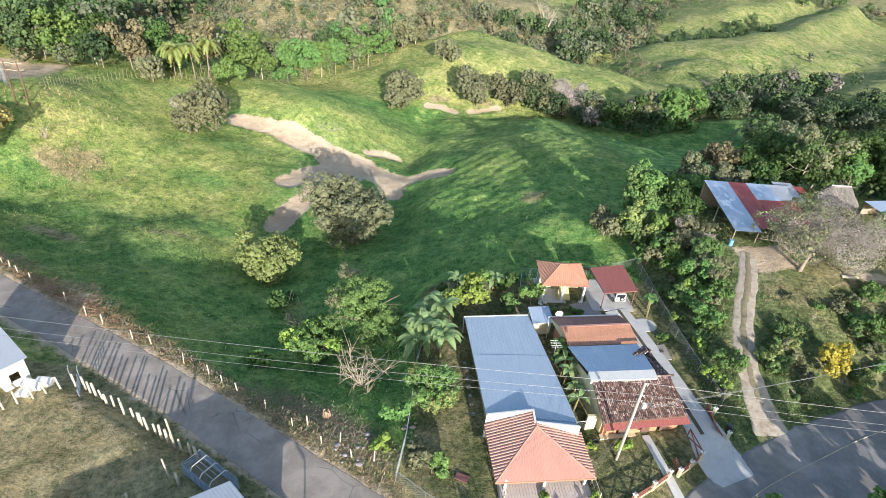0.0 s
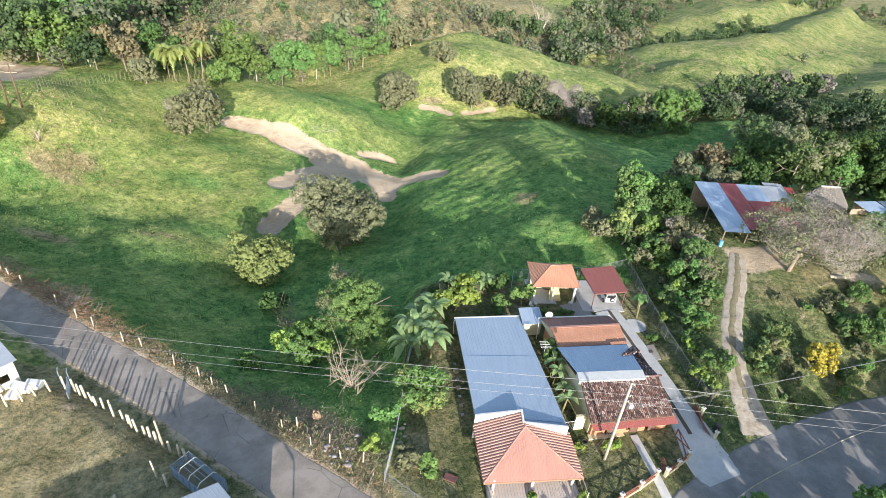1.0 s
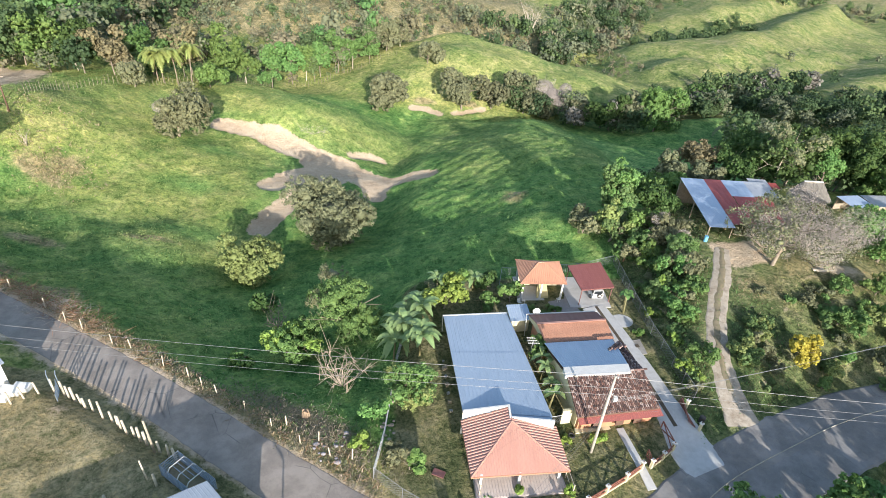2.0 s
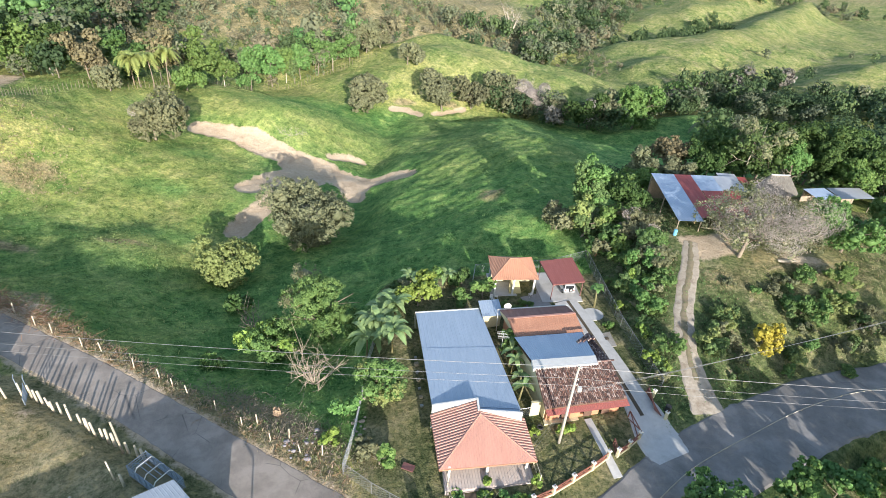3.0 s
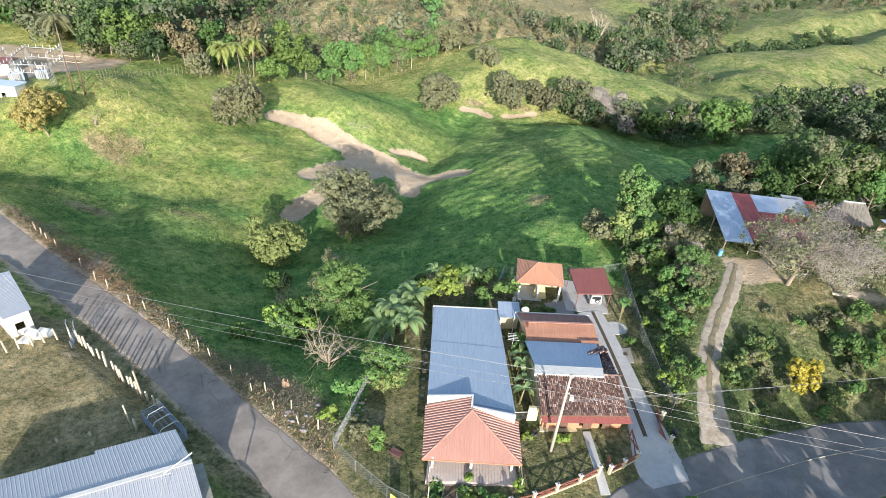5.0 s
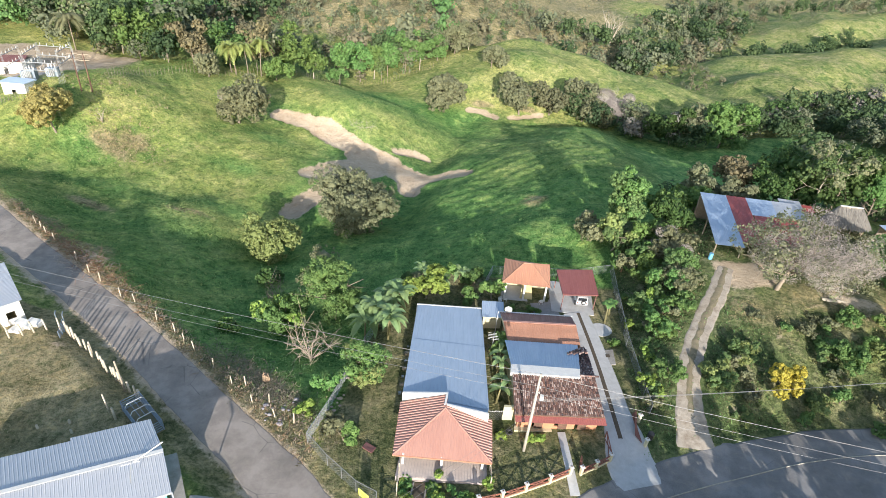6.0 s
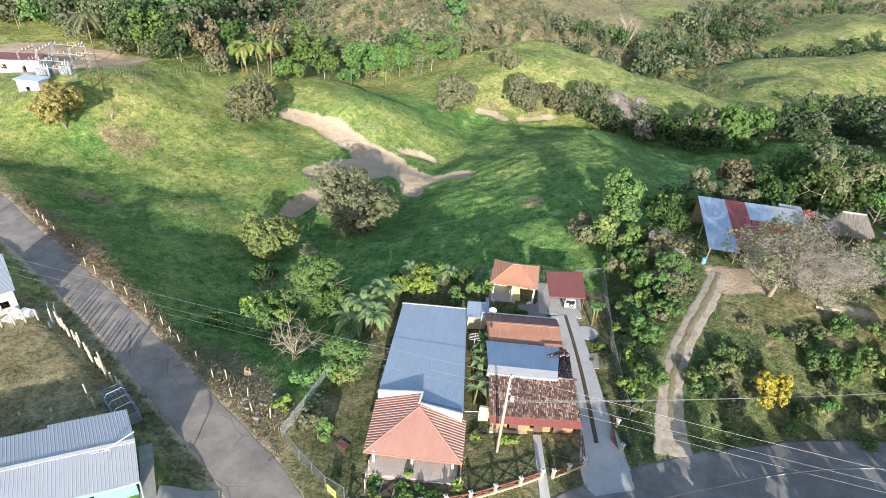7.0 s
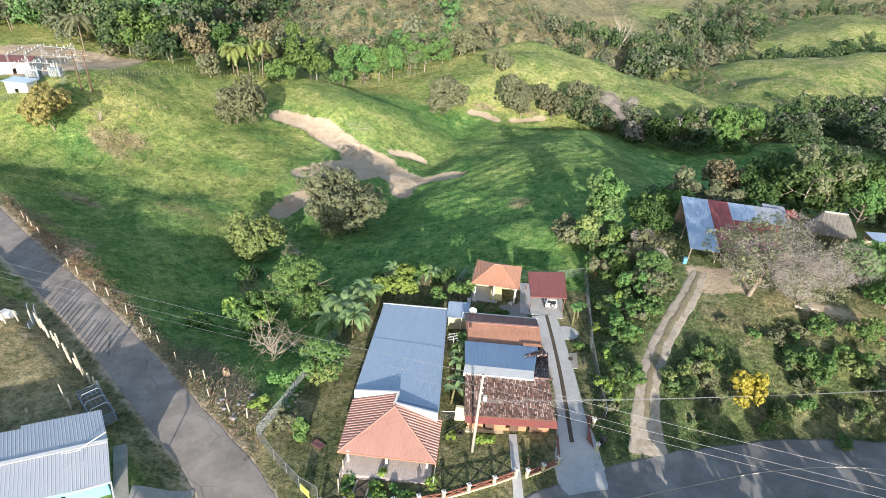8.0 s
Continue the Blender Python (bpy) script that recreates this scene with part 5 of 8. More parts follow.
NORTH_POSTS = [(-58.2, 62.8), (-56.7, 62.0), (-54.9, 60.9), (-52.3, 59.5), (-45.4, 55.5), (-41.5, 53.1), (-38.7, 51.7), (-33.9, 49.3), (-31.5, 48.8), (-26.5, 45.9), (-23.1, 44.5), (-21.3, 43.5), (-19.1, 42.1), (-15.5, 40.0), (-12.1, 37.9), (-10.6, 38.2), (-8.7, 35.9), (-6.9, 36.2), (-5.4, 34.5), (-3.2, 34.2)]
for i, (x, y) in enumerate(NORTH_POSTS):
    fence_post(x, y, rng0.uniform(1.1, 1.6), rng0.uniform(-0.3, 0.1), rng0.uniform(-0.1, 0.15), rng0.uniform(0.06, 0.085), "thin pale stake of the wire fence beside the lane", "lane fence stakes")
for h in (0.45, 0.8, 1.1):
    s = Shape()
    s.tube([(x, y, hz(x, y) + h) for x, y in NORTH_POSTS], 0.006, 4)
    tagged(part("fence_wire", s, M_DARKWOOD), "rusty fence wire along the stakes", "fence wire", "fence wires")


# ---- mesh fences ----
def mesh_fence(points, tall, label):
    f = thing("mesh_fence", label, "fence")
    pts = [Vector((x, y, hz(x, y))) for x, y in points]
    wire, rail = Shape(), Shape()
    for a, b in zip(pts, pts[1:]):
        n = max(1, round((b - a).length / 2.6))
        for i in range(n):
            p = a.lerp(b, i / n)
            s = Shape()
            s.bar((p.x, p.y, p.z - 0.2), (p.x, p.y, p.z + tall), 0.035, 6)
            part("post", s, M_GREYMETAL, f)
        rail.bar(a + Vector((0, 0, tall)), b + Vector((0, 0, tall)), 0.025, 5)
        length = (b - a).length
        m = max(2, int(length / 0.28))
        for i in range(-int(tall / 0.28), m):
            for k in (0, 1):
                u0, u1 = i * 0.28, i * 0.28 + tall
                c0, c1 = max(u0, 0), min(u1, length)
                if c1 - c0 < 0.05:
                    continue
                z0, z1 = (c0 - u0), (c1 - u0)
                if k:
                    z0, z1 = tall - z0, tall - z1
                p, q = a.lerp(b, c0 / length), a.lerp(b, c1 / length)
                wire.bar(p + Vector((0, 0, z0)), q + Vector((0, 0, z1)), 0.009, 3)
    part("top_rail", rail, M_GREYMETAL, f)
    w = part("mesh", wire, M_GREYMETAL, f, "grey wire mesh")
    w["kind"] = "stuff"
    return f


mesh_fence([(7.8, 27.0), (5.6, 27.8), (2.0, 30.0), (-0.9, 32.1), (-0.2, 36.8), (0.1, 41.5), (0.4, 49.0), (1.2, 54.0)], 1.7, "grey chain-link fence on metal posts round the lawn")
mesh_fence([(34.9, 42.0), (34.3, 47.2), (33.8, 53.2), (33.7, 60.2), (33.4, 69.5)], 1.7, "grey chain-link fence on metal posts beside the driveway")
mesh_fence([(33.4, 69.5), (28.0, 68.3), (21.0, 67.6), (15.5, 67.0), (14.2, 60.5)], 1.5, "grey chain-link fence behind the pavilion")
mesh_fence([(17.0, 38.4), (18.8, 38.7)], 1.4, "low wire side gate between the houses")


# ---- street fence of pillars, rails and crosses ----
def pillar(x, y, tall=1.15):
    g = hz(x, y)
    p = thing("fence_pillar", "white-capped cream concrete fence pillar", "fence pillar", "street fence pillars", (x, y, g))
    s = Shape()
    s.box((0, 0, tall / 2 - 0.15), (0.27, 0.27, tall + 0.3), 30)
    part("shaft", s, M_CREAM, p)
    s = Shape()
    s.box((0, 0, tall + 0.05), (0.4, 0.4, 0.1), 30)
    s.box((0, 0, tall + 0.12), (0.26, 0.26, 0.06), 30)
    part("cap", s, M_WHITE, p, "white square cap")
    s = Shape()
    s.box((0, 0, tall + 0.19), (0.1, 0.1, 0.12), 30)
    part("finial", s, M_DARKWOOD, p)
    return p


STREET = [(8.4, 26.2), (10.6, 26.6), (12.8, 27.0), (15.0, 27.6), (17.2, 28.4), (19.4, 29.3), (21.6, 30.5), (23.9, 31.8), (25.9, 33.1), (27.0, 33.35), (28.5, 34.3), (30.0, 35.4)]
for x, y in STREET + [(33.9, 37.9), (33.6, 40.9)]:
    pillar(x, y)
for i, (a, b) in enumerate(zip(STREET, STREET[1:])):
    if i == 8:
        continue
    f = thing("wooden_fence", "red-brown wooden fence with crossed bars on a cream kerb", "fence", "street fence lengths")
    za, zb = hz(*a), hz(*b)
    for h in (0.3, 0.95):
        s = Shape()
        s.beam((*a, za + h), (*b, zb + h), 0.07, 0.1)
        part("rail", s, M_REDWOOD, f)
    for h0, h1 in ((0.3, 0.95), (0.95, 0.3)):
        s = Shape()
        s.beam((*a, za + h0), (*b, zb + h1), 0.05, 0.08)
        part("brace", s, M_REDWOOD, f)
    s = Shape()
    s.beam((*a, za + 0.06), (*b, zb + 0.06), 0.18, 0.3)
    part("kerb", s, M_CREAM, f, "cream painted kerb")


def gate_leaf(a, b, tall, label):
    g = thing("gate", label, "gate")
    za = hz(*a)
    for p, q in (((*a, za + 0.1), (*b, za + 0.1)), ((*a, za + tall), (*b, za + tall)), ((*a, za + 0.1), (*a, za + tall)), ((*b, za + 0.1), (*b, za + tall)), ((*a, za + 0.1), (*b, za + tall)), ((*a, za + tall), (*b, za + 0.1))):
        s = Shape()
        s.beam(p, q, 0.08, 0.1)
        part("gate_bar", s, M_REDWOOD, g)
    return g


gate_leaf((30.0, 35.6), (29.8, 38.2), 1.2, "open red-brown wooden driveway gate leaf")
gate_leaf((26.95, 33.5), (27.0, 34.7), 1.1, "open red-brown wooden footpath gate")
for i in range(5):
    s = Shape()
    u = i * 0.28
    s.beam((33.55 - u * 0.6, 38.2 + u * 0.3, hz(33.5, 38.2) + 0.15 + 0.12 * i), (33.0 + u * 0.3, 41.6 + u * 0.2, hz(33.2, 41.5) + 0.3 + 0.12 * i), 0.14, 0.05)
    tagged(part("board", s, M_REDWOOD), "red-brown board leaning on the fence pillars", "board", "leaning boards")
s = Shape()
s.tube([(34.5, 38.9, hz(34.5, 38.9)), (34.5, 38.9, hz(34.5, 38.9) + 0.9)], [0.3, 0.33], 12)
tagged(part("rubbish_bin", s, M_DARK), "dark bin beside the gate pillar", "bin")


# ---- sign, slab, small things round the blue house ----
sign = thing("notice_board", "yellow-green notice board on two posts by the fence", "sign", at=(6.6, 26.9, hz(6.6, 26.9)))
s = Shape()
s.box((0, 0, 1.05), (1.25, 0.05, 0.95), -28)
board = part("board", s, M_SIGN, sign)
for k, w in enumerate((0.8, 0.9, 0.6)):
    s = Shape()
    s.box((-0.02, -0.035, 1.3 - 0.24 * k), (w, 0.012, 0.08), -28)
    part("text_bar", s, M_DARKWOOD, sign)
for d in (-0.5, 0.5):
    s = Shape()
    s.bar((d * math.cos(radians(28)), -d * math.sin(radians(28)), 0), (d * math.cos(radians(28)), -d * math.sin(radians(28)), 1.5), 0.03)
    part("post", s, M_GREYMETAL, sign)
s = Shape()
s.box((5.5, 32.7, hz(5.5, 32.7) + 0.1), (1.25, 0.75, 0.12), -22)
tagged(part("rusty_plate", s, M_BROWNRED), "rusty red metal plate lying on the lawn", "metal plate")
s = Shape()
for k in range(5):
    s.bar((16.1, 47.4 + 0.28 * k, 3.9), (17.5 - 0.1 * k, 47.5 + 0.28 * k, 3.9), 0.02)
s.bar((16.8, 47.3, 3.9), (16.8, 48.7, 3.9), 0.02)
s.bar((16.8, 48.0, 1.0), (16.8, 48.0, 3.9), 0.025)
tagged(part("antenna", s, M_WHITE), "white comb-shaped television antenna", "antenna")
dish = thing("satellite_dish", "white satellite dish on the roof edge", "satellite dish", at=(18.3, 54.2, 3.3))
s = Shape()
for j in range(14):
    t0, t1 = 2 * math.pi * j / 14, 2 * math.pi * (j + 1) / 14
    for r0, r1 in ((0.0, 0.25), (0.25, 0.5)):
        q = lambda r, t: (r * math.cos(t), -0.25 + 0.45 * r * r, 0.35 + r * math.sin(t))
        s.poly(q(r0, t0), q(r1, t0), q(r1, t1), q(r0, t1))
part("dish", s, M_WHITE, dish)
s = Shape()
s.bar((0, 0, -0.3), (0, -0.1, 0.35), 0.03)
s.bar((0, -0.1, 0.1), (0, -0.75, 0.4), 0.02)
part("mount", s, M_GREYMETAL, dish)
for i in range(7):
    s = Shape()
    y = 40.5 + i * 1.3
    x = 7.55 - 0.09 * (y - 38)
    rr = rng0.uniform(0.2, 0.4)
    s.box((x - 0.35, y, hz(x, y) + rr / 2), (rr * 1.3, rr * 1.1, rr), rng0.uniform(0, 60))
    tagged(part("crate", s, M_WOOD if i % 2 else M_GREYMETAL), "old crate or bucket stored along the house wall", "crate", "clutter along the wall")


# ---- car ----
def car(x, y, turn):
    g = hz(x, y) + 0.08
    c = thing("car", "small white off-road car with a spare wheel at the back", "car", at=(x, y, g))
    c.rotation_euler = (0, 0, radians(turn))
    s = Shape()
    s.prism([(-0.8, -1.8), (0.8, -1.8), (0.8, 1.8), (-0.8, 1.8)], 0.4, 1.0)
    s.prism([(-0.78, 0.5), (0.78, 0.5), (0.74, 1.75), (-0.74, 1.75)], 1.0, [1.08, 1.08, 1.02, 1.02])
    s.prism([(-0.76, -1.78), (0.76, -1.78), (0.76, 0.5), (-0.76, 0.5)], 0.98, 1.1)
    part("body", s, M_CARPAINT, c)
    s = Shape()
    s.prism([(-0.68, -1.7), (0.68, -1.7), (0.68, 0.25), (-0.68, 0.25)], 1.6, 1.66)
    for px, py in ((-0.68, -1.7), (0.68, -1.7), (-0.68, -0.6), (0.68, -0.6)):
        s.beam((px, py, 1.08), (px * 0.98, py + 0.02, 1.62), 0.08, 0.08)
    part("roof", s, M_CARPAINT, c)
    s = Shape()
    s.box((0, -1.76, 1.34), (1.2, 0.02, 0.44))
    part("rear_window", s, M_GLASSDARK, c, "dark rear window")
    for side in (-0.74, 0.74):
        s = Shape()
        s.box((side, -0.7, 1.34), (0.02, 1.8, 0.44))
        part("side_window", s, M_GLASSDARK, c, "dark side window")
    for wx, wy in ((-0.72, -1.15), (0.72, -1.15), (-0.72, 1.15), (0.72, 1.15)):
        w = Shape()
        w.tube([(wx - 0.11, wy, 0.34), (wx + 0.11, wy, 0.34)], 0.34, 16)
        wheel = part("wheel", w, M_DARK, c, "black tyre")
        h = Shape()
        h.tube([(wx - 0.12, wy, 0.34), (wx + 0.12, wy, 0.34)], 0.18, 12)
        part("rim", h, M_GREYMETAL, wheel)
    w = Shape()
    w.tube([(0.15, -1.98, 0.95), (0.15, -1.8, 0.95)], 0.33, 18)
    spare = part("spare_wheel", w, M_DARK, c, "black spare wheel on the rear door")
    h = Shape()
    h.tube([(0.15, -1.995, 0.95), (0.15, -1.8, 0.95)], 0.17, 12)
    part("rim", h, M_WHITE, spare)
    s = Shape()
    s.box((0, -1.84, 0.5), (1.6, 0.14, 0.18))
    part("bumper", s, M_GREYMETAL, c)
    for lx in (-0.66, 0.66):
        s = Shape()
        s.box((lx, -1.81, 0.85), (0.16, 0.04, 0.2))
        part("tail_light", s, M_RED, c, "red tail light")


car(28.4, 62.3, 6)


def plastic_chair(x, y, turn):
    c = thing("chair", "white plastic garden chair by the pavilion", "chair", "garden chairs", (x, y, hz(x, y) + 0.1))
    c.rotation_euler = (0, 0, radians(turn))
    s = Shape()
    s.box((0, 0, 0.44), (0.46, 0.46, 0.05))
    part("seat", s, M_WHITE, c)
    s = Shape()
    s.prism([(-0.23, 0.2), (0.23, 0.2), (0.23, 0.26), (-0.23, 0.26)], 0.44, 0.9)
    part("backrest", s, M_WHITE, c)
    for lx in (-0.2, 0.2):
        for ly in (-0.2, 0.2):
            s = Shape()
            s.bar((lx, ly, 0), (lx * 0.9, ly * 0.9, 0.44), 0.03)
            part("leg", s, M_WHITE, c)


for cx, cy, ct in ((17.2, 59.6, 20), (17.9, 60.0, 80), (22.9, 60.3, 200)):
    plastic_chair(cx, cy, ct)


# ---- barn, hut and sheds behind the track ----
def barn():
    b = thing("barn", "open barn under blue and rust-red metal sheets", "barn")
    up0, up1 = 10.75, 9.15
    y0, y1 = 84.6, 69.8
    z_at = lambda y: up1 + (up0 - up1) * (y - y1) / (y0 - y1)
    xl = lambda y: 46.9 + 0.9 * (y - y1) / (y0 - y1)
    runs = [(0.0, 4.1, M_BLUE2, y1), (4.1, 7.2, M_REDRUST, y1 + 1), (7.2, 11.2, M_BLUE2, 79.3), (11.2, 15.6, M_ZINC, 79.6)]
    for u0, u1, mat, low in runs:
        slope_roof("roof_sheet", b, (xl(low) + u0, low, z_at(low)), (xl(low) + u1, low, z_at(low)), [(xl(y0) + u0, y0, z_at(y0)), (xl(y0) + u1, y0 - 0.05, z_at(y0))], mat, 0.25, 0.012, 0.06, 0.02, 1.0)
    slope_roof("roof_sheet", b, (47.0 + 7.2, 71, z_at(71)), (47.0 + 13, 72, z_at(72)), [(54.9, 79.3, z_at(79.3)), (61.5, 79.5, z_at(79.5))], M_REDRUST, 0.25, 0.012, 0.06, 0.02, 1.0)
    for px, py in ((47.2, 70.2), (50.8, 70.2), (54.5, 71.0), (47.6, 77.3), (47.9, 84.2), (52.5, 84.2), (57.5, 84.2), (63.0, 84.0), (62.8, 79.8), (59.5, 72.4)):
        s = Shape()
        s.tube([(px, py, hz(px, py) - 0.3), (px, py, z_at(py) - 0.05)], 0.09, 7)
        part("post", s, M_WOOD, b)
    s = Shape()
    s.prism([(47.9, 84.3), (63.2, 84.1), (63.2, 84.25), (47.9, 84.45)], 6.0, 9.9)
    part("back_wall", s, M_WOOD, b, "grey board back wall")
    s = Shape()
    s.prism([(51.2, 72.5), (51.3, 72.5), (51.3, 83.5), (51.2, 83.5)], 6.5, 8.3)
    part("side_wall", s, M_YELLOWWOOD, b, "yellowish low plank wall")
    s = Shape()
    s.beam((51, 70.2, 7.9), (56, 69.4, 7.9), 0.12, 0.12)
    part("rail", s, M_WOOD, b)


barn()
s = Shape()
bz = hz(46.6, 69.2)
s.tube([(46.6, 69.2, bz - 0.05), (46.6, 69.2, bz + 0.3), (46.6, 69.2, bz + 0.32), (46.6, 69.2, bz + 0.92)], [0.29, 0.29, 0.3, 0.29], 14)
tagged(part("drum", s, M_DRUM, smooth_faces=False), "light blue plastic drum beside the barn", "drum")


def thatch_hut():
    h = thing("thatched_hut", "round-ended hut with a grey palm-thatch roof", "hut")
    g = hz(70, 82)
    rng = np.random.default_rng(21)
    s = Shape()
    ring = [(70 + 2.9 * math.cos(t) * 1.15, 82 + 2.3 * math.sin(t)) for t in [2 * math.pi * k / 20 for k in range(20)]]
    top = [(68.4 + 3.2 * k / 9, 82.6) for k in range(10)]
    for k in range(20):
        a, b = ring[k], ring[(k + 1) % 20]
        ta = (min(max(a[0], 68.4), 71.6), 82.4, g + 4.6)
        tb = (min(max(b[0], 68.4), 71.6), 82.4, g + 4.6)
        s.poly((*a, g + 2.2), (*b, g + 2.2), tb, ta)
        s.poly((*b, g + 2.05), (*a, g + 2.05), ta, tb)
    part("roof_deck", s, M_THATCH, h)
    n = 2600
    t = rng.random(n) * 2 * math.pi
    v = rng.random(n)
    rx, ry = 3.34 * np.cos(t), 2.3 * np.sin(t)
    bx, by = 70 + rx, 82 + ry
    tx = np.clip(bx, 68.4, 71.6)
    p = np.stack([bx + (tx - bx) * v, by + (82.4 - by) * v, g + 2.2 + 2.4 * v + 0.05], 1)
    down = unit(np.stack([bx - tx, by - 82.4, np.full(n, -2.4)], 1) + rng.normal(size=(n, 3)) * 0.25)
    side = unit(np.cross(down, [0, 0, 1])) * 0.1
    out = np.stack([p, p + side + down * 0.35 + [0, 0, 0.05], p + down * 0.8, p - side + down * 0.35 + [0, 0, 0.05]], 1)
    q = part("thatch", fold_mesh("thatch", out, M_THATCHLEAF), M_THATCHLEAF, h, "weathered grey palm thatch")
    q["kind"] = "stuff"
    for k in range(0, 20, 3):
        s = Shape()
        x, y = 70 + (ring[k][0] - 70) * 0.85, 82 + (ring[k][1] - 82) * 0.85
        s.tube([(x, y, g - 0.2), (x, y, g + 2.4)], 0.08, 6)
        part("post", s, M_WOOD, h)
    s = Shape()
    s.beam((68.3, 82.4, g + 4.65), (71.7, 82.4, g + 4.65), 0.25, 0.12)
    part("ridge_cap", s, M_WHITE, h, "white ridge covering")


thatch_hut()


def small_shed(x, y, w, d, tall, mat, label, turn=0):
    g = hz(x, y)
    r = thing("shed", label, "shed", at=(x, y, g))
    r.rotation_euler = (0, 0, radians(turn))
    slope_roof("roof_sheet", r, (-w / 2, -d / 2, tall - 0.3), (w / 2, -d / 2, tall - 0.3), [(-w / 2, d / 2, tall), (w / 2, d / 2, tall)], mat, 0.28, 0.025, 0.07, 0.02)
    for px in (-w / 2 + 0.2, w / 2 - 0.2):
        for py in (-d / 2 + 0.2, d / 2 - 0.2):
            s = Shape()
            s.tube([(px, py, -0.3), (px, py, tall - 0.15 + 0.3 * py / d)], 0.07, 6)
            part("post", s, M_WOOD, r)
    s = Shape()
    s.prism([(-w / 2 + 0.2, d / 2 - 0.3), (w / 2 - 0.2, d / 2 - 0.3), (w / 2 - 0.2, d / 2 - 0.2), (-w / 2 + 0.2, d / 2 - 0.2)], -0.2, tall - 0.1)
    part("back_wall", s, M_WOOD, r, "grey board wall")


small_shed(65.2, 85.5, 2.6, 2.0, 2.6, M_REDRUST, "small shed with a rusty red roof")
small_shed(77.5, 80.5, 4.6, 4.0, 2.8, M_BLUE2, "small shed with a blue metal roof", 10)
small_shed(86, 84, 7, 4.0, 2.9, M_ZINC, "long shed with a rusty zinc roof", 5)
small_shed(62.8, 85.8, 3.4, 2.6, 3.2, M_ZINC, "small annex with a pale zinc roof", -5)
lz = hz(60.6, 61.4)
s = Shape()
s.tube([(58.6, 61.4, lz + 0.15), (60.6, 61.3, lz + 0.25), (62.4, 61.0, lz + 0.2)], [0.3, 0.28, 0.22], 9)
tagged(part("log", s, M_PALEBARK), "pale barkless log lying on bare earth", "log")
for k in range(26):
    x, y = 62 + rng0.uniform(-1, 7), 60.3 + rng0.uniform(-2.4, 2.2)
    s = Shape()
    z = hz(x, y)
    a = rng0.uniform(0, 3.1)
    s.tube([(x, y, z + 0.1), (x + math.cos(a) * 1.1, y + math.sin(a) * 1.1, z + rng0.uniform(0.1, 0.3))], [0.08, 0.05], 5)
    tagged(part("cut_branch", s, M_BROWNBARK), "reddish cut branch on bare earth", "branch", "cut branches")
for x, y, w, d, h, m in ((40.2, 71.0, 1.6, 1.2, 0.7, M_WHITE), (41.6, 71.3, 1.2, 1.0, 0.6, M_BROWNRED), (43.4, 70.9, 2.2, 1.0, 0.5, M_WHITE), (42.4, 72.0, 1.4, 0.8, 0.9, M_BLUE2)):
    s = Shape()
    z = hz(x, y)
    s.prism([(x - w / 2, y - d / 2), (x + w / 2, y - d / 2), (x + w / 2 - 0.1, y + d / 2), (x - w / 2 + 0.2, y + d / 2)], z - 0.1, [z + h, z + h * 0.8, z + h * 0.6, z + h * 0.9])
    tagged(part("scrap_heap", s, m), "old sheet and scrap lying among the bushes", "scrap", "scrap among the bushes")


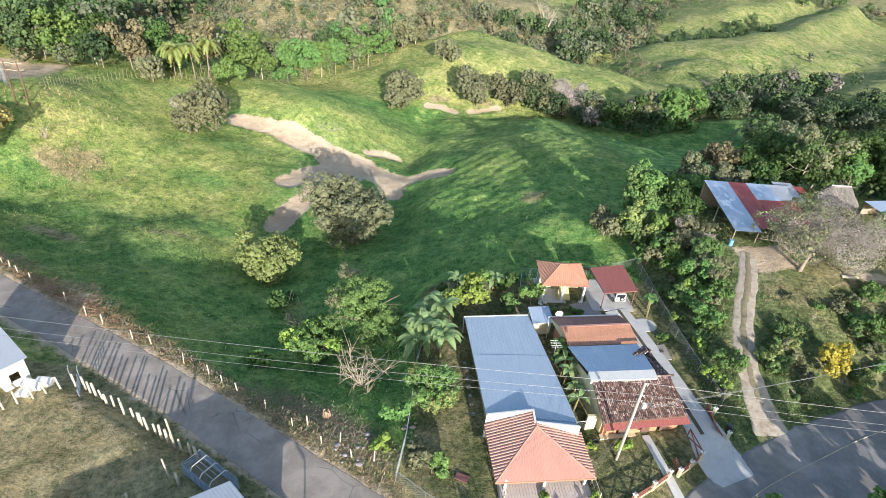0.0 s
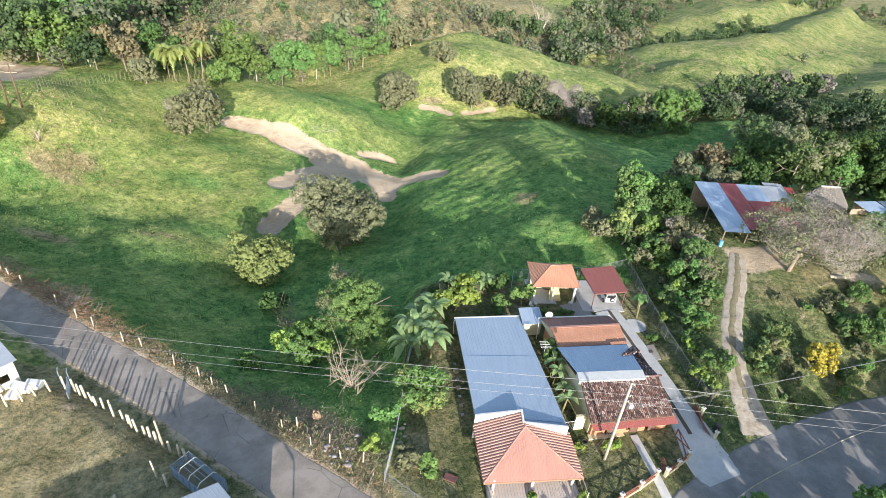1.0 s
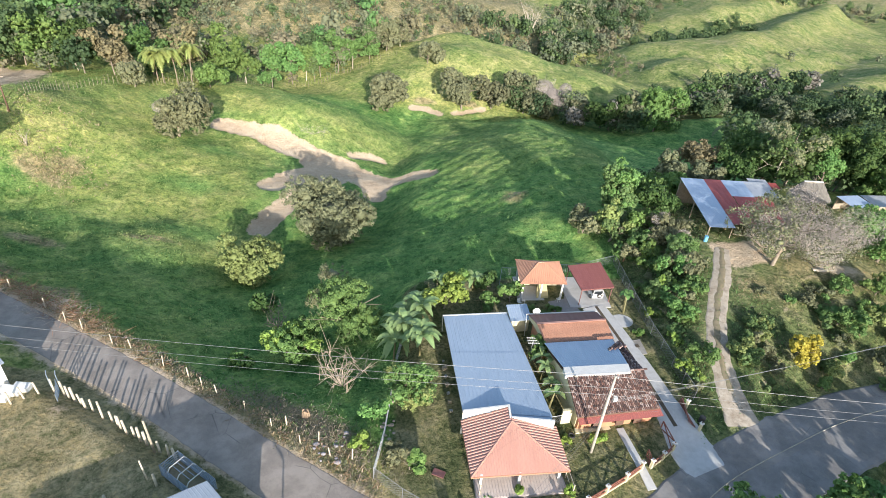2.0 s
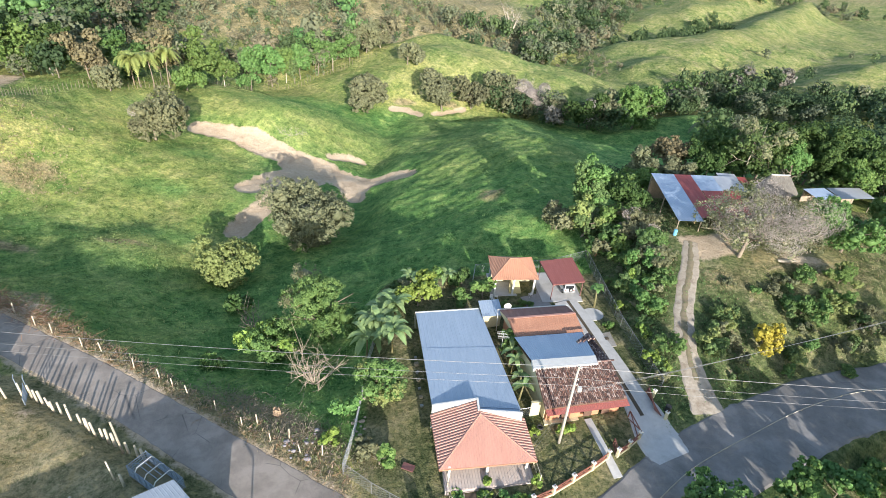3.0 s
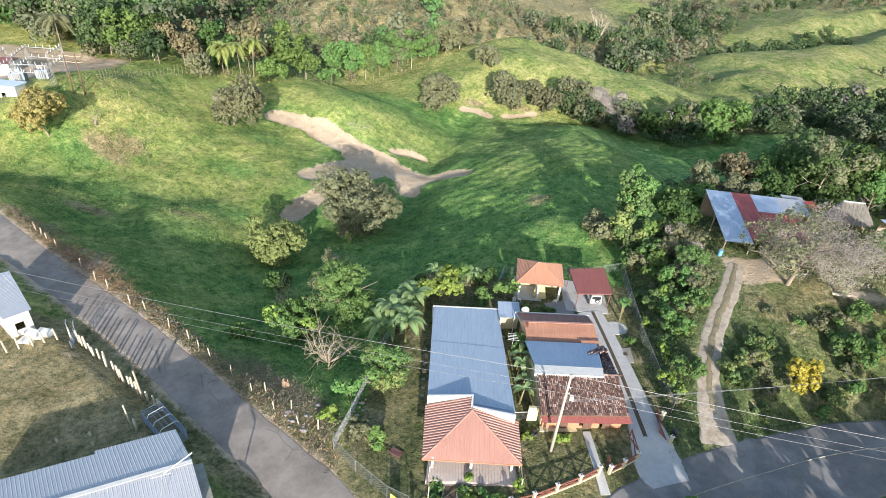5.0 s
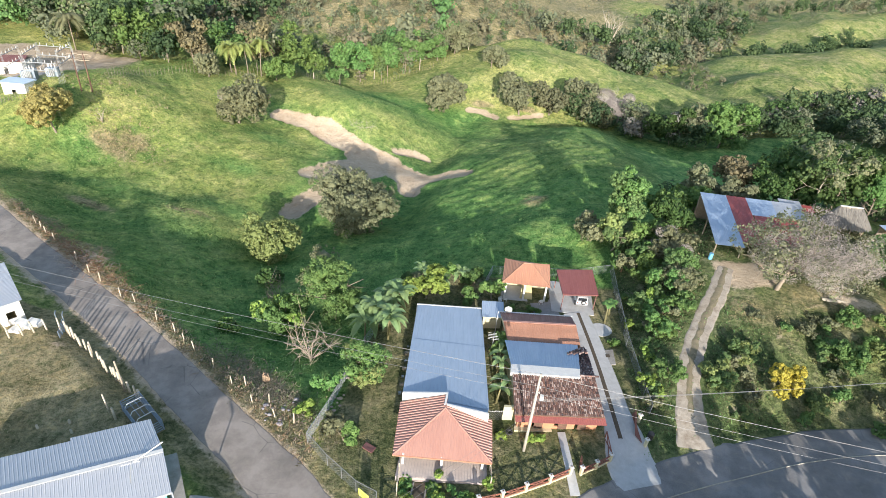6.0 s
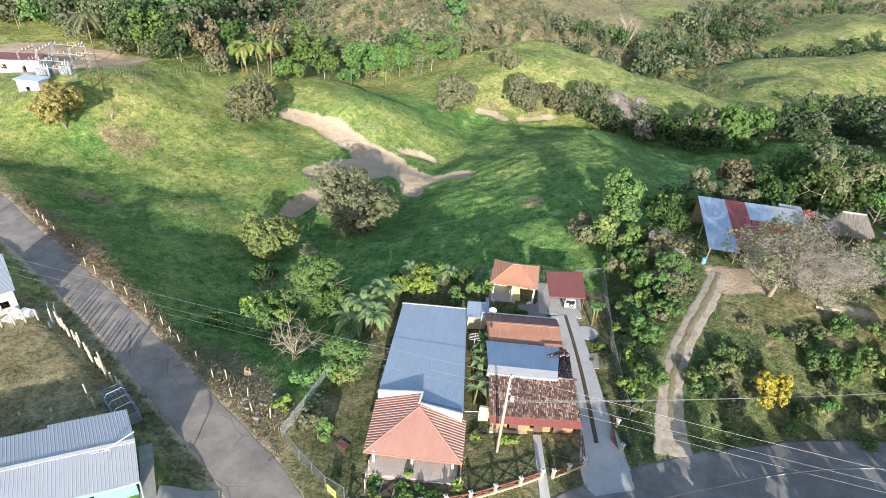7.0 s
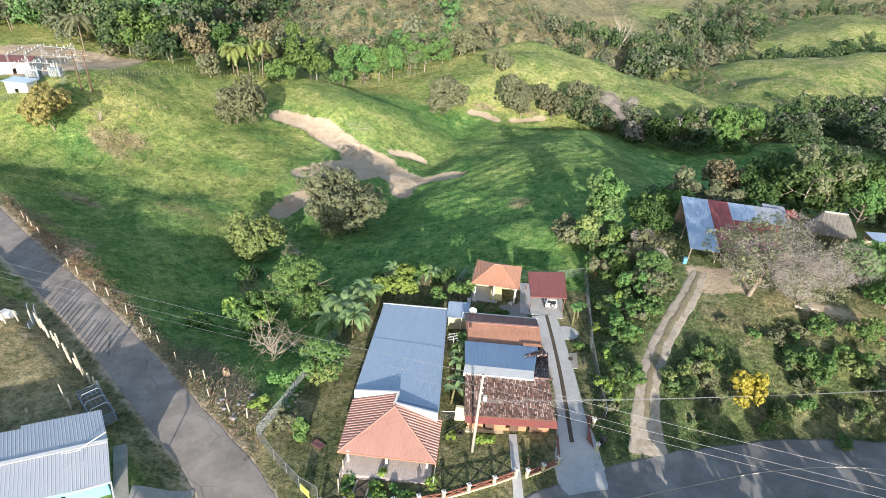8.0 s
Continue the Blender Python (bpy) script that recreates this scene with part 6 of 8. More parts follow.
# ---- sheds in the yard ----
def zinc_house():
    h = thing("zinc_house", "long house under pale corrugated zinc sheets", "house")
    along_x, along_y = -0.85, -0.527
    ne, ridge, front = Vector((-14.85, 28.35, 3.65)), Vector((-11.3, 25.0, 4.2)), Vector((-8.65, 21.8, 3.55))
    far = Vector((along_x, along_y, 0)) * 16
    step = Vector((along_x, along_y, 0)) * 6.6
    notch = (ridge - ne) * 0.09
    slope_roof("roof_sheet", h, ne + step, ne, [ridge + step, ridge], M_ZINC, 0.3, 0.014, 0.06, 0.02, 1.2)
    slope_roof("roof_sheet", h, ne + far + notch, ne + step + notch, [ridge + far, ridge + step], M_ZINC, 0.3, 0.014, 0.06, 0.02, 1.2)
    slope_roof("roof_sheet", h, front, front + far, [ridge, ridge + far], M_ZINC, 0.3, 0.014, 0.06, 0.02, 1.2)
    s = Shape()
    s.beam(ridge + Vector((0, 0, 0.06)), ridge + far + Vector((0, 0, 0.06)), 0.4, 0.05)
    part("ridge_cap", s, M_WHITE, h)
    c = [front + Vector((-1.0, 0.4, 0)), ridge + Vector((-0.5, 0.1, 0)), ne + Vector((-0.6, -0.6, 0)), ne + far + Vector((0, -0.6, 0)), front + far]
    wall_ring(h, [(p.x, p.y) for p in (c[0], c[2], c[3], c[4])], 0.3, 3.55, M_TURQUOISE, 0.15, [(0, 1.5, 2.5, 0, 2.1), (3, 11, 12.2, 0.9, 2.0), (3, 5, 6.2, 0.9, 2.0)])
    s = Shape()
    s.beam(front + Vector((0, 0, -0.05)), front + Vector((along_x, along_y, 0)) * 3.4 + Vector((0, -0.2, -0.02)), 0.12, 0.12)
    s.beam(front + Vector((0, 0, -0.05)), front + Vector((1.6, -1.6, -0.3)), 0.12, 0.12)
    s.beam(front + Vector((1.6, -1.6, -0.3)), front + Vector((1.6, -1.6, -3.2)), 0.12, 0.12)
    part("porch_frame", s, M_WHITE, h, "white porch frame")
    s = Shape()
    s.tube([(-12.8, 23.2, 4.6), (-11.0, 24.9, 5.6)], 0.06, 8)
    part("flue_pipe", s, M_WHITE, h, "white pipe above the roof")
    s = Shape()
    s.bar((-12.0, 21.5, 4.3), (-12.2, 22.4, 5.9), 0.03)
    s.bar((-12.9, 22.0, 5.6), (-11.6, 22.7, 5.7), 0.02)
    part("antenna", s, M_GREYMETAL, h)
    s = Shape()
    s.prism([(-8.3, 20.6), (-6.9, 21.0), (-12.0, 27.2), (-12.9, 26.6)], 0.3, 0.95)
    tagged(part("side_slab", s, M_OLDCONCRETE, h), "")


zinc_house()
ribbon("yard_apron", [(-3.4, 24.3, 0), (-5.2, 23.6, 0), (-8.0, 22.4, 0)], 1.0, M_OLDCONCRETE, "concrete apron beside the zinc house", lift=0.1, spacing=0.5)


def white_house():
    h = thing("white_house", "small white house with a pale metal roof", "house")
    a, b, c, d = (-39.5, 40.9, 4.1), (-41.0, 38.6, 4.15), (-50.5, 44.0, 4.3), (-47.5, 47.0, 4.2)
    slope_roof("roof_sheet", h, a, d, [b, c], M_ZINC, 0.3, 0.02, 0.07, 0.02, 1.0)
    wall_ring(h, [(-41.4, 39.0), (-40.0, 40.9), (-47.7, 46.6), (-50.0, 44.1)], 0.7, 4.05, M_WHITE, 0.15, [(0, 0.7, 1.6, 1.0, 2.0)])
    for k, (x, y, w) in enumerate(((-38.9, 39.8, 1.1), (-38.2, 40.4, 0.9), (-39.4, 38.9, 0.8))):
        s = Shape()
        s.prism([(x - w, y - 0.5), (x + w * 0.6, y - 0.4), (x + w * 0.6, y + 0.5), (x - w, y + 0.4)], 0.8, [1.9 - 0.3 * k, 1.3, 1.4, 1.9 - 0.3 * k])
        tagged(part("stacked_sheet", s, M_WHITE), "white sheets stacked against the house", "stacked sheets", "stacked white sheets")


white_house()


def cattle_gate():
    g = thing("cattle_gate", "blue-grey tubular metal gate standing open", "gate", at=(-35.4, 41.2, hz(-35.4, 41.2)))
    d = Vector((0.55, -0.95, 0)).normalized() * 2.4
    for k in range(6):
        s = Shape()
        s.bar((0, 0, 0.2 + 0.28 * k), tuple(d + Vector((0, 0, 0.2 + 0.28 * k))), 0.035)
        part("bar", s, M_STEELBLUE, g)
    for u in (0, 0.5, 1):
        s = Shape()
        s.bar(tuple(d * u + Vector((0, 0, 0))), tuple(d * u + Vector((0, 0, 1.75))), 0.045)
        part("upright", s, M_STEELBLUE, g)
    for dx in (-0.9, 0.05):
        s = Shape()
        s.tube([(dx, 0.2, 0), (dx, 0.2, 2.2), (dx - 0.2, 0.6, 2.4)], 0.05, 6)
        part("frame_post", s, M_STEELBLUE, g)


cattle_gate()


def trailer():
    x, y = -17.5, 30.2
    t = thing("livestock_trailer", "blue-grey metal livestock trailer with barred sides", "trailer", at=(x, y, 0.1))
    t.rotation_euler = (0, 0, radians(-33))
    s = Shape()
    s.box((0, 0, 0.6), (5.2, 1.9, 0.1))
    part("bed", s, M_TRACKSOIL, t, "dark dirty floor")
    for side in (-0.95, 0.95):
        for k in range(6):
            s = Shape()
            s.beam((-2.6, side, 0.72 + 0.26 * k), (2.6, side, 0.72 + 0.26 * k), 0.05, 0.09)
            part("side_bar", s, M_STEELBLUE, t)
        for k in range(7):
            s = Shape()
            s.beam((-2.58 + 0.86 * k, side, 0.6), (-2.58 + 0.86 * k, side, 2.1), 0.07, 0.07)
            part("upright", s, M_STEELBLUE, t)
    for end in (-2.58, 2.58):
        for k in range(5):
            s = Shape()
            s.beam((end, -0.95, 0.8 + 0.3 * k), (end, 0.95, 0.8 + 0.3 * k), 0.06, 0.08)
            part("end_bar", s, M_STEELBLUE, t)
    for at in (-1.3, 0.0, 1.3):
        s = Shape()
        s.tube([(at, -0.95, 2.08), (at, -0.7, 2.45), (at, 0.7, 2.45), (at, 0.95, 2.08)], 0.045, 7)
        part("hoop", s, M_PALESTEEL, t, "pale steel hoop")
    for off in (-0.45, 0.0, 0.45):
        s = Shape()
        s.beam((-1.3, off, 2.45), (1.3, off, 2.45), 0.05, 0.05)
        part("roof_bar", s, M_STEELBLUE, t)
    for wx in (0.75, 1.6):
        for wy in (-1.08, 1.08):
            s = Shape()
            s.tube([(wx, wy - 0.11, 0.36), (wx, wy + 0.11, 0.36)], 0.37, 16)
            w = part("wheel", s, M_DARK, t, "black tyre")
            s = Shape()
            s.tube([(wx, wy - 0.13, 0.36), (wx, wy + 0.13, 0.36)], 0.2, 12)
            part("rim", s, M_WHITE, w)
    s = Shape()
    s.tube([(-2.6, 0.6, 0.55), (-3.7, 0, 0.5), (-2.6, -0.6, 0.55)], 0.05, 6)
    part("drawbar", s, M_STEELBLUE, t)


trailer()


# ---- electric substation on the rise ----
slab("substation_yard", [(-84.5, 103.5), (-84.0, 114.5), (-97, 124), (-112, 121), (-110, 110), (-98, 100.5)], 0.12, M_GRAVEL, "grey gravel yard of the substation", drop=1.5)


def gantry(x0, y0, x1, y1, tall):
    g = thing("gantry", "pale steel switchyard gantry", "gantry", "switchyard gantries")
    z = max(hz(x0, y0), hz(x1, y1))
    for x, y in ((x0, y0), (x1, y1)):
        for dx, dy in ((-0.22, -0.22), (0.22, -0.22), (0.22, 0.22), (-0.22, 0.22)):
            s = Shape()
            s.bar((x + dx, y + dy, z - 1), (x + dx * 0.4, y + dy * 0.4, z + tall), 0.03, 4)
            part("leg", s, M_GREYMETAL, g)
    for h in (tall - 0.6, tall * 0.55):
        for o in (-0.2, 0.2):
            s = Shape()
            s.beam((x0, y0 + o, z + h), (x1, y1 + o, z + h), 0.06, 0.07)
            part("beam", s, M_GREYMETAL, g)
        for k in range(5):
            s = Shape()
            u = (k + 0.5) / 5
            px, py = x0 + (x1 - x0) * u, y0 + (y1 - y0) * u
            s.tube([(px, py, z + h + 0.05), (px, py, z + h + 0.7)], [0.09, 0.06], 7)
            part("insulator", s, M_PALESTEEL, g)


for a, b, c, d in ((-87.5, 108, -90.5, 116), (-95, 106.5, -99, 115), (-104, 110, -107, 118)):
    gantry(a, b, c, d, 7.0)
gantry(-91.0, 116.5, -99.0, 115.5, 6.2)
gantry(-88, 107.5, -95, 106.0, 5.0)
for x, y, w, d, h in ((-92.5, 111, 2.4, 1.6, 2.0), (-98, 110.5, 2.2, 1.8, 2.2), (-101.5, 113, 2.4, 1.6, 1.8), (-95.5, 113.5, 1.2, 1.2, 1.6)):
    z = hz(x, y)
    t = thing("transformer", "pale grey transformer with cooling fins", "transformer", "transformers", (x, y, z))
    s = Shape()
    s.box((0, 0, h / 2), (w, d, h), 20)
    part("tank", s, M_STEELBLUE, t)
    for k in range(5):
        s = Shape()
        s.box((-w / 2 + w * (k + 0.5) / 5, -d / 2 - 0.2, h / 2), (0.1, 0.35, h * 0.8))
        part("fin", s, M_PALESTEEL, t)
    for k in range(3):
        s = Shape()
        s.tube([(-w / 3 + w / 3 * k, 0, h), (-w / 3 + w / 3 * k, 0, h + 0.9)], [0.12, 0.06], 7)
        part("bushing", s, M_WHITE, t)
kiosk = thing("control_kiosk", "small white kiosk with a pale blue roof", "kiosk")
kz = hz(-94, 102.5)
wall_ring(kiosk, [(-97.2, 101.2), (-91.8, 101.6), (-92.0, 104.6), (-97.4, 104.2)], kz - 1, kz + 2.5, M_WHITE, 0.15, [(0, 2, 3, 0, 2.0)])
s = Shape()
s.prism([(-97.6, 100.8), (-91.4, 101.2), (-91.6, 105.0), (-97.8, 104.6)], kz + 2.5, [kz + 2.6, kz + 2.65, kz + 2.8, kz + 2.75])
part("roof", s, M_PALEBLUE, kiosk, "pale blue flat roof")
bld = thing("substation_building", "long white building with a red-brown metal roof", "building")
zz = hz(-120, 124)
wall_ring(bld, [(-130, 118), (-113.5, 124), (-115.5, 130), (-132, 124)], zz - 0.5, zz + 3.0, M_WHITE, 0.2, [(0, 3, 4.4, 1, 2.2), (0, 8, 9.4, 1, 2.2), (0, 13, 14, 0, 2.1)])
slope_roof("roof_slope", bld, (-131, 117.2, zz + 3), (-112.8, 123.8, zz + 3), [(-132.2, 121, zz + 4), (-114.2, 127.4, zz + 4)], M_BROWNRED, 0.4, 0.04, 0.1, 0.03)
slope_roof("roof_slope", bld, (-115.3, 130.8, zz + 3), (-133, 124.6, zz + 3), [(-114.2, 127.4, zz + 4), (-132.2, 121, zz + 4)], M_WHITE, 0.4, 0.04, 0.1, 0.03)
for x, y in ((-83.2, 107.5), (-81.7, 108.9)):
    p = utility_pole(x, y, 8.6, "dark wooden pole with cross-arms on the rise", M_DARKWOOD, False)
    for h in (8.2, 6.9):
        s = Shape()
        s.beam((-0.9, -0.5, h), (0.9, 0.5, h), 0.1, 0.12)
        part("cross_arm", s, M_WOOD, p)
for k in range(3):
    cable((-83.2 + 0.4 * k, 107.5, 14.6), (-70 + 1.0 * k, 42, 12), 1.5, 0.018)


def paling(points, gap, tall, label, group):
    """A row of rough stakes."""
    n = 0
    for a, b in zip(points, points[1:]):
        a, b = Vector(a), Vector(b)
        m = int((b - a).length / gap)
        for i in range(m):
            p = a.lerp(b, i / m)
            h = tall * rng0.uniform(0.75, 1.2)
            s = Shape()
            s.tube([(0, 0, -0.3), (rng0.uniform(-0.15, 0.15), rng0.uniform(-0.1, 0.1), h)], [0.055, 0.04], 5)
            ob = part("stake", s, M_BARK)
            ob.location = (p.x, p.y, float(fine_height(p.x, p.y)))
            tagged(ob, label, "stake", group)


paling([(-99, 97), (-90, 100.5), (-84, 104)], 0.7, 1.6, "rough wooden stake of the far pasture fence", "far pasture stakes")
paling([(-83, 117), (-84.6, 131), (-80, 144), (-66, 162), (-58, 180), (-53, 203)], 1.1, 2.0, "rough wooden stake along the edge of the woods", "far pasture stakes")
paling([(-50, 208), (-36, 214), (-28, 221), (-8, 232)], 1.2, 2.2, "rough wooden stake along the edge of the woods", "far pasture stakes")


# ---- plants ----
def tree(name, x, y, tall, spread, leaves, bark, label, seed, clumps=18, count=2600, size=0.42, low=0.35, flat=0.75, trunk=0.0, lean=(0, 0), category="tree", limbs=8, extra=None, puff=1.0, dense=True):
    """A tree: a tapered trunk with limbs under it and a crown of leaf clumps with gaps."""
    rng = np.random.default_rng(seed)
    g = float(fine_height(x, y))
    ob = thing(name, label, category, at=(x, y, g))
    crown_mid = tall * (low + 1) / 2
    half_high = tall * (1 - low) / 2
    r0 = trunk or max(0.06, 0.022 * tall)
    s = Shape()
    ends = branches(s, rng, (0, 0, 0), (lean[0] * 0.6, lean[1] * 0.6, tall * (low + 0.45 * (1 - low))), r0, limbs, spread * 0.75, 0.55)
    part("trunk", s, bark, ob, smooth_faces=True)
    n = max(5, int(clumps * 0.62))
    a = rng.random(n) * 2 * math.pi
    loose = 0.98 if category == "bush" else 0.84
    rad = np.sqrt(rng.random(n)) * loose
    h = rng.uniform(-0.75, 0.8, n) * np.sqrt(np.maximum(0.1, 1 - (rad / loose * 0.8) ** 2))
    lobes = np.stack([lean[0] + np.cos(a) * rad * spread, lean[1] + np.sin(a) * rad * spread, crown_mid + h * half_high], 1)
    radii = np.minimum(spread * rng.uniform(0.2, 0.42, n), half_high * 0.8) * puff
    k = min(len(ends), n // 2)
    lobes[:k] = lobes[:k] * 0.6 + ends[:k] * 0.4
    if leaves is L_GREY and extra:  # the bare twigs on one side, leaves on the other
        order = np.argsort(-lobes[:, 0] + rng.normal(size=n) * spread * 0.75)
        lobes, radii = lobes[order], radii[order]
    small = min(max(0.06 * spread + 0.16, 0.18), 0.66 if y < 110 else 0.9)
    for mat, share in ((leaves, extra[1] if extra else 1.0), (extra[0], 1 - extra[1]) if extra else (None, 0)):
        if not mat:
            continue
        first = mat is leaves
        cut = n if share == 1.0 else min(max(3, int(n * extra[1])), n - 2)
        pick, rad = (lobes[:cut], radii[:cut]) if first else (lobes[cut:], radii[cut:])
        if mat is L_GREY:
            leaf = leaf_cloud(rng, pick, rad, int(count * share * 3), size * 1.05, flat, aspect=0.09)
            part("crown", fold_mesh("crown", leaf, mat), mat, ob)
        else:
            leaf = crown_leaves(rng, pick, rad, small, int(count * share), size * 1.35)
            part("crown", foliage_mesh("crown", leaf, cores(rng, pick, rad * (1.0 if dense else 0.4), BALL), mat), mat, ob)
    return ob


tree("tree", -15.2, 95.5, 12.8, 9.2, L_OLIVE, M_BARK, "broad olive-green tree standing alone in the pasture", 1, 66, 26000, 0.25, 0.06, 0.75, 0.35, extra=(L_GREY, 0.94))
tree("bush", -26.8, 79.5, 8.4, 5.6, L_KHAKI, M_BARK, "dense rounded yellow-green tree in the hollow", 2, 30, 11000, 0.23, 0.02, 1.0, puff=0.95)
tree("tree", -7.4, 58.2, 11.6, 6.4, L_FRESH, M_BARK, "airy mid-green tree with pale limbs", 3, 34, 20000, 0.15, 0.1, 1.0, extra=(L_OLIVE, 0.9), puff=0.78)
tree("bush", -12.8, 54, 5.2, 4.2, L_BRIGHT, M_BARK, "bright green shrub in the hollow", 4, 22, 7000, 0.2, 0.05, 0.9, category="shrub", extra=(L_LIME, 0.75), puff=0.85)
tree("tree", 2.2, 42.6, 5.8, 3.6, L_FRESH, M_BARK, "feathery green tree by the mesh fence", 5, 28, 11000, 0.135, 0.05, 0.9, extra=(L_KHAKI, 0.8), puff=0.8)
tree("tree", 6.6, 58.8, 5.2, 2.8, L_LIME, M_BARK, "lime-green fruit tree behind the blue roof", 6, 16, 3000, 0.26, 0.15)
tree("bush", 12.6, 59.3, 2.6, 1.6, L_BRIGHT, M_BARK, "small round green shrub", 7, 8, 700, 0.3, 0.0, category="shrub")
tree("tree", 16.0, 60.2, 4.6, 1.9, L_MID, M_BARK, "green fruit tree by the pavilion", 8, 10, 1300, 0.32, 0.1)
tree("tree", 35.8, 79.5, 12.6, 3.6, L_FRESHDARK, M_BARK, "tall dense green tree by the barn", 9, 60, 15000, 0.22, 0.02, 1.1, extra=(L_FRESH, 0.62), puff=0.85)
tree("tree", 33.9, 74.4, 7.4, 3.0, L_FRESHDARK, M_BARK, "rounded green tree with pale leaf tufts by the fence", 13, 34, 8000, 0.22, 0.02, 1.0, extra=(L_KHAKI, 0.6), puff=0.8)
tree("bush", 34.9, 69.4, 4.6, 2.6, L_FRESH, M_BROWNBARK, "spiky green bush with reddish stems by the fence", 14, 24, 5000, 0.22, 0.0, 1.0, category="bush", extra=(L_OLIVE, 0.7), puff=0.75)
tree("bush", 42.3, 72.6, 3.4, 3.8, L_OLIVE, M_BARK, "sprawling grey-green bush beside the barn", 15, 34, 6500, 0.18, 0.0, 0.9, category="bush", extra=(L_GREY, 0.8), puff=0.7)
tree("tree", 53.6, 62.8, 10.2, 8.2, L_GREY, M_BARK, "spreading half-bare grey tree over the barn", 10, 66, 14000, 0.19, 0.16, 0.7, 0.28, lean=(2.8, 1.5), extra=(L_OLIVE, 0.62), puff=0.85, dense=False)
tree("bush", 50.6, 47.6, 4.2, 2.2, L_FLOWER, M_BARK, "shrub covered with bright yellow blossom", 11, 16, 4200, 0.17, 0.1, category="shrub")
tree("tree", -58, 130, 14.6, 7.4, L_OLIVE, M_BARK, "grey-olive tree on the far pasture", 12, 40, 9000, 0.34, 0.04, extra=(L_GREY, 0.94))


def bare_tree(name, x, y, tall, spread, label, seed, mat=None, limbs=11, twigs=5):
    """Leafless branches."""
    rng = np.random.default_rng(seed)
    ob = thing(name, label, "tree" if tall > 4 else "shrub", at=(x, y, float(fine_height(x, y))))
    for k in range(limbs):
        s = Shape()
        a = 2 * math.pi * k / limbs + rng.random()
        u = 0.35 + 0.65 * rng.random()
        tip = np.array([math.cos(a) * spread * u, math.sin(a) * spread * u, tall * (0.45 + 0.55 * rng.random())])
        mid = tip * [0.45, 0.45, 0.55] + rng.normal(size=3) * 0.12 * spread
        s.tube([(0, 0, -0.1), mid, tip], [0.011 * tall + 0.03, 0.008 * tall + 0.012, 0.015], 5)
        for _ in range(twigs):
            b = mid + (tip - mid) * rng.random()
            s.tube([b, b + rng.normal(size=3) * spread * 0.28 + [0, 0, 0.15 * tall]], [0.03, 0.012], 4)
        part("branch", s, mat or M_PALEBARK, ob)
    return ob


def broad_leaf_plant(name, x, y, tall, leaves, length, width, label, seed, mat, category="banana plant", stems=3, group=""):
    """Stems with long arching leaves, each leaf in two folded halves."""
    rng = np.random.default_rng(seed)
    ob = thing(name, label, category, group, at=(x, y, float(fine_height(x, y))))
    for k in range(stems):
        a = rng.random() * 6.28
        base = np.array([math.cos(a), math.sin(a), 0]) * (0.9 if stems > 1 else 0)
        top = base + [rng.normal() * 0.2, rng.normal() * 0.2, tall * rng.uniform(0.55, 0.8)]
        s = Shape()
        s.tube([base - [0, 0, 0.2], (base + top) / 2, top], [0.16, 0.13, 0.07], 8)
        part("stem", s, M_STEM, ob, smooth_faces=True)
        for j in range(leaves):
            b = 2.4 * j + rng.random()
            out = np.array([math.cos(b), math.sin(b), 0])
            side = np.array([-math.sin(b), math.cos(b), 0])
            up = rng.uniform(0.6, 1.45)
            ln = length * rng.uniform(0.75, 1.1)
            sh = Shape()
            n = 6
            for q in range(n + 1):
                u = q / n
                p = top + out * ln * (u * 0.95) + np.array([0, 0, ln * (up * u - 1.15 * u * u)])
                w = width * (0.25 + 1.9 * u * (1 - u) * 1.6) * (0.15 if q in (0, n) else 1)
                sh.v += [tuple(p - side * w + [0, 0, 0.16 * w]), tuple(p), tuple(p + side * w + [0, 0, 0.16 * w])]
                if q:
                    o = (q - 1) * 3
                    sh.f += [(o, o + 1, o + 4, o + 3), (o + 1, o + 2, o + 5, o + 4)]
            part("leaf", sh, mat, ob)
    return ob


def palm(x, y, tall, seed, label="coconut palm with yellow-green fronds", fronds=26, length=4.8, mat=None):
    rng = np.random.default_rng(seed)
    ob = thing("palm", label, "palm tree", "palms", at=(x, y, float(fine_height(x, y))))
    top = np.array([rng.normal() * 0.4, rng.normal() * 0.4, tall])
    s = Shape()
    s.tube([(0, 0, -0.3), top * [0.3, 0.3, 0.5], top], [0.2, 0.15, 0.12], 8)
    part("trunk", s, M_BARK, ob, smooth_faces=True)
    for j in range(fronds):
        b = 2.4 * j + rng.random()
        out, side = np.array([math.cos(b), math.sin(b), 0]), np.array([-math.sin(b), math.cos(b), 0])
        up = rng.uniform(0.1, 1.2)
        ln = length * rng.uniform(0.8, 1.1)
        sh = Shape()
        n = 20
        way = [top + out * ln * u * (0.98 - 0.15 * u) + np.array([0, 0, ln * (up * u - 1.05 * u * u)]) for u in [q / n for q in range(n + 1)]]
        for q, p in enumerate(way):
            w = 0.27 * ln * (1 - (q / n) ** 2 * 0.8)
            ahead = (way[min(q + 1, n)] - way[max(q - 1, 0)])
            ahead = ahead / np.linalg.norm(ahead)
            sh.v += [tuple(p)] + [tuple(p + side * sg * w + ahead * 0.6 * w + [0, 0, -0.35 * w]) for sg in (-1, 1)]
        for q in range(n):
            k = 3 * q
            sh.f += [(k, k + 3, k + 1), (k, k + 2, k + 3)]
        part("frond", sh, mat or L_PALM, ob)
    return ob


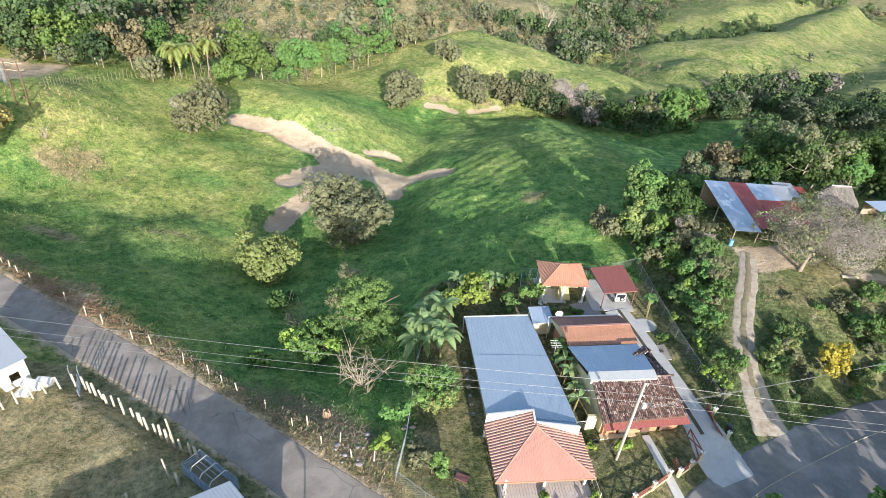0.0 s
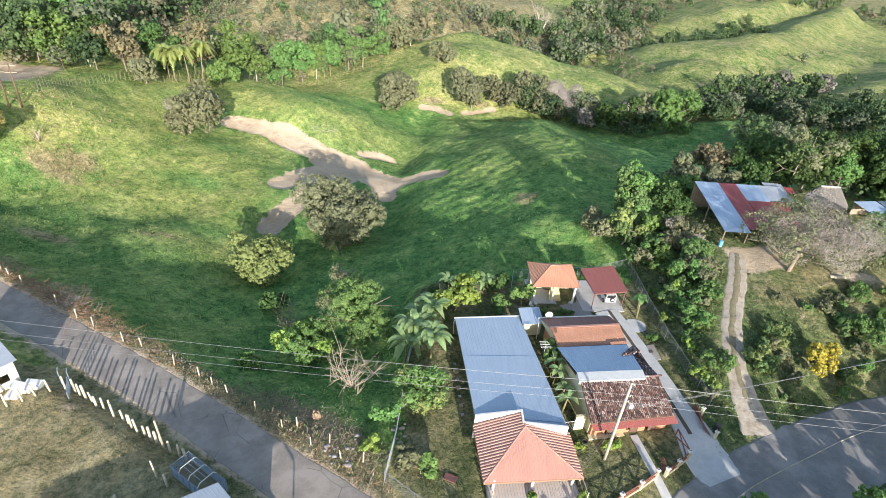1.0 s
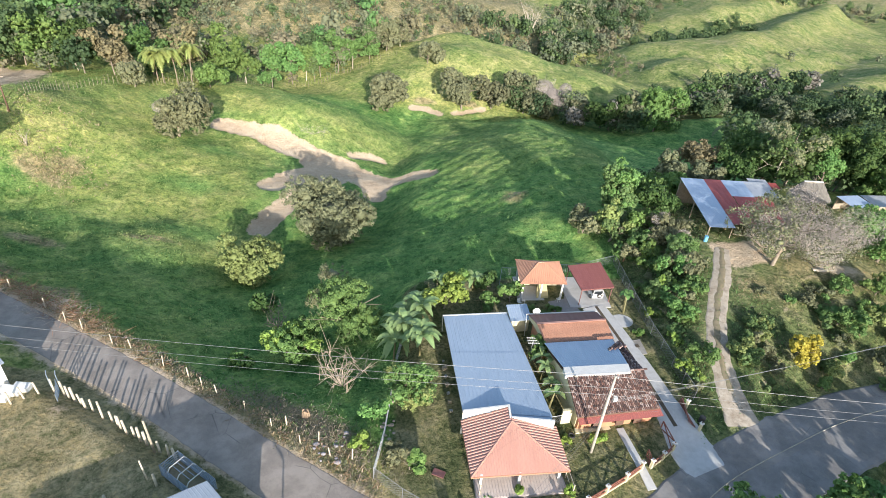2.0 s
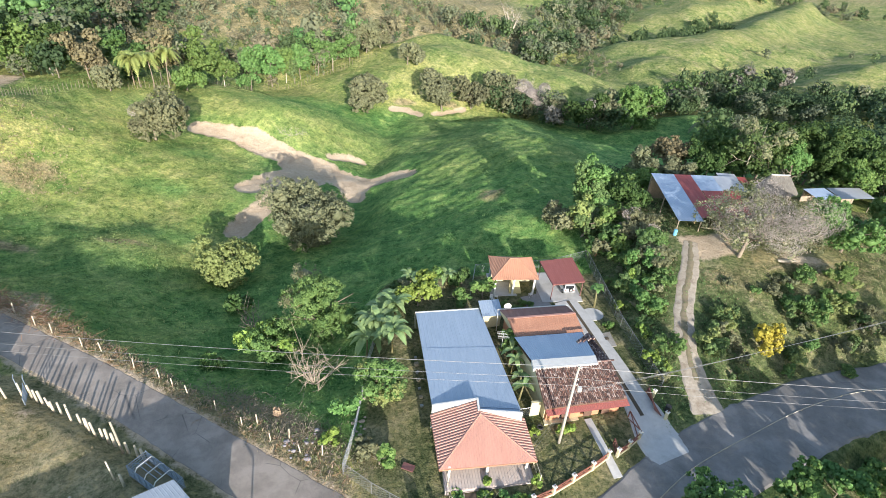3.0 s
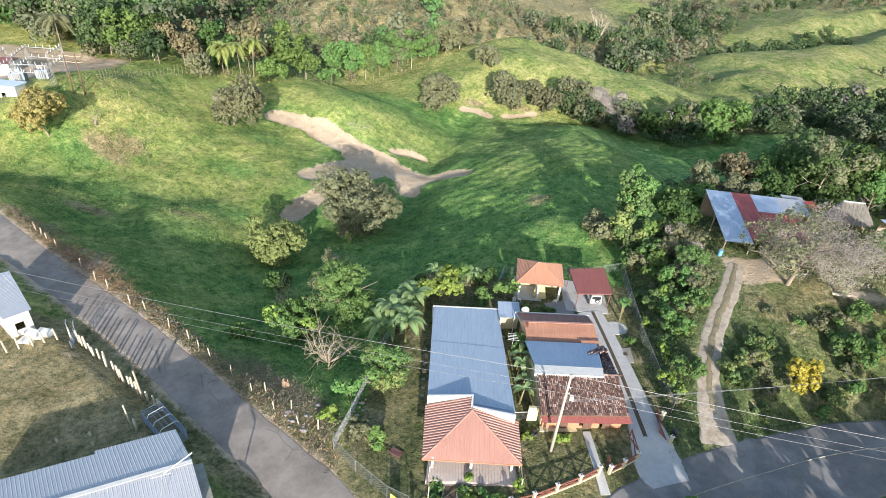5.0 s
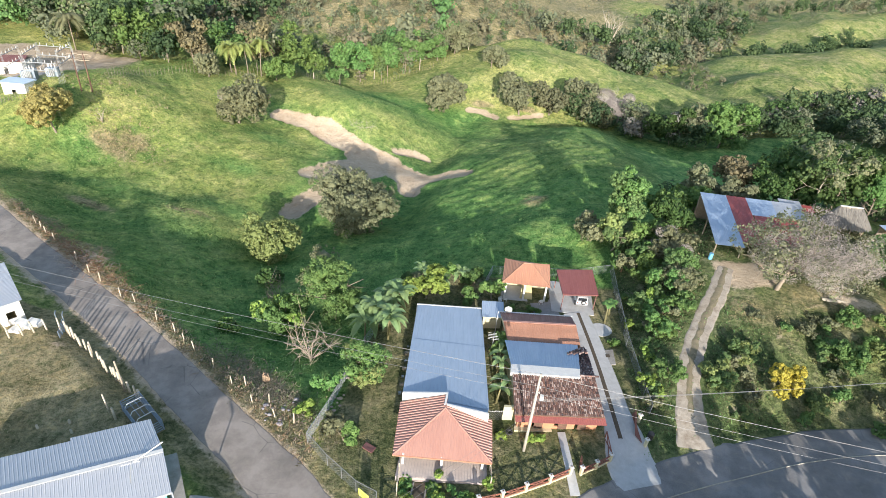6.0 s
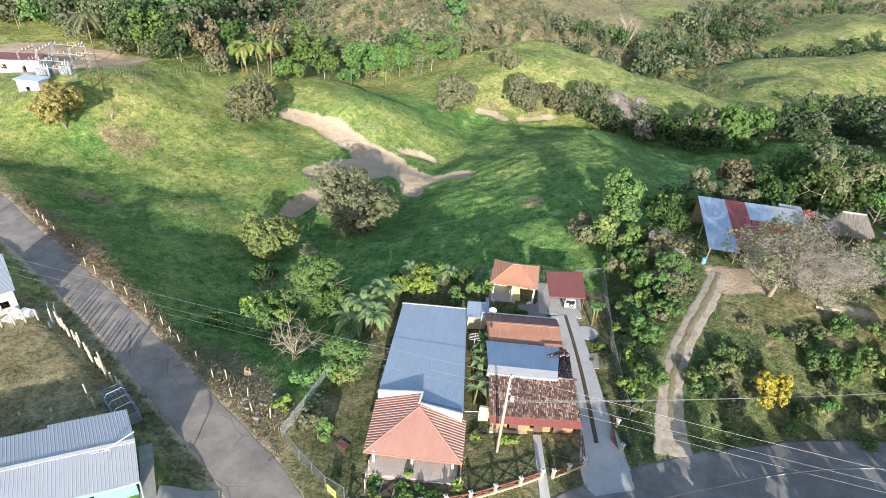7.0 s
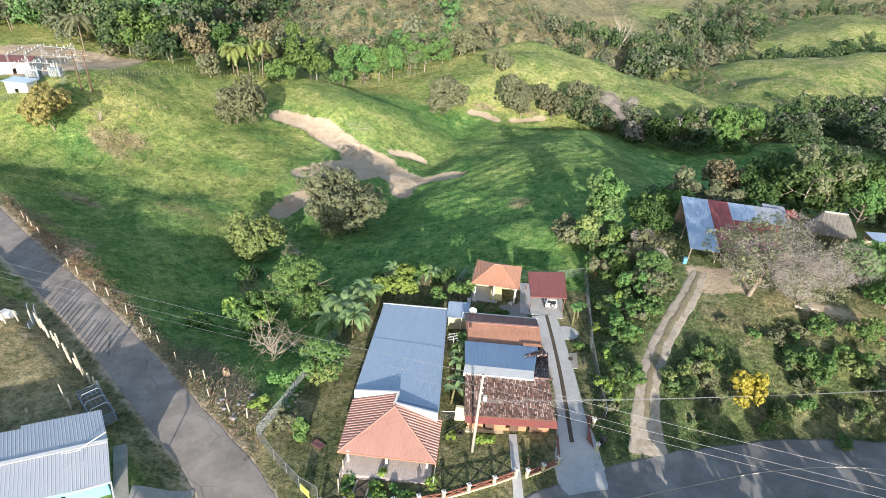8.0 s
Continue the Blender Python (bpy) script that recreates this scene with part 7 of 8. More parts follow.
M_STEM = surface("green-brown stem", (0.22, 0.20, 0.09), (0.14, 0.13, 0.06), 3.0, 0.7, 0, 20, 0.2, 0.01)
bare_tree("dead_bush", -5.9, 46.0, 3.6, 3.9, "leafless pale branching bush in the hollow", 31, M_WOOD, 15, 8)
bare_tree("dead_bush", -17.4, 61, 3.2, 2.4, "leafless grey bush in the hollow", 32, M_BARK, 14, 7)
bare_tree("dead_tree", -76.5, 103.5, 3.4, 1.6, "small leafless tree on the rise", 33, None, 7, 3)
bare_tree("dead_branch", -27, 143.5, 1.6, 4.2, "pale fallen branch beside the graded earth", 34, None, 9, 5)
tree("tree", 69.5, 90.5, 14, 6.4, L_FRESHDARK, M_PALEBARK, "tall open tree with pale limbs behind the barn", 35, 26, 6500, 0.26, 0.34, 0.8, 0.16, limbs=8, extra=(L_OLIVE, 0.6), puff=0.78, dense=False)
bare_tree("bare_tree", 47, 197, 12, 6, "pale leafless tree in the gully", 36, None, 11, 7)
bare_tree("bare_tree", 62, 326, 20, 10, "tall pale leafless tree in the far woods", 37, None, 12, 6)
for x, y, h, sd in ((1.4, 56.0, 4.6, 1), (3.4, 56.6, 4.4, 2), (0.6, 50.8, 4.8, 3), (2.6, 50.2, 4.4, 4), (1.6, 53.2, 5.0, 5)):
    broad_leaf_plant("banana_plant", x, y, h, 13, 2.7, 0.4, "banana plant with large arching leaves behind the mesh fence", 40 + sd, L_BANANA, stems=2, group="banana plants")
for x, y, h, sd in ((18.0, 41.0, 3.4, 6), (18.3, 43.0, 3.8, 7), (17.7, 45.0, 3.5, 8), (17.6, 46.6, 3.6, 9)):
    broad_leaf_plant("banana_plant", x, y, h, 7, 1.5, 0.3, "dark banana plant between the two houses", 40 + sd, L_BANANA, stems=1, group="banana plants")
for x, y, h, sd in ((31.6, 57.8, 3.8, 10), (32.3, 59.6, 3.4, 11)):
    broad_leaf_plant("papaya", x, y, h, 9, 1.2, 0.3, "papaya plant beside the carport", 40 + sd, L_BRIGHT, "papaya plant", 1)
for x, y, h, sd in ((9.0, 61.8, 3.2, 12), (4.8, 62.2, 3.6, 13), (11.0, 62.5, 2.8, 14)):
    broad_leaf_plant("banana_plant", x, y, h, 8, 1.7, 0.28, "banana plant behind the blue roof", 40 + sd, L_BANANA, stems=2, group="banana plants")
for x, y, h, sd in ((-71.5, 156.5, 8.0, 1), (-68.4, 158.5, 9.0, 2), (-65, 160, 10, 3), (-73.5, 157.5, 7.5, 4)):
    palm(x, y, h, 60 + sd)
palm(-121, 152, 9, 66, "tall shaggy palm at the edge of the woods", 20, 6.5, L_OLIVE)
palm(103, 168, 5, 67, "broad palm in the gully", 14, 5.5, L_OLIVE)

SHRUBS = [  # x, y, height, spread, kind
    (35.2, 45.2, 2.6, 1.9, 0), (36.6, 47.8, 3.4, 1.8, 1), (35.8, 51.0, 2.4, 1.7, 0), (37.0, 53.6, 2.6, 1.9, 2), (35.4, 55.6, 2.2, 1.6, 0), (36.6, 58.6, 3.0, 2.1, 0),
    (35.8, 62.0, 3.2, 2.0, 1), (36.8, 65.4, 3.6, 2.2, 2), (38.8, 60.4, 2.6, 2.0, 0), (39.5, 63.8, 3.0, 2.3, 0), (42.0, 62.6, 2.4, 2.0, 3), (41.6, 66.6, 2.8, 2.3, 0),
    (38.4, 68.2, 4.0, 2.6, 2), (37.3, 71.8, 5.0, 2.8, 0), (41.0, 69.4, 2.8, 2.2, 3), (44.2, 67.2, 2.0, 1.6, 3), (40.2, 57.4, 1.8, 1.5, 1), (38.0, 44.6, 1.8, 1.4, 0),
    (43.0, 46.4, 2.0, 1.7, 0), (44.6, 49.2, 2.6, 2.0, 0), (46.8, 52.2, 2.6, 2.1, 0), (48.0, 55.6, 2.0, 1.7, 2), (46.2, 46.0, 1.8, 1.5, 3), (48.2, 47.4, 1.8, 1.5, 0),
    (51.2, 50.6, 3.2, 2.2, 2), (53.0, 53.0, 2.2, 1.8, 3), (54.2, 48.2, 2.0, 1.7, 0), (56.6, 50.4, 2.4, 1.8, 0), (58.6, 53.6, 3.2, 2.1, 1), (60.8, 50.2, 2.8, 2.1, 0),
    (62.4, 54.2, 3.6, 2.4, 2), (64.8, 51.6, 3.4, 2.4, 0), (65.6, 56.0, 3.8, 2.6, 2), (57.4, 46.8, 1.6, 1.3, 1), (60.0, 57.6, 2.4, 1.7, 1), (52.4, 44.9, 1.2, 1.0, 0),
    (45.0, 44.0, 1.4, 1.3, 0), (49.4, 59.6, 1.6, 1.6, 3), (55.8, 56.6, 1.6, 1.5, 3), (63.0, 47.8, 2.2, 1.8, 0), (43.8, 53.0, 1.5, 1.2, 1), (68.4, 59.0, 4.6, 3.0, 1),
]
KINDS = [(L_FRESHDARK, "dense green bush on the bank"), (L_FRESH, "bright green bush on the bank"), (L_MID, "dark green bush on the bank"), (L_OLIVE, "dry olive bush on the bank")]
vary = random.Random(77)
for i, (x, y, h, w, k) in enumerate(SHRUBS):
    x, y, scale = x + vary.uniform(-0.7, 0.7), y + vary.uniform(-0.9, 0.9), vary.uniform(0.7, 1.35)
    if (x > 43 and i % 4 == 1) or math.hypot(x - 50.6, y - 46.6) < 3.4 or abs(float(along(x, y, TRACK)[0])) < 1.6 + 0.6 * w * scale:
        continue
    w *= scale
    tree("bush", x, y, h * 0.85 * scale, w, KINDS[k][0], M_BARK, KINDS[k][1], 200 + i, 12 + int(4 * w), int(780 * w * w) + 500, 0.14, 0.0, 0.9, category="bush", limbs=5, extra=((L_BRIGHT if i % 2 else L_LIME, 0.6) if x < 42 else (L_OLIVE if i % 2 else L_KHAKI, 0.6)) if k in (0, 2) else None, puff=0.85)
for i in range(38):
    x, y = (vary.uniform(34.8, 40.6), vary.uniform(42, 70)) if i % 5 < 3 else (vary.uniform(43, 68), vary.uniform(43, 58))
    w = vary.uniform(0.6, 1.3)
    if float(along(x, y, TRACK)[0]) < 1.7 + w or math.hypot(x - 50.6, y - 47.6) < 3:
        continue
    k = vary.choice((0, 1, 1, 3, 3))
    tree("bush", x, y, w * vary.uniform(0.9, 1.5), w, KINDS[k][0], M_BARK, KINDS[k][1], 300 + i, 12, int(560 * w * w) + 260, 0.16, 0.0, 0.9, category="bush", limbs=4, puff=0.85)
MORE = [  # x, y, height, spread, leaves, label
    (71, 65, 8.5, 5.4, L_BRIGHT, "rounded bright green tree beyond the log"), (38.6, 75, 4.4, 3.2, L_MID, "dark green bush by the fence"),
    (43.4, 80, 5, 3.4, L_DARK, "dark green tree beside the barn"), (30.5, 78, 6.0, 3.4, L_OLIVE, "olive bush at the foot of the green hill"), (50, 91, 5.2, 4, L_MID, "green tree behind the barn"),
    (57, 92, 5.4, 4, L_OLIVE, "olive tree behind the barn"), (65, 93, 7, 4.5, L_DARK, "dark green tree behind the barn"), (71, 97, 12, 5.0, L_DARK, "tall dark tree behind the hut"),
    (79, 92, 9, 3.2, L_BRIGHT, "bright green tree behind the hut"), (85, 96, 13, 6, L_DARK, "tall dark tree behind the hut"), (44, 87, 5, 3.6, L_MID, "green tree behind the barn"),
    (90, 88, 10, 5, L_MID, "green tree beside the sheds"), (96, 100, 14, 7, L_DARK, "tall dark tree on the bank"), (84, 72, 9, 5, L_MID, "green tree beyond the bank"),
    (-81.8, 95.8, 8.8, 6.6, L_GOLD, "small tree with dry golden leaves on the rise"), (-75, 147, 8, 4.4, L_OLIVE, "pale olive tree below the palms"), (-60, 160, 8, 4.6, L_MID, "green tree beside the palms"),
    (-9, 189, 15, 9.5, L_OLIVE, "wide olive thicket in the gully"), (4, 216, 8, 6, L_OLIVE, "olive bush on the grassy ridge"), (17, 194, 14, 8, L_OLIVE, "olive thicket in the gully"),
    (28, 196, 12, 7, L_OLIVE, "olive thicket in the gully"), (40, 195, 14, 8, L_OLIVE, "olive tree in the gully"), (52, 195, 13, 8, L_GREY, "grey dry tree in the gully"),
    (83, 178, 14, 10, L_MID, "broad green tree in the gully"), (68, 180, 12, 8, L_DARK, "dark tree in the gully"), (60, 186, 9, 6, L_OLIVE, "olive thicket in the gully"),
    (33.2, 25.0, 5.4, 4.2, L_BRIGHT, "round green tree beside the main road"), (43.0, 27.2, 4.2, 3.2, L_MID, "green bush beside the main road"), (48.5, 29.4, 3.6, 2.6, L_BRIGHT, "green bush beside the main road"),
    (39.0, 24.0, 4.4, 3.2, L_BRIGHT, "round green tree beside the main road"), (55, 31.0, 3.4, 2.6, L_MID, "green bush beside the main road"), (17.6, 48.4, 3.4, 1.7, L_MID, "green shrub with white flowers between the houses"),
    (8, 63.5, 3.4, 2.4, L_MID, "green bush behind the blue roof"), (13, 63.5, 3.0, 2.0, L_DARK, "dark bush behind the blue roof"), (3.6, 59.8, 3.0, 2.2, L_DARK, "dark bush behind the bananas"),
    (-19.6, 50.6, 2.6, 1.7, L_MID, "wispy green shrub below the lane"), (32.2, 53.4, 1.0, 0.7, L_MID, "small green plant beside the driveway"), (-1.2, 39.6, 2.6, 1.4, L_BRIGHT, "leafy green plant by the mesh fence"),
    (0.9, 34.2, 1.8, 1.4, L_OLIVE, "olive shrub inside the mesh fence"), (2.6, 33.2, 2.0, 1.5, L_MID, "green shrub inside the mesh fence"), (-2.6, 36.0, 1.2, 0.9, L_LIME, "lime-green plant by the lane"),
    (-21, 66, 2.2, 2.2, L_DARK, "low dark bush in the hollow"), (-6.5, 62, 3.0, 2.6, L_MID, "green bush in the hollow"), (-14.5, 57.5, 2.6, 2.0, L_FRESH, "pale green sapling in the hollow"),
]
for i, (x, y, h, w, mat, label) in enumerate(MORE):
    big = 0.24 if y < 110 else 0.4
    tree("tree" if h > 4.5 else "bush", x, y, h, w, mat, M_PALEBARK if mat is L_GREY else M_BARK, label, 400 + i, 20 if h > 4.5 else 10, int((330 if y < 110 else 165) * w * w) + 500, big, (0.4 if x < -78 else 0.12 if y < 110 else 0.0) if h > 4.5 else 0.0, 0.85, category="tree" if h > 4.5 else "bush", limbs=7)

# unseen trees along the far side of the main road, added to dapple it with shade
for i, (x, y, h, w) in enumerate(((39, 18, 11, 3.6), (43, 19, 13, 4), (47, 21, 11.5, 3.2), (51, 21, 13, 4), (56, 23.5, 12, 4), (60.5, 23, 15.5, 4), (65, 24, 16, 4), (70, 25, 16, 4), (75, 27, 15, 4), (80, 29, 12, 4.2), (86, 31, 12, 4.4), (93, 32, 12, 4.6))):
    if i == 1:
        continue
    tree("tree", x, y, h * (0.76 if x < 50 else 1.0), w * 0.95, (L_MID, L_BRIGHT, L_DARK)[i % 3], M_BARK, "unseen roadside tree shading the main road", 860 + i, 16, 1900, 0.42, 0.16, 0.95, puff=0.85)

# a second unseen row further back, added to keep sun off the road shoulder
for i, (x, y, h, w) in enumerate(((57, 14, 8.4, 4.4), (64, 15, 8.6, 4.5), (71, 17, 9, 4.6), (78, 19, 9, 4.6))):
    tree("tree", x, y, h, w, (L_MID, L_DARK)[i % 2], M_BARK, "unseen tree standing back from the main road, shading its shoulder", 880 + i, 18, 1900, 0.42, 0.1, 0.95)

# flower bed and porch garden
slab("garden_path", [(10.9, 27.0), (12.1, 27.1), (12.05, 29.75), (10.95, 29.6)], 0.03, M_SOIL, "dark earth path through the porch garden")
for x in (10.82, 12.16):
    s = Shape()
    s.beam((x, 27.0, hz(x, 27.0) + 0.06), (x + 0.02, 29.6, hz(x, 29.6) + 0.06), 0.16, 0.14)
    tagged(part("path_kerb", s, M_OLDCONCRETE), "pale worn kerb beside the garden path", "kerb", "kerbs of the garden path")
for k in range(24):
    rr = random.Random(900 + k)
    x, y = (rr.uniform(9.5, 10.5) if k % 4 == 0 else rr.uniform(12.6, 17.2)), 27.4 + rr.uniform(0, 1.9)
    tree("garden_plant", x, y, rr.uniform(0.35, 0.55), rr.uniform(0.5, 0.75), L_BRIGHT if k % 3 else L_LIME, M_BARK, "low bright green garden plant before the porch", 900 + k, 8, 420, 0.13, 0.0, 0.9, category="garden plant", limbs=3)
for x, y, h in ((9.1, 32.0, 2.1), (9.25, 30.0, 2.1), (9.5, 28.0, 2.0), (18.0, 32.2, 1.7), (18.2, 30.2, 1.7)):
    fence_post(x, y, h, 0.0, 0.0, 0.06, "pale garden fence post beside the porch", "garden fence posts")
for rail in (((9.1, 32.0), (9.25, 30.0), (9.5, 28.0)), ((18.0, 32.2), (18.2, 30.2))):
    for (x0, y0), (x1, y1) in zip(rail, rail[1:]):
        for up in (0.6, 1.5):
            s = Shape()
            s.bar((x0, y0, hz(x0, y0) + up), (x1, y1, hz(x1, y1) + up), 0.035)
            tagged(part("fence_rail", s, M_POST), "thin pale rail of the garden fence", "fence rail", "rails of the garden fence")
for x, y in ((19.1, 36.3), (19.7, 37.1)):
    s = Shape()
    n = 16
    rim = [(x + 0.3 * math.cos(2 * math.pi * k / n), y + 0.3 * math.sin(2 * math.pi * k / n), hz(x, y) + 0.12) for k in range(n + 1)]
    s.tube(rim, [0.1] * (n + 1), 8)
    tagged(part("tyre", s, M_DARK, smooth_faces=True), "old dark tyre lying on the lawn", "tyre", "old tyres")
for k, (x, y) in enumerate(((13.3, 30.4), (18.9, 36.2), (22.1, 36.4), (22.9, 36.5), (17.9, 30.4))):
    tree("garden_plant", x, y, 0.9, 0.55, L_LIME, M_BARK, "small yellow-green potted plant", 930 + k, 6, 260, 0.2, 0.0, 0.9, category="garden plant", limbs=3)
for k in range(8):
    rr = random.Random(950 + k)
    tree("garden_plant", 18.2 + 0.6 * k, 57.0 + rr.uniform(0, 2.2), 0.8, 0.5, L_MID, M_BARK, "small green plant in the kitchen garden", 950 + k, 5, 200, 0.2, 0.0, 0.9, category="garden plant", limbs=3)


# ---- the stump, the ash and the rubble below the lane ----
def stump(x, y):
    rng = np.random.default_rng(3)
    s = Shape()
    rings, sides = 7, 14
    for j in range(rings):
        u = j / (rings - 1)
        for k in range(sides):
            a = 2 * math.pi * k / sides
            r = (0.52 - 0.17 * u) * (1 + 0.16 * math.sin(5 * a + 0.5 * j) + rng.normal() * 0.09)
            s.v.append((math.cos(a) * r, math.sin(a) * r * 0.85, -0.3 + 1.3 * u + (0.18 * math.sin(3 * a) if j == rings - 1 else 0)))
    for j in range(rings - 1):
        for k in range(sides):
            n = (k + 1) % sides
            s.f.append((j * sides + k, j * sides + n, (j + 1) * sides + n, (j + 1) * sides + k))
    s.f.append(tuple((rings - 1) * sides + k for k in range(sides)))
    ob = part("tree_stump", s, M_STUMP)
    ob.location = (x, y, float(fine_height(x, y)))
    return tagged(ob, "pale orange-brown tree stump among dead brush", "stump")


def stone(x, y, r, seed, label, mat):
    rng = np.random.default_rng(seed)
    s = Shape()
    for j in range(5):
        v = -0.5 + j / 4
        for k in range(8):
            a = 2 * math.pi * k / 8
            q = r * math.sqrt(max(0.05, 1 - (2 * v) ** 2 * 0.85)) * rng.uniform(0.8, 1.15)
            s.v.append((math.cos(a) * q, math.sin(a) * q * 0.8, r * (v + 0.35)))
    for j in range(4):
        for k in range(8):
            n = (k + 1) % 8
            s.f.append((j * 8 + k, j * 8 + n, j * 8 + 8 + n, j * 8 + 8 + k))
    s.f += [tuple(range(8))[::-1], tuple(32 + k for k in range(8))]
    ob = part("stone", s, mat)
    ob.location = (x, y, float(fine_height(x, y)))
    return tagged(ob, label, "stone", "loose stones")


stump(-8.97, 39.9)
for i in range(18):
    rr = random.Random(500 + i)
    stone(-5.6 + rr.gauss(0, 1.1), 35.6 + rr.gauss(0, 0.8), rr.uniform(0.1, 0.32), i, "pale ashy lump in the rubbish heap", M_ASH)
for i in range(14):
    rr = random.Random(540 + i)
    stone(0.1 + rr.gauss(0, 0.4), 38.5 + rr.gauss(0, 1.8), rr.uniform(0.12, 0.3), 60 + i, "pale brown stone at the foot of the mesh fence", M_ROCK)


# ---- the woods beyond the pasture ----
def crown_kit(seed, n, count, size, small, ball):
    rng = np.random.default_rng(seed)
    a, rad = rng.random(n) * 6.28, np.sqrt(rng.random(n)) * 0.62
    h = rng.uniform(-0.6, 0.62, n) * np.sqrt(np.maximum(0.1, 1 - rad ** 2))
    lobes = np.stack([np.cos(a) * rad, np.sin(a) * rad, h], 1)
    radii = rng.uniform(0.34, 0.52, n)
    return crown_leaves(rng, lobes, radii, small, count, size, 0.25), cores(rng, lobes, radii, ball)


KITS = [crown_kit(70 + k, 7, 620, 0.125, 0.14, ROUGH_BALL) for k in range(8)]
COARSE = [crown_kit(80 + k, 6, 210, 0.2, 0.17, ROUGH_BALL) for k in range(8)]
SCRUB = [crown_kit(90 + k, 3, 60, 0.3, 0.25, ROUGH_BALL) for k in range(8)]
edge_x, edge_y = [-400, -150, -110, -84, -74, -62, -52, -36, -20, -6, 6, 30, 60, 90, 400], [150, 156, 149, 150, 158, 180, 210, 217, 228, 240, 262, 256, 246, 236, 236]


def wood_spots(seed):
    """Where trees stand: x, y, height, spread, kind."""
    rng = np.random.default_rng(seed)
    spots = []

    def scatter(n, x0, x1, y0, y1, keep, tall, kinds):
        x, y, r = rng.uniform(x0, x1, n), rng.uniform(y0, y1, n), rng.random(n)
        for px, py, q in zip(x, y, r):
            if keep(px, py) > q:
                t = rng.uniform(*tall)
                spots.append((px, py, t, t * rng.uniform(0.36, 0.54), kinds[rng.integers(len(kinds))]))

    edge = lambda x: np.interp(x, edge_x, edge_y)
    near_line = lambda x, y, line: float(along(x, y, line)[0])
    creek = [(38, 292, 0), (70, 318, 0), (98, 355, 0), (125, 405, 0), (158, 470, 0), (172, 560, 0)]
    gully = [(36, 198, 0), (56, 184, 0), (74, 178, 0), (107, 205, 0), (130, 217, 0), (150, 228, 0), (165, 240, 0)]
    back = [(125, 345, 0), (165, 372, 0), (205, 384, 0), (245, 425, 0)]
    scatter(560, -215, -4, 150, 345, lambda x, y: 0 if y < edge(x) else 1.0 if y < edge(x) + (110 if x < -104 else 26) else 0.05, (10, 18), [0, 1, 1, 1, 4, 2, 3, 4, 0])
    scatter(1250, -150, 20, 205, 350, lambda x, y: 0.9 if y > edge(x) + 22 and x < -20 + 0.3 * (280 - y) else 0.35 if y > edge(x) + 22 else 0, (2.2, 6.5), [0, 0, 0, 3, 3, 1])
    scatter(620, -40, 110, 250, 370, lambda x, y: 0.85 if y > edge(x) + 14 else 0, (2, 5), [0, 0, 3, 3, 3, 1])
    scatter(560, -230, 130, 350, 560, lambda x, y: 0.55, (1.5, 4.5), [0, 3, 3, 3, 3, 0])
    scatter(820, 20, 220, 275, 600, lambda x, y: 1.0 if near_line(x, y, creek) < 27 else 0, (7, 14), [0, 0, 0, 1, 3, 4, 4, 0])
    scatter(330, 34, 175, 170, 250, lambda x, y: 1.0 if near_line(x, y, gully) < (8 if x < 100 else 11) else 0, (6, 12), [0, 4, 4, 4, 1, 4, 5])
    scatter(90, 44, 110, 90, 124, lambda x, y: 1.0 if y > 92 and y < 100 + 0.35 * (x - 44) else 0, (2.6, 5.5), [0, 4, 1, 4, 4, 4])
    scatter(120, 98, 170, 84, 160, lambda x, y: 1.0 if y < 132 + 0.1 * x else 0.35, (8, 14), [0, 4, 1, 4, 4, 4, 5])
    scatter(150, -125, -4, 140, 262, lambda x, y: 1.0 if 0 < y - edge(x) < 6 else 0, (3, 7), [0, 0, 1, 3, 3])
    scatter(120, 120, 260, 340, 430, lambda x, y: 1.0 if near_line(x, y, back) < 13 else 0, (6, 11), [4, 4, 1])
    scatter(85, 130, 215, 176, 207, lambda x, y: 1.0, (7, 12), [4, 4, 0, 1, 4])
    scatter(60, 150, 330, 200, 330, lambda x, y: 0.5, (3, 6), [4, 0, 1])
    scatter(300, 150, 420, 470, 700, lambda x, y: 0.7, (6, 12), [0, 4, 3, 1])
    scatter(110, -300, -205, 150, 330, lambda x, y: 0.8, (9, 16), [4, 1, 4])
    scatter(40, 96, 130, 62, 95, lambda x, y: 0.8, (6, 12), [1, 4, 2])
    scatter(90, -200, -118, 158, 250, lambda x, y: 1.0, (12, 18), [0, 1, 1, 4, 4])
    return spots


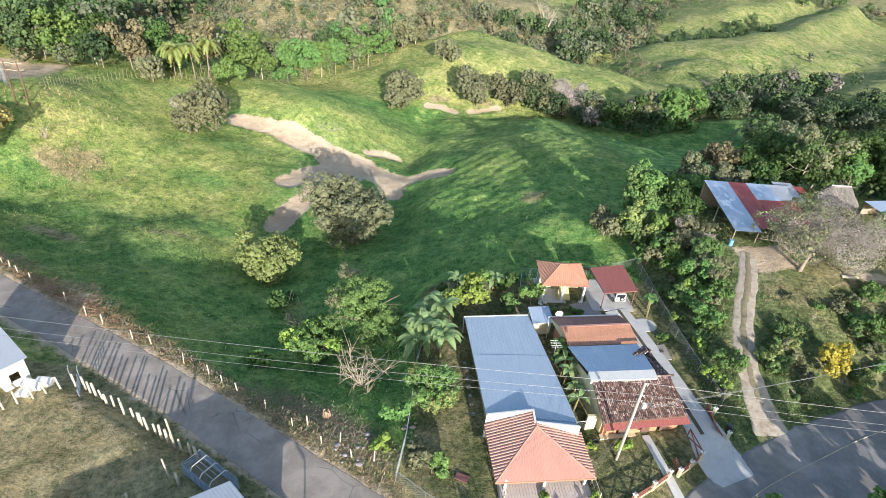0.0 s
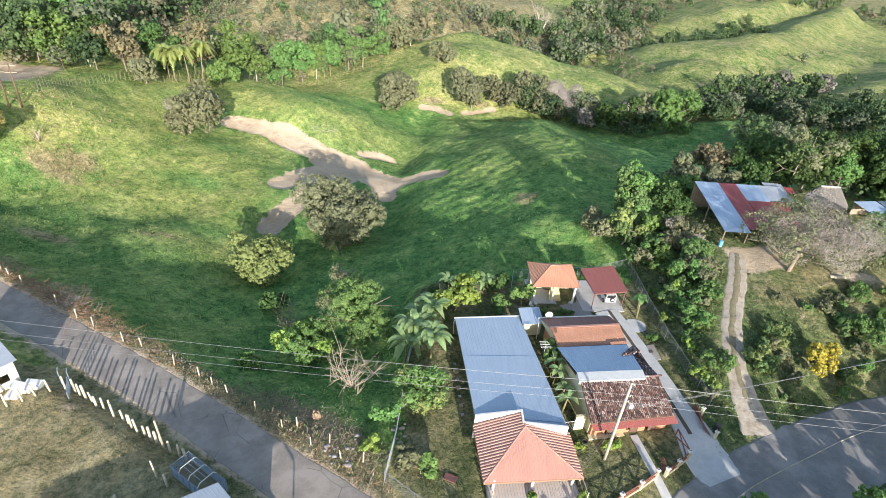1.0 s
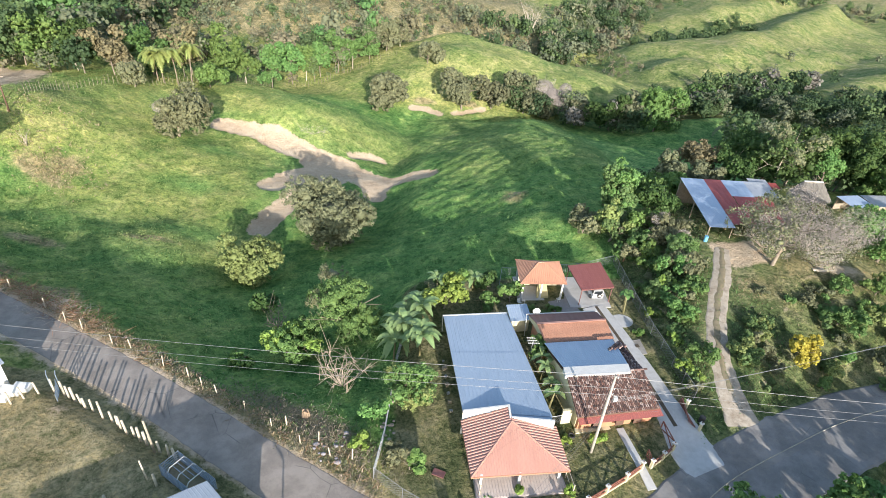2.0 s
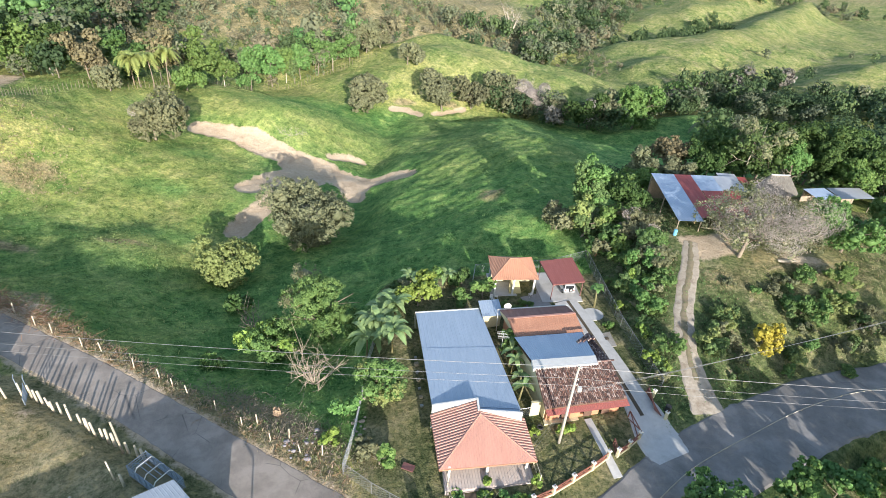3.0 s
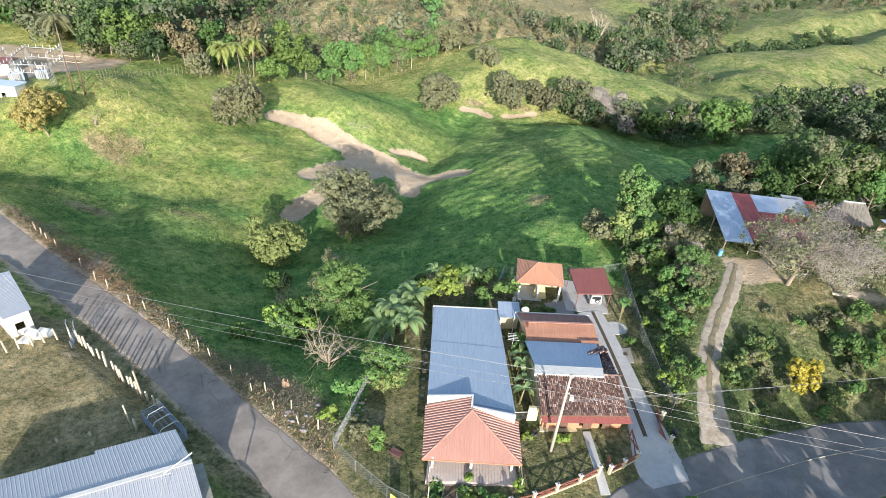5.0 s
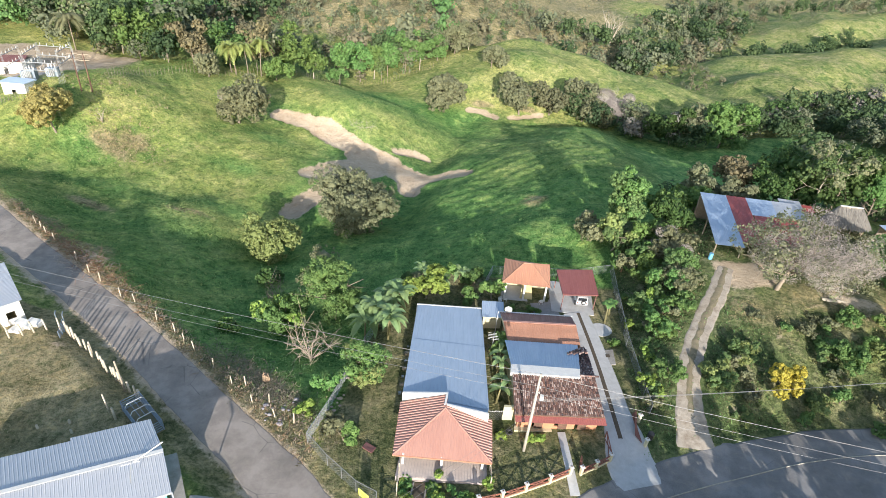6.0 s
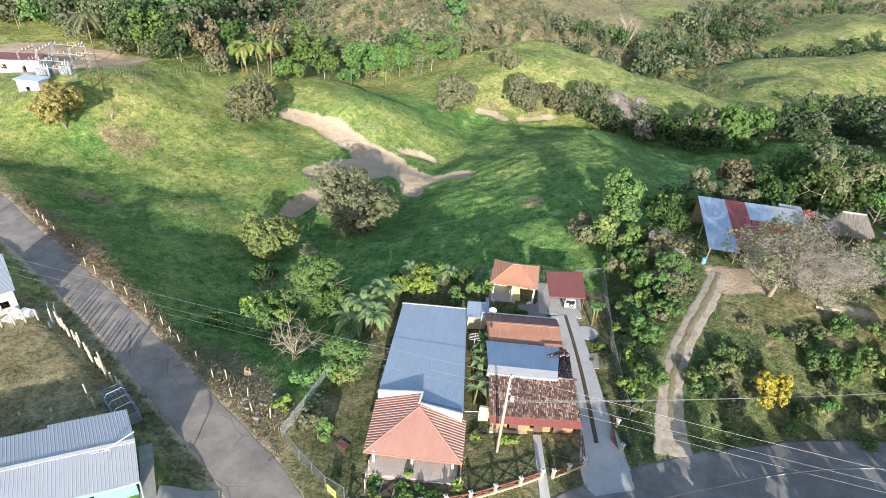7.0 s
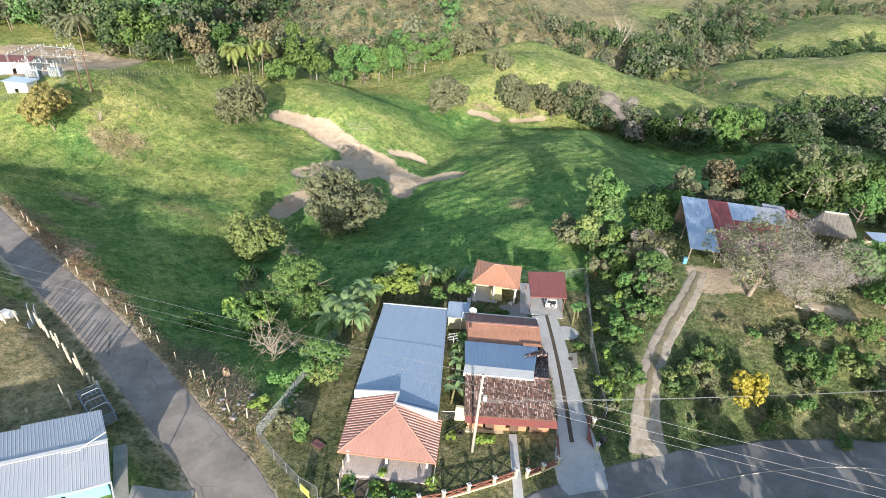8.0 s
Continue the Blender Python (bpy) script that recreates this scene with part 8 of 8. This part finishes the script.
def plant_woods():
    spots = wood_spots(5)
    names = [("olive woods beyond the pasture", W_OLIVE), ("green woods beyond the pasture", W_MID), ("bright green woods beyond the pasture", W_BRIGHT), ("dry brown scrub and trees on the far slope", W_BROWN), ("dark green woods in the valley", W_DARK), ("grey leafless trees in the woods", W_GREY)]
    trunks = Shape()
    rng = np.random.default_rng(9)
    for kind, (label, mat) in enumerate(names):
        leaves, inner, leaf_tone, inner_tone = [], [], [], []
        for x, y, t, w, k in spots:
            if k != kind:
                continue
            near = math.hypot(x, y) < 245
            leaf, (core, faces) = (SCRUB if t < 6.5 else KITS if near and y < np.interp(x, edge_x, edge_y) + 45 else COARSE)[rng.integers(8)]
            a = rng.random() * 6.28
            turn = np.array([[math.cos(a), -math.sin(a), 0], [math.sin(a), math.cos(a), 0], [0, 0, 1]])
            z = float(height(x, y))
            low = 0.12 * t if near else 0.0
            scale, move = np.array([w, w, (t - low) / 2]), np.array([x, y, z + (t + low) / 2])
            leaves.append((leaf @ turn.T) * scale + move), inner.append((core @ turn.T) * scale + move)
            tone = rng.random()
            leaf_tone.append(np.full(len(leaf), tone)), inner_tone.append(np.full(len(core), tone))
            if near and rng.random() < 0.25:
                trunks.tube([(x, y, z - 0.3), (x + rng.normal() * 0.3, y, z + t * 0.6)], [0.16, 0.06], 5)
        me = foliage_mesh("woods", np.concatenate(leaves), (np.concatenate(inner), faces), mat, (np.concatenate(leaf_tone), np.concatenate(inner_tone)))
        tagged(part("woods", me, mat), label, "woods", kind="stuff")
    tagged(part("wood_trunks", trunks, M_BARK), "pale trunks of the woods", "trunks", kind="stuff")


plant_woods()
EDGE_TREES = [(-57, 184, 17, 5, 1), (-52.5, 199, 18, 5, 2), (-48, 212, 19, 5.4, 2), (-43.5, 216, 18, 5, 1), (-38.5, 219, 19, 5.6, 2), (-32, 222, 18, 5, 2), (-26.5, 226, 18, 5, 2), (-20, 231, 14, 4.2, 2), (-13.5, 235, 17, 5, 5), (-8, 240, 13, 4.6, 5), (-64, 178, 17, 6, 1), (-84, 155, 14, 6, 3), (-93, 154, 15, 6.4, 4), (-101, 154, 16, 6.6, 1), (-77, 163, 15, 6, 4), (-71, 170, 19, 7, 3), (-109, 157, 16, 6.4, 4),
    (74, 94, 13, 6.5, 4), (66, 98, 12, 5, 4), (86, 96, 14, 6, 4), (95, 92, 15, 6.5, 4), (60, 101, 10, 4.5, 3), (52, 96, 8, 4, 0), (83, 178, 14, 7, 2), (74, 181, 13, 6.5, 0), (66, 184, 10, 6, 4), (46, 192, 9, 5, 5), (58, 188, 9, 5, 5), (112, 207, 13, 8, 4), (134, 218, 12, 7, 0)]
for i, (x, y, t, w, k) in enumerate(EDGE_TREES):
    tree("tree", x, y, t, w, (L_OLIVE, L_MID, L_BRIGHT, L_BROWN, L_DARK, L_OLIVE)[k], M_BARK if i % 3 else M_PALEBARK, "tall tree with a pale trunk at the edge of the woods", 700 + i, 24 if y > 110 else 34, 3000 if y > 110 else 6000, 0.46 if y > 110 else 0.3, 0.03, 1.0, 0.18, limbs=6)


# ---- grass and verge ----
def tufts(seed, x0, x1, y0, y1, n, keep, length, mat, label, per=3, width=0.17):
    rng = np.random.default_rng(seed)
    x, y = rng.uniform(x0, x1, n), rng.uniform(y0, y1, n)
    k = keep(x, y) > rng.random(n)
    x, y = x[k], y[k]
    m = len(x)
    z = fine_height(x, y)
    scale = length * rng.uniform(0.5, 1.3, m)
    out = []
    for _ in range(per):
        a = rng.random(m) * 6.28
        d = np.stack([np.cos(a), np.sin(a), rng.uniform(0.5, 1.4, m)], 1)
        base = np.stack([x + rng.normal(size=m) * 0.12, y + rng.normal(size=m) * 0.12, z - 0.03], 1)
        s = scale[:, None]
        side = np.stack([-np.sin(a), np.cos(a), np.zeros(m)], 1) * width * s
        mid, tip = base + d * s * 0.5, base + d * s * [0.95, 0.95, 0.75]
        out.append(np.stack([base, mid + side, tip, mid - side], 1))
    ob = part("grass", fold_mesh("grass", np.concatenate(out), mat), mat)
    return tagged(ob, label, "grass", kind="stuff")


def in_field(x, y):
    lane, road, track = along(x, y, LANE)[0], along(x, y, HIGHWAY)[0], along(x, y, TRACK)[0]
    lot = (x > 0.5) & (x < 33.6) & (y > 26) & (y < 67)
    yard = (x < -10) & (y < np.interp(x, [-90, -54, -27, -6], [74, 56, 42, 29])) & (y < 60)
    court = np.exp(-((x - 51) / 6.5) ** 4 - ((y - 65.5) / 4.8) ** 4) + np.exp(-((x - 65) / 6) ** 2 - ((y - 62) / 2.4) ** 2) > 0.4
    return ~court & (lane > 4.4) & (road > 5.2) & ((track > 1.8) | (track < 0.25)) & ~lot & ~yard & (stroke_distance(x, y) > 0.3)


def lush_patch(x, y):
    best = np.zeros(np.shape(x))
    for cx, cy, rx, ry in ((-48, 75, 20, 9), (-78, 97, 7, 5), (-50, 127, 10, 4), (-64, 87, 16, 6), (-40, 90, 16, 4), (-60, 146, 14, 5), (-47, 108, 6, 3)):
        best = np.maximum(best, np.exp(-((x - cx) / rx) ** 2 - ((y - cy) / ry) ** 2))
    return best


lushness = lambda x, y: np.maximum(lush_patch(x, y), field_green(x, y))
field_green = lambda x, y: smooth(-38, -22, x + 0.12 * (y - 80)) * (1 - 0.8 * np.exp(-((x + 18) / 30) ** 2 - ((y - 150) / 14) ** 2))
tufts(1, -96, 0, 46, 205, 72000, lambda x, y: in_field(x, y) * (1 - lushness(x, y)), 0.32, L_GRASS, "tall yellow-green pasture grass", 2)
tufts(2, -92, 50, 34, 195, 100000, lambda x, y: in_field(x, y) * np.maximum(lushness(x, y), 0.5 * (y < 75)), 0.3, L_LUSH, "lush dark green pasture grass", 2)
tufts(11, -90, -58, 86, 122, 5200, lambda x, y: 0.9 * np.exp(-((x + 72) / 7) ** 2 - ((y - 103) / 5) ** 2) + 0.22 * np.exp(-((x + 80) / 10) ** 2 - ((y - 114) / 8) ** 2), 0.5, L_STRAW, "dry brown weeds on the rise", 3, 0.2)
tufts(3, 34, 90, 40, 84, 22000, lambda x, y: in_field(x, y) * 0.8, 0.24, L_BANK, "rough mixed grass and weeds on the bank")
tufts(4, 34, 90, 40, 84, 12000, lambda x, y: in_field(x, y) * (0.12 + 0.5 * smooth(52, 58, y)), 0.22, L_STRAW, "dry grass on the bank")
tufts(7, 0, 34, 24, 66, 15000, lambda x, y: 1.0 * ((x > 1) & (x < 33) & ~((x > 5.5) & (x < 29.5) & (y > 29) & (y < 56)) & ((x < 20) | (x > 31.5) | (y > 66)) | ((x > 18) & (x < 29) & (y > 28) & (y < 36.3))), 0.13, L_LAWN, "short worn lawn grass", 2)
in_yard = lambda x, y: 1.0 * ((x < -10) & (y < np.interp(x, [-90, -54, -27, -6], [70, 52, 38, 25])) & (along(x, y, LANE)[0] > 3.2))
tufts(8, -62, -8, 22, 46, 20000, in_yard, 0.12, L_STRAW, "short dry grass of the yard", 2, 0.2)
beside = lambda x, y: along(x, y, LANE)[0]
verge = lambda x, y: ((beside(x, y) > 2.5) & (beside(x, y) < 5.4) & (y > np.interp(x, [-90, -54, -27, -6, 4], [74, 56, 42, 29, 22])) & (x < 0)) * (0.25 + 0.75 * smooth(2.6, 3.6, beside(x, y)))
tufts(5, -68, 0, 28, 74, 16000, verge, 0.3, L_BRUSH, "dead reddish brush along the verge of the lane", 3, 0.1)
tufts(6, -68, 0, 28, 74, 15000, verge, 0.3, L_OLIVE, "green weeds on the verge of the lane")


hollow = lambda x, y: np.exp(-((beside(x, y) - 6.4) / 1.9) ** 2) * np.exp(-((x + 9) / 9) ** 4) * (y > np.interp(x, [-90, -54, -27, -6, 4], [74, 56, 42, 29, 22]))
tufts(10, -22, 3, 30, 52, 16000, hollow, 0.24, L_LITTER, "dark dead brush and leaf litter below the fence", 3, 0.14)


def brush(seed, n, keep, label, mat, length):
    """Loose dead sticks lying about."""
    rng = np.random.default_rng(seed)
    s = Shape()
    while n:
        x, y = rng.uniform(-66, 0), rng.uniform(28, 72)
        if keep(x, y) < rng.random():
            continue
        a, ln = rng.random() * 6.28, length * rng.uniform(0.4, 1.3)
        up = rng.uniform(-0.05, 0.6)
        z = float(fine_height(x, y)) + 0.05
        mid = (x + math.cos(a) * ln * 0.5, y + math.sin(a) * ln * 0.5, z + up * ln * 0.5 + 0.1)
        s.tube([(x, y, z), mid, (x + math.cos(a + 0.3) * ln, y + math.sin(a + 0.3) * ln, z + up * ln)], [0.024, 0.017, 0.006], 3)
        n -= 1
    return tagged(part("brush", s, mat), label, "brush", kind="stuff")


tufts(9, -68, 0, 24, 74, 14000, verge, 0.3, L_STRAW, "dry grass on the verge of the lane")
brush(31, 420, lambda x, y: verge(x, y) * (1.0 if x < -26 else 0.35), "dead twigs and stalks in the fence line", M_BROWNBARK, 1.0)
brush(32, 320, lambda x, y: float(math.exp(-((x + 46 + 1.6 * (y - 57)) / 3) ** 2 - ((y - 57) / 4) ** 2)), "heap of cut reddish branches beside the lane", M_BROWNBARK, 2.0)
brush(33, 160, lambda x, y: float(math.exp(-((x + 44) / 3) ** 2 - ((y - 55.5) / 1.6) ** 2)), "pale cut sticks beside the lane", M_PALEBARK, 1.6)
brush(34, 220, lambda x, y: float(hollow(x, y)), "dead grey-brown sticks below the fence", M_BARK, 1.3)
